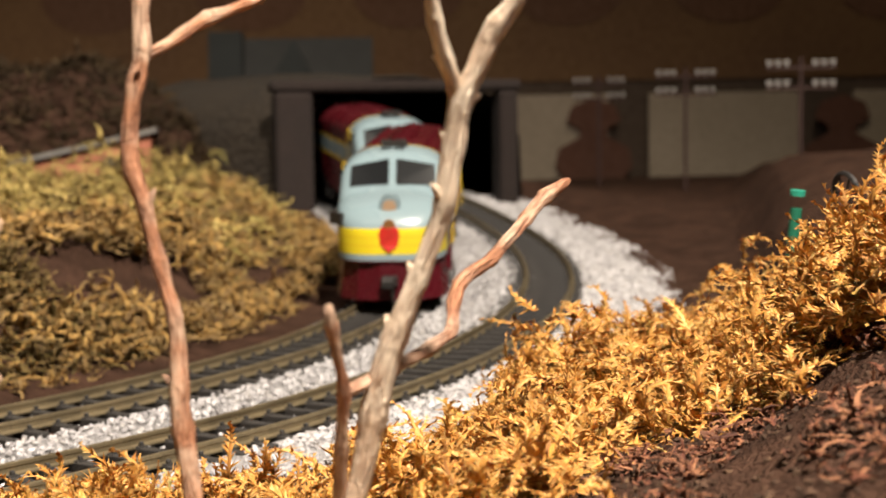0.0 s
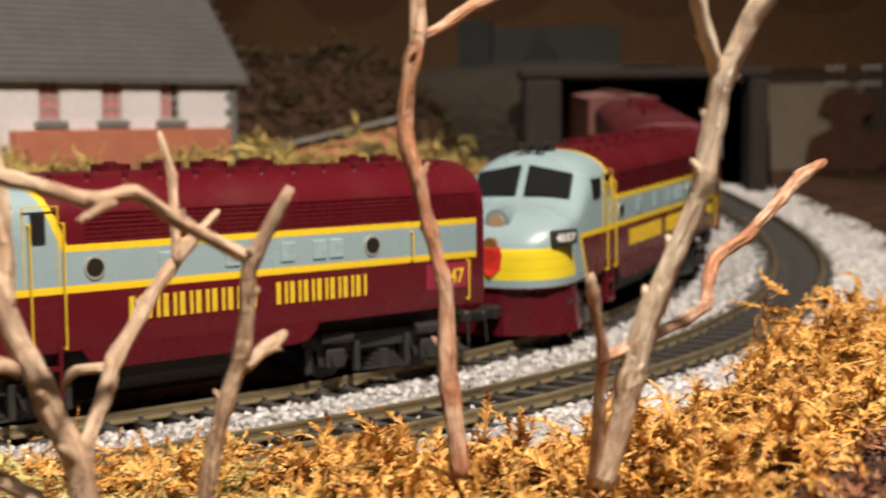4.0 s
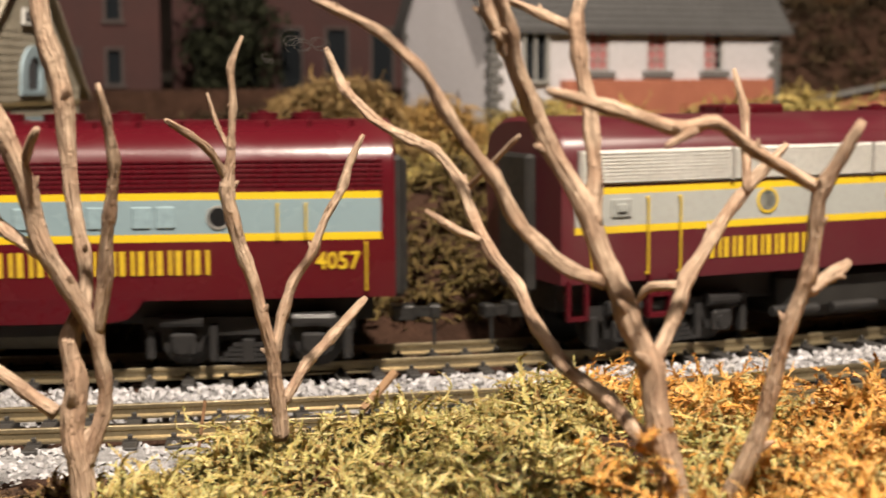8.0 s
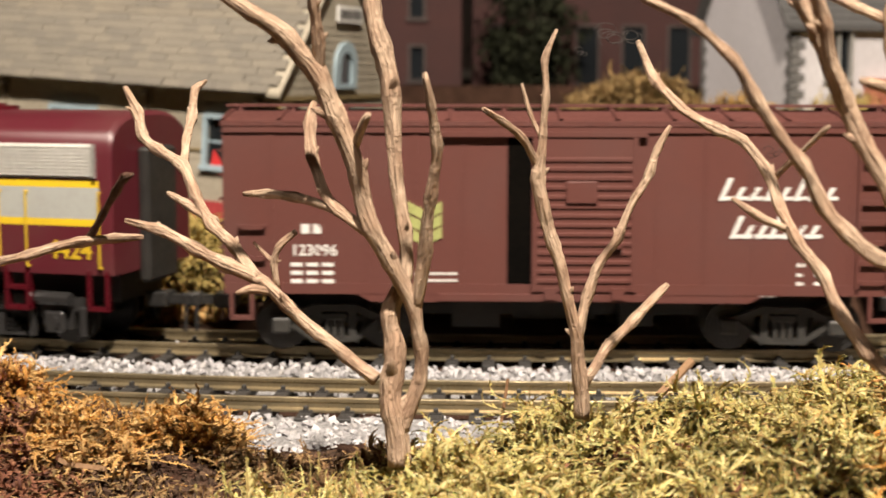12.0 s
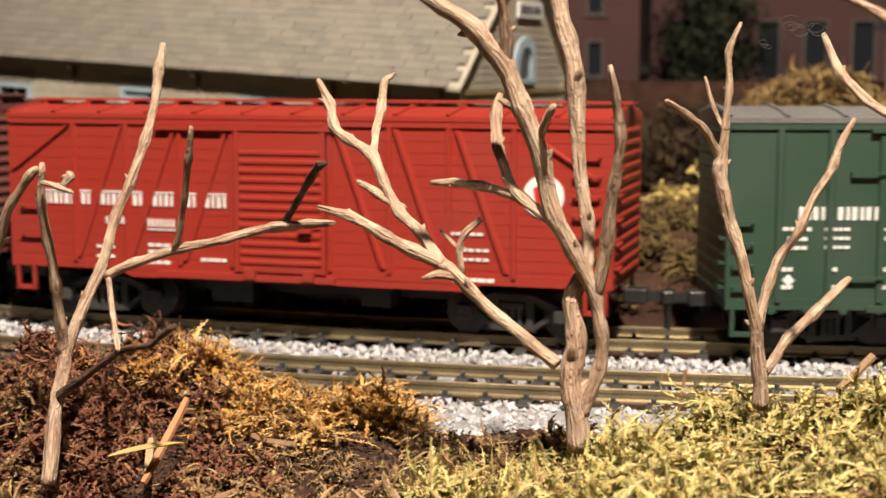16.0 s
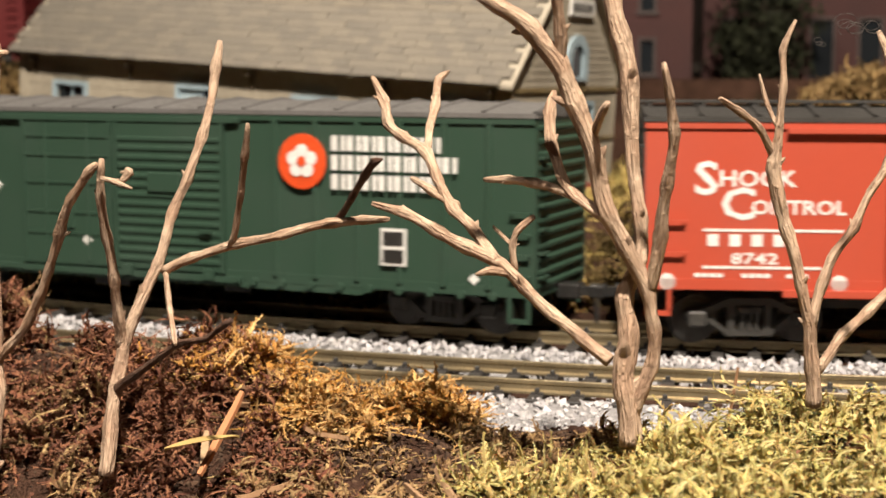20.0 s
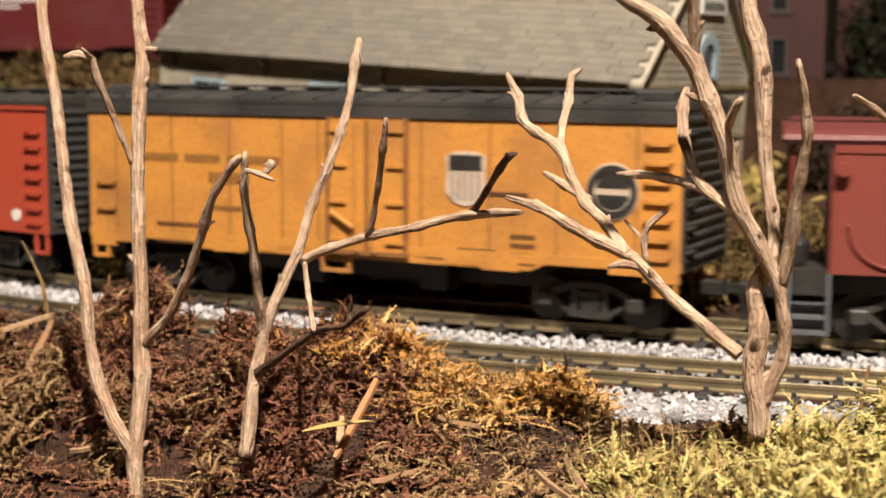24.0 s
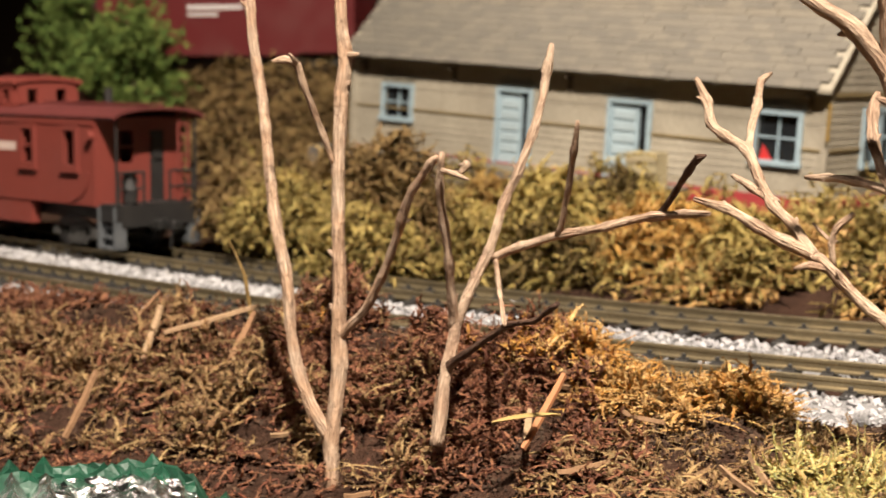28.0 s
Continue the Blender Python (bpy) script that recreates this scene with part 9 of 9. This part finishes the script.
for k in range(9):
    u = k / 8
    w, lift = 1.15 * math.sin(math.pi * min(1.0, u + 0.04)) ** 0.7 + 0.03, 1.6 * u * (1 - u)
    rings.append([((u - 0.5) * 11, -w, lift + 0.35), ((u - 0.5) * 11, 0, lift), ((u - 0.5) * 11, w, lift + 0.3), ((u - 0.5) * 11, 0, lift - 0.12)])
part("blade", loft(bmesh.new(), rings), surface("pale_yellow_leaf", (0.37, 0.26, 0.09), (0.28, 0.18, 0.06), 0.85, grain=1500, patch=300, stretch=(0.15, 1, 1)), lf)
THREAD = surface("dark_thread", (0.05, 0.042, 0.038), None, 0.8)
for x, y, z, n, wide in ((0.0495, 0.1975, 0.0665, 7, 3.4), (0.0466, 0.2065, 0.0645, 3, 1.4), (0.0640, 0.1775, 0.0520, 4, 1.5)):
    th = place("thread_tangle", pose(x, y, z), "dark wispy threads caught on a twig tip", "thread", "thread tangles")
    for i in range(n):
        bm, a, q = bmesh.new(), random.uniform(0, 6.3), Vector((random.uniform(-1, 1), random.uniform(-0.5, 0.5), random.uniform(-0.4, 0.4))) * wide * 0.5
        turn = random.uniform(0.25, 0.6) * random.choice((-1, 1))
        for k in range(12):
            nxt = q + Vector((math.cos(a), random.uniform(-0.3, 0.3), math.sin(a) * 0.6)) * wide * 0.16
            rod(bm, q, nxt, 0.045, 4)
            q, a = nxt, a + turn
        part("strand", bm, THREAD, th)

# the torn front edge of the scenery: green paint over crumpled foil
FOIL, _t, _b = shader("crumpled_foil", 0.25, 1.0)
_b.inputs["Base Color"].default_value = (0.75, 0.75, 0.74, 1)
bumped(_t, _b, cloud(_t, coords(_t), 260, 5.0), 0.8, 0.002)
for name, r0, r1, z0, z1, m, label in (("foil_edge", 0.150, 0.214, -0.030, -0.0015, FOIL, "crumpled silver foil at the scenery's front edge"), ("painted_edge", 0.212, 0.220, -0.0026, -0.0010, surface("green_scenery_paint", (0.008, 0.075, 0.04), (0.015, 0.04, 0.025), 0.5, patch=150), "green painted rim above the foil")):
    v, f = [], []
    cols, rws = 60, 10
    for i in range(cols + 1):
        az = radians(21.5 + 20 * i / cols)
        for j in range(rws + 1):
            k = j / rws
            r = r0 + (r1 - r0) * k + 0.002 * noise.noise(Vector((i * 0.3, j * 0.4, 2)))
            grow = min(1.0, max(0.0, (math.degrees(az) - 21.5) / 5))
            z = z0 + (z1 - z0) * k ** 0.5 + 0.003 * noise.noise(Vector((i * 0.5, j * 0.6, 7))) - 0.014 * (1 - grow)
            v.append((-r * math.sin(az), r * math.cos(az), z))
    for i in range(cols):
        for j in range(rws):
            a = i * (rws + 1) + j
            f.append((a, a + 1, a + rws + 2, a + rws + 1))
    tagged(raw(name, v, f, m, None), label, "scenery edge")


# ---- what moves ----
def motions():
    for car, behind, length in TRAIN:
        rows = []
        for i in range(113):
            t = i * 0.25
            mid = (head_at(t) - behind - length / 2) * MM
            a, b = on_track(mid - length * 0.00033)[0], on_track(mid + length * 0.00033)[0]
            m, d = (a + b) / 2, b - a
            rows.append((t, pose(m.x, m.y, m.z + RAIL_TOP, 0, -math.degrees(math.atan2(d.z, d.xy.length)), math.degrees(math.atan2(d.y, d.x)))))
        walk(car, rows)
    for o, x, r in wheelsets:
        start = head_at(0.0)
        walk(o, [(i / 15, pose(x, 0, r, 0, math.degrees((head_at(i / 15) - start) * MM / r), 0)) for i in range(421)])


motions()
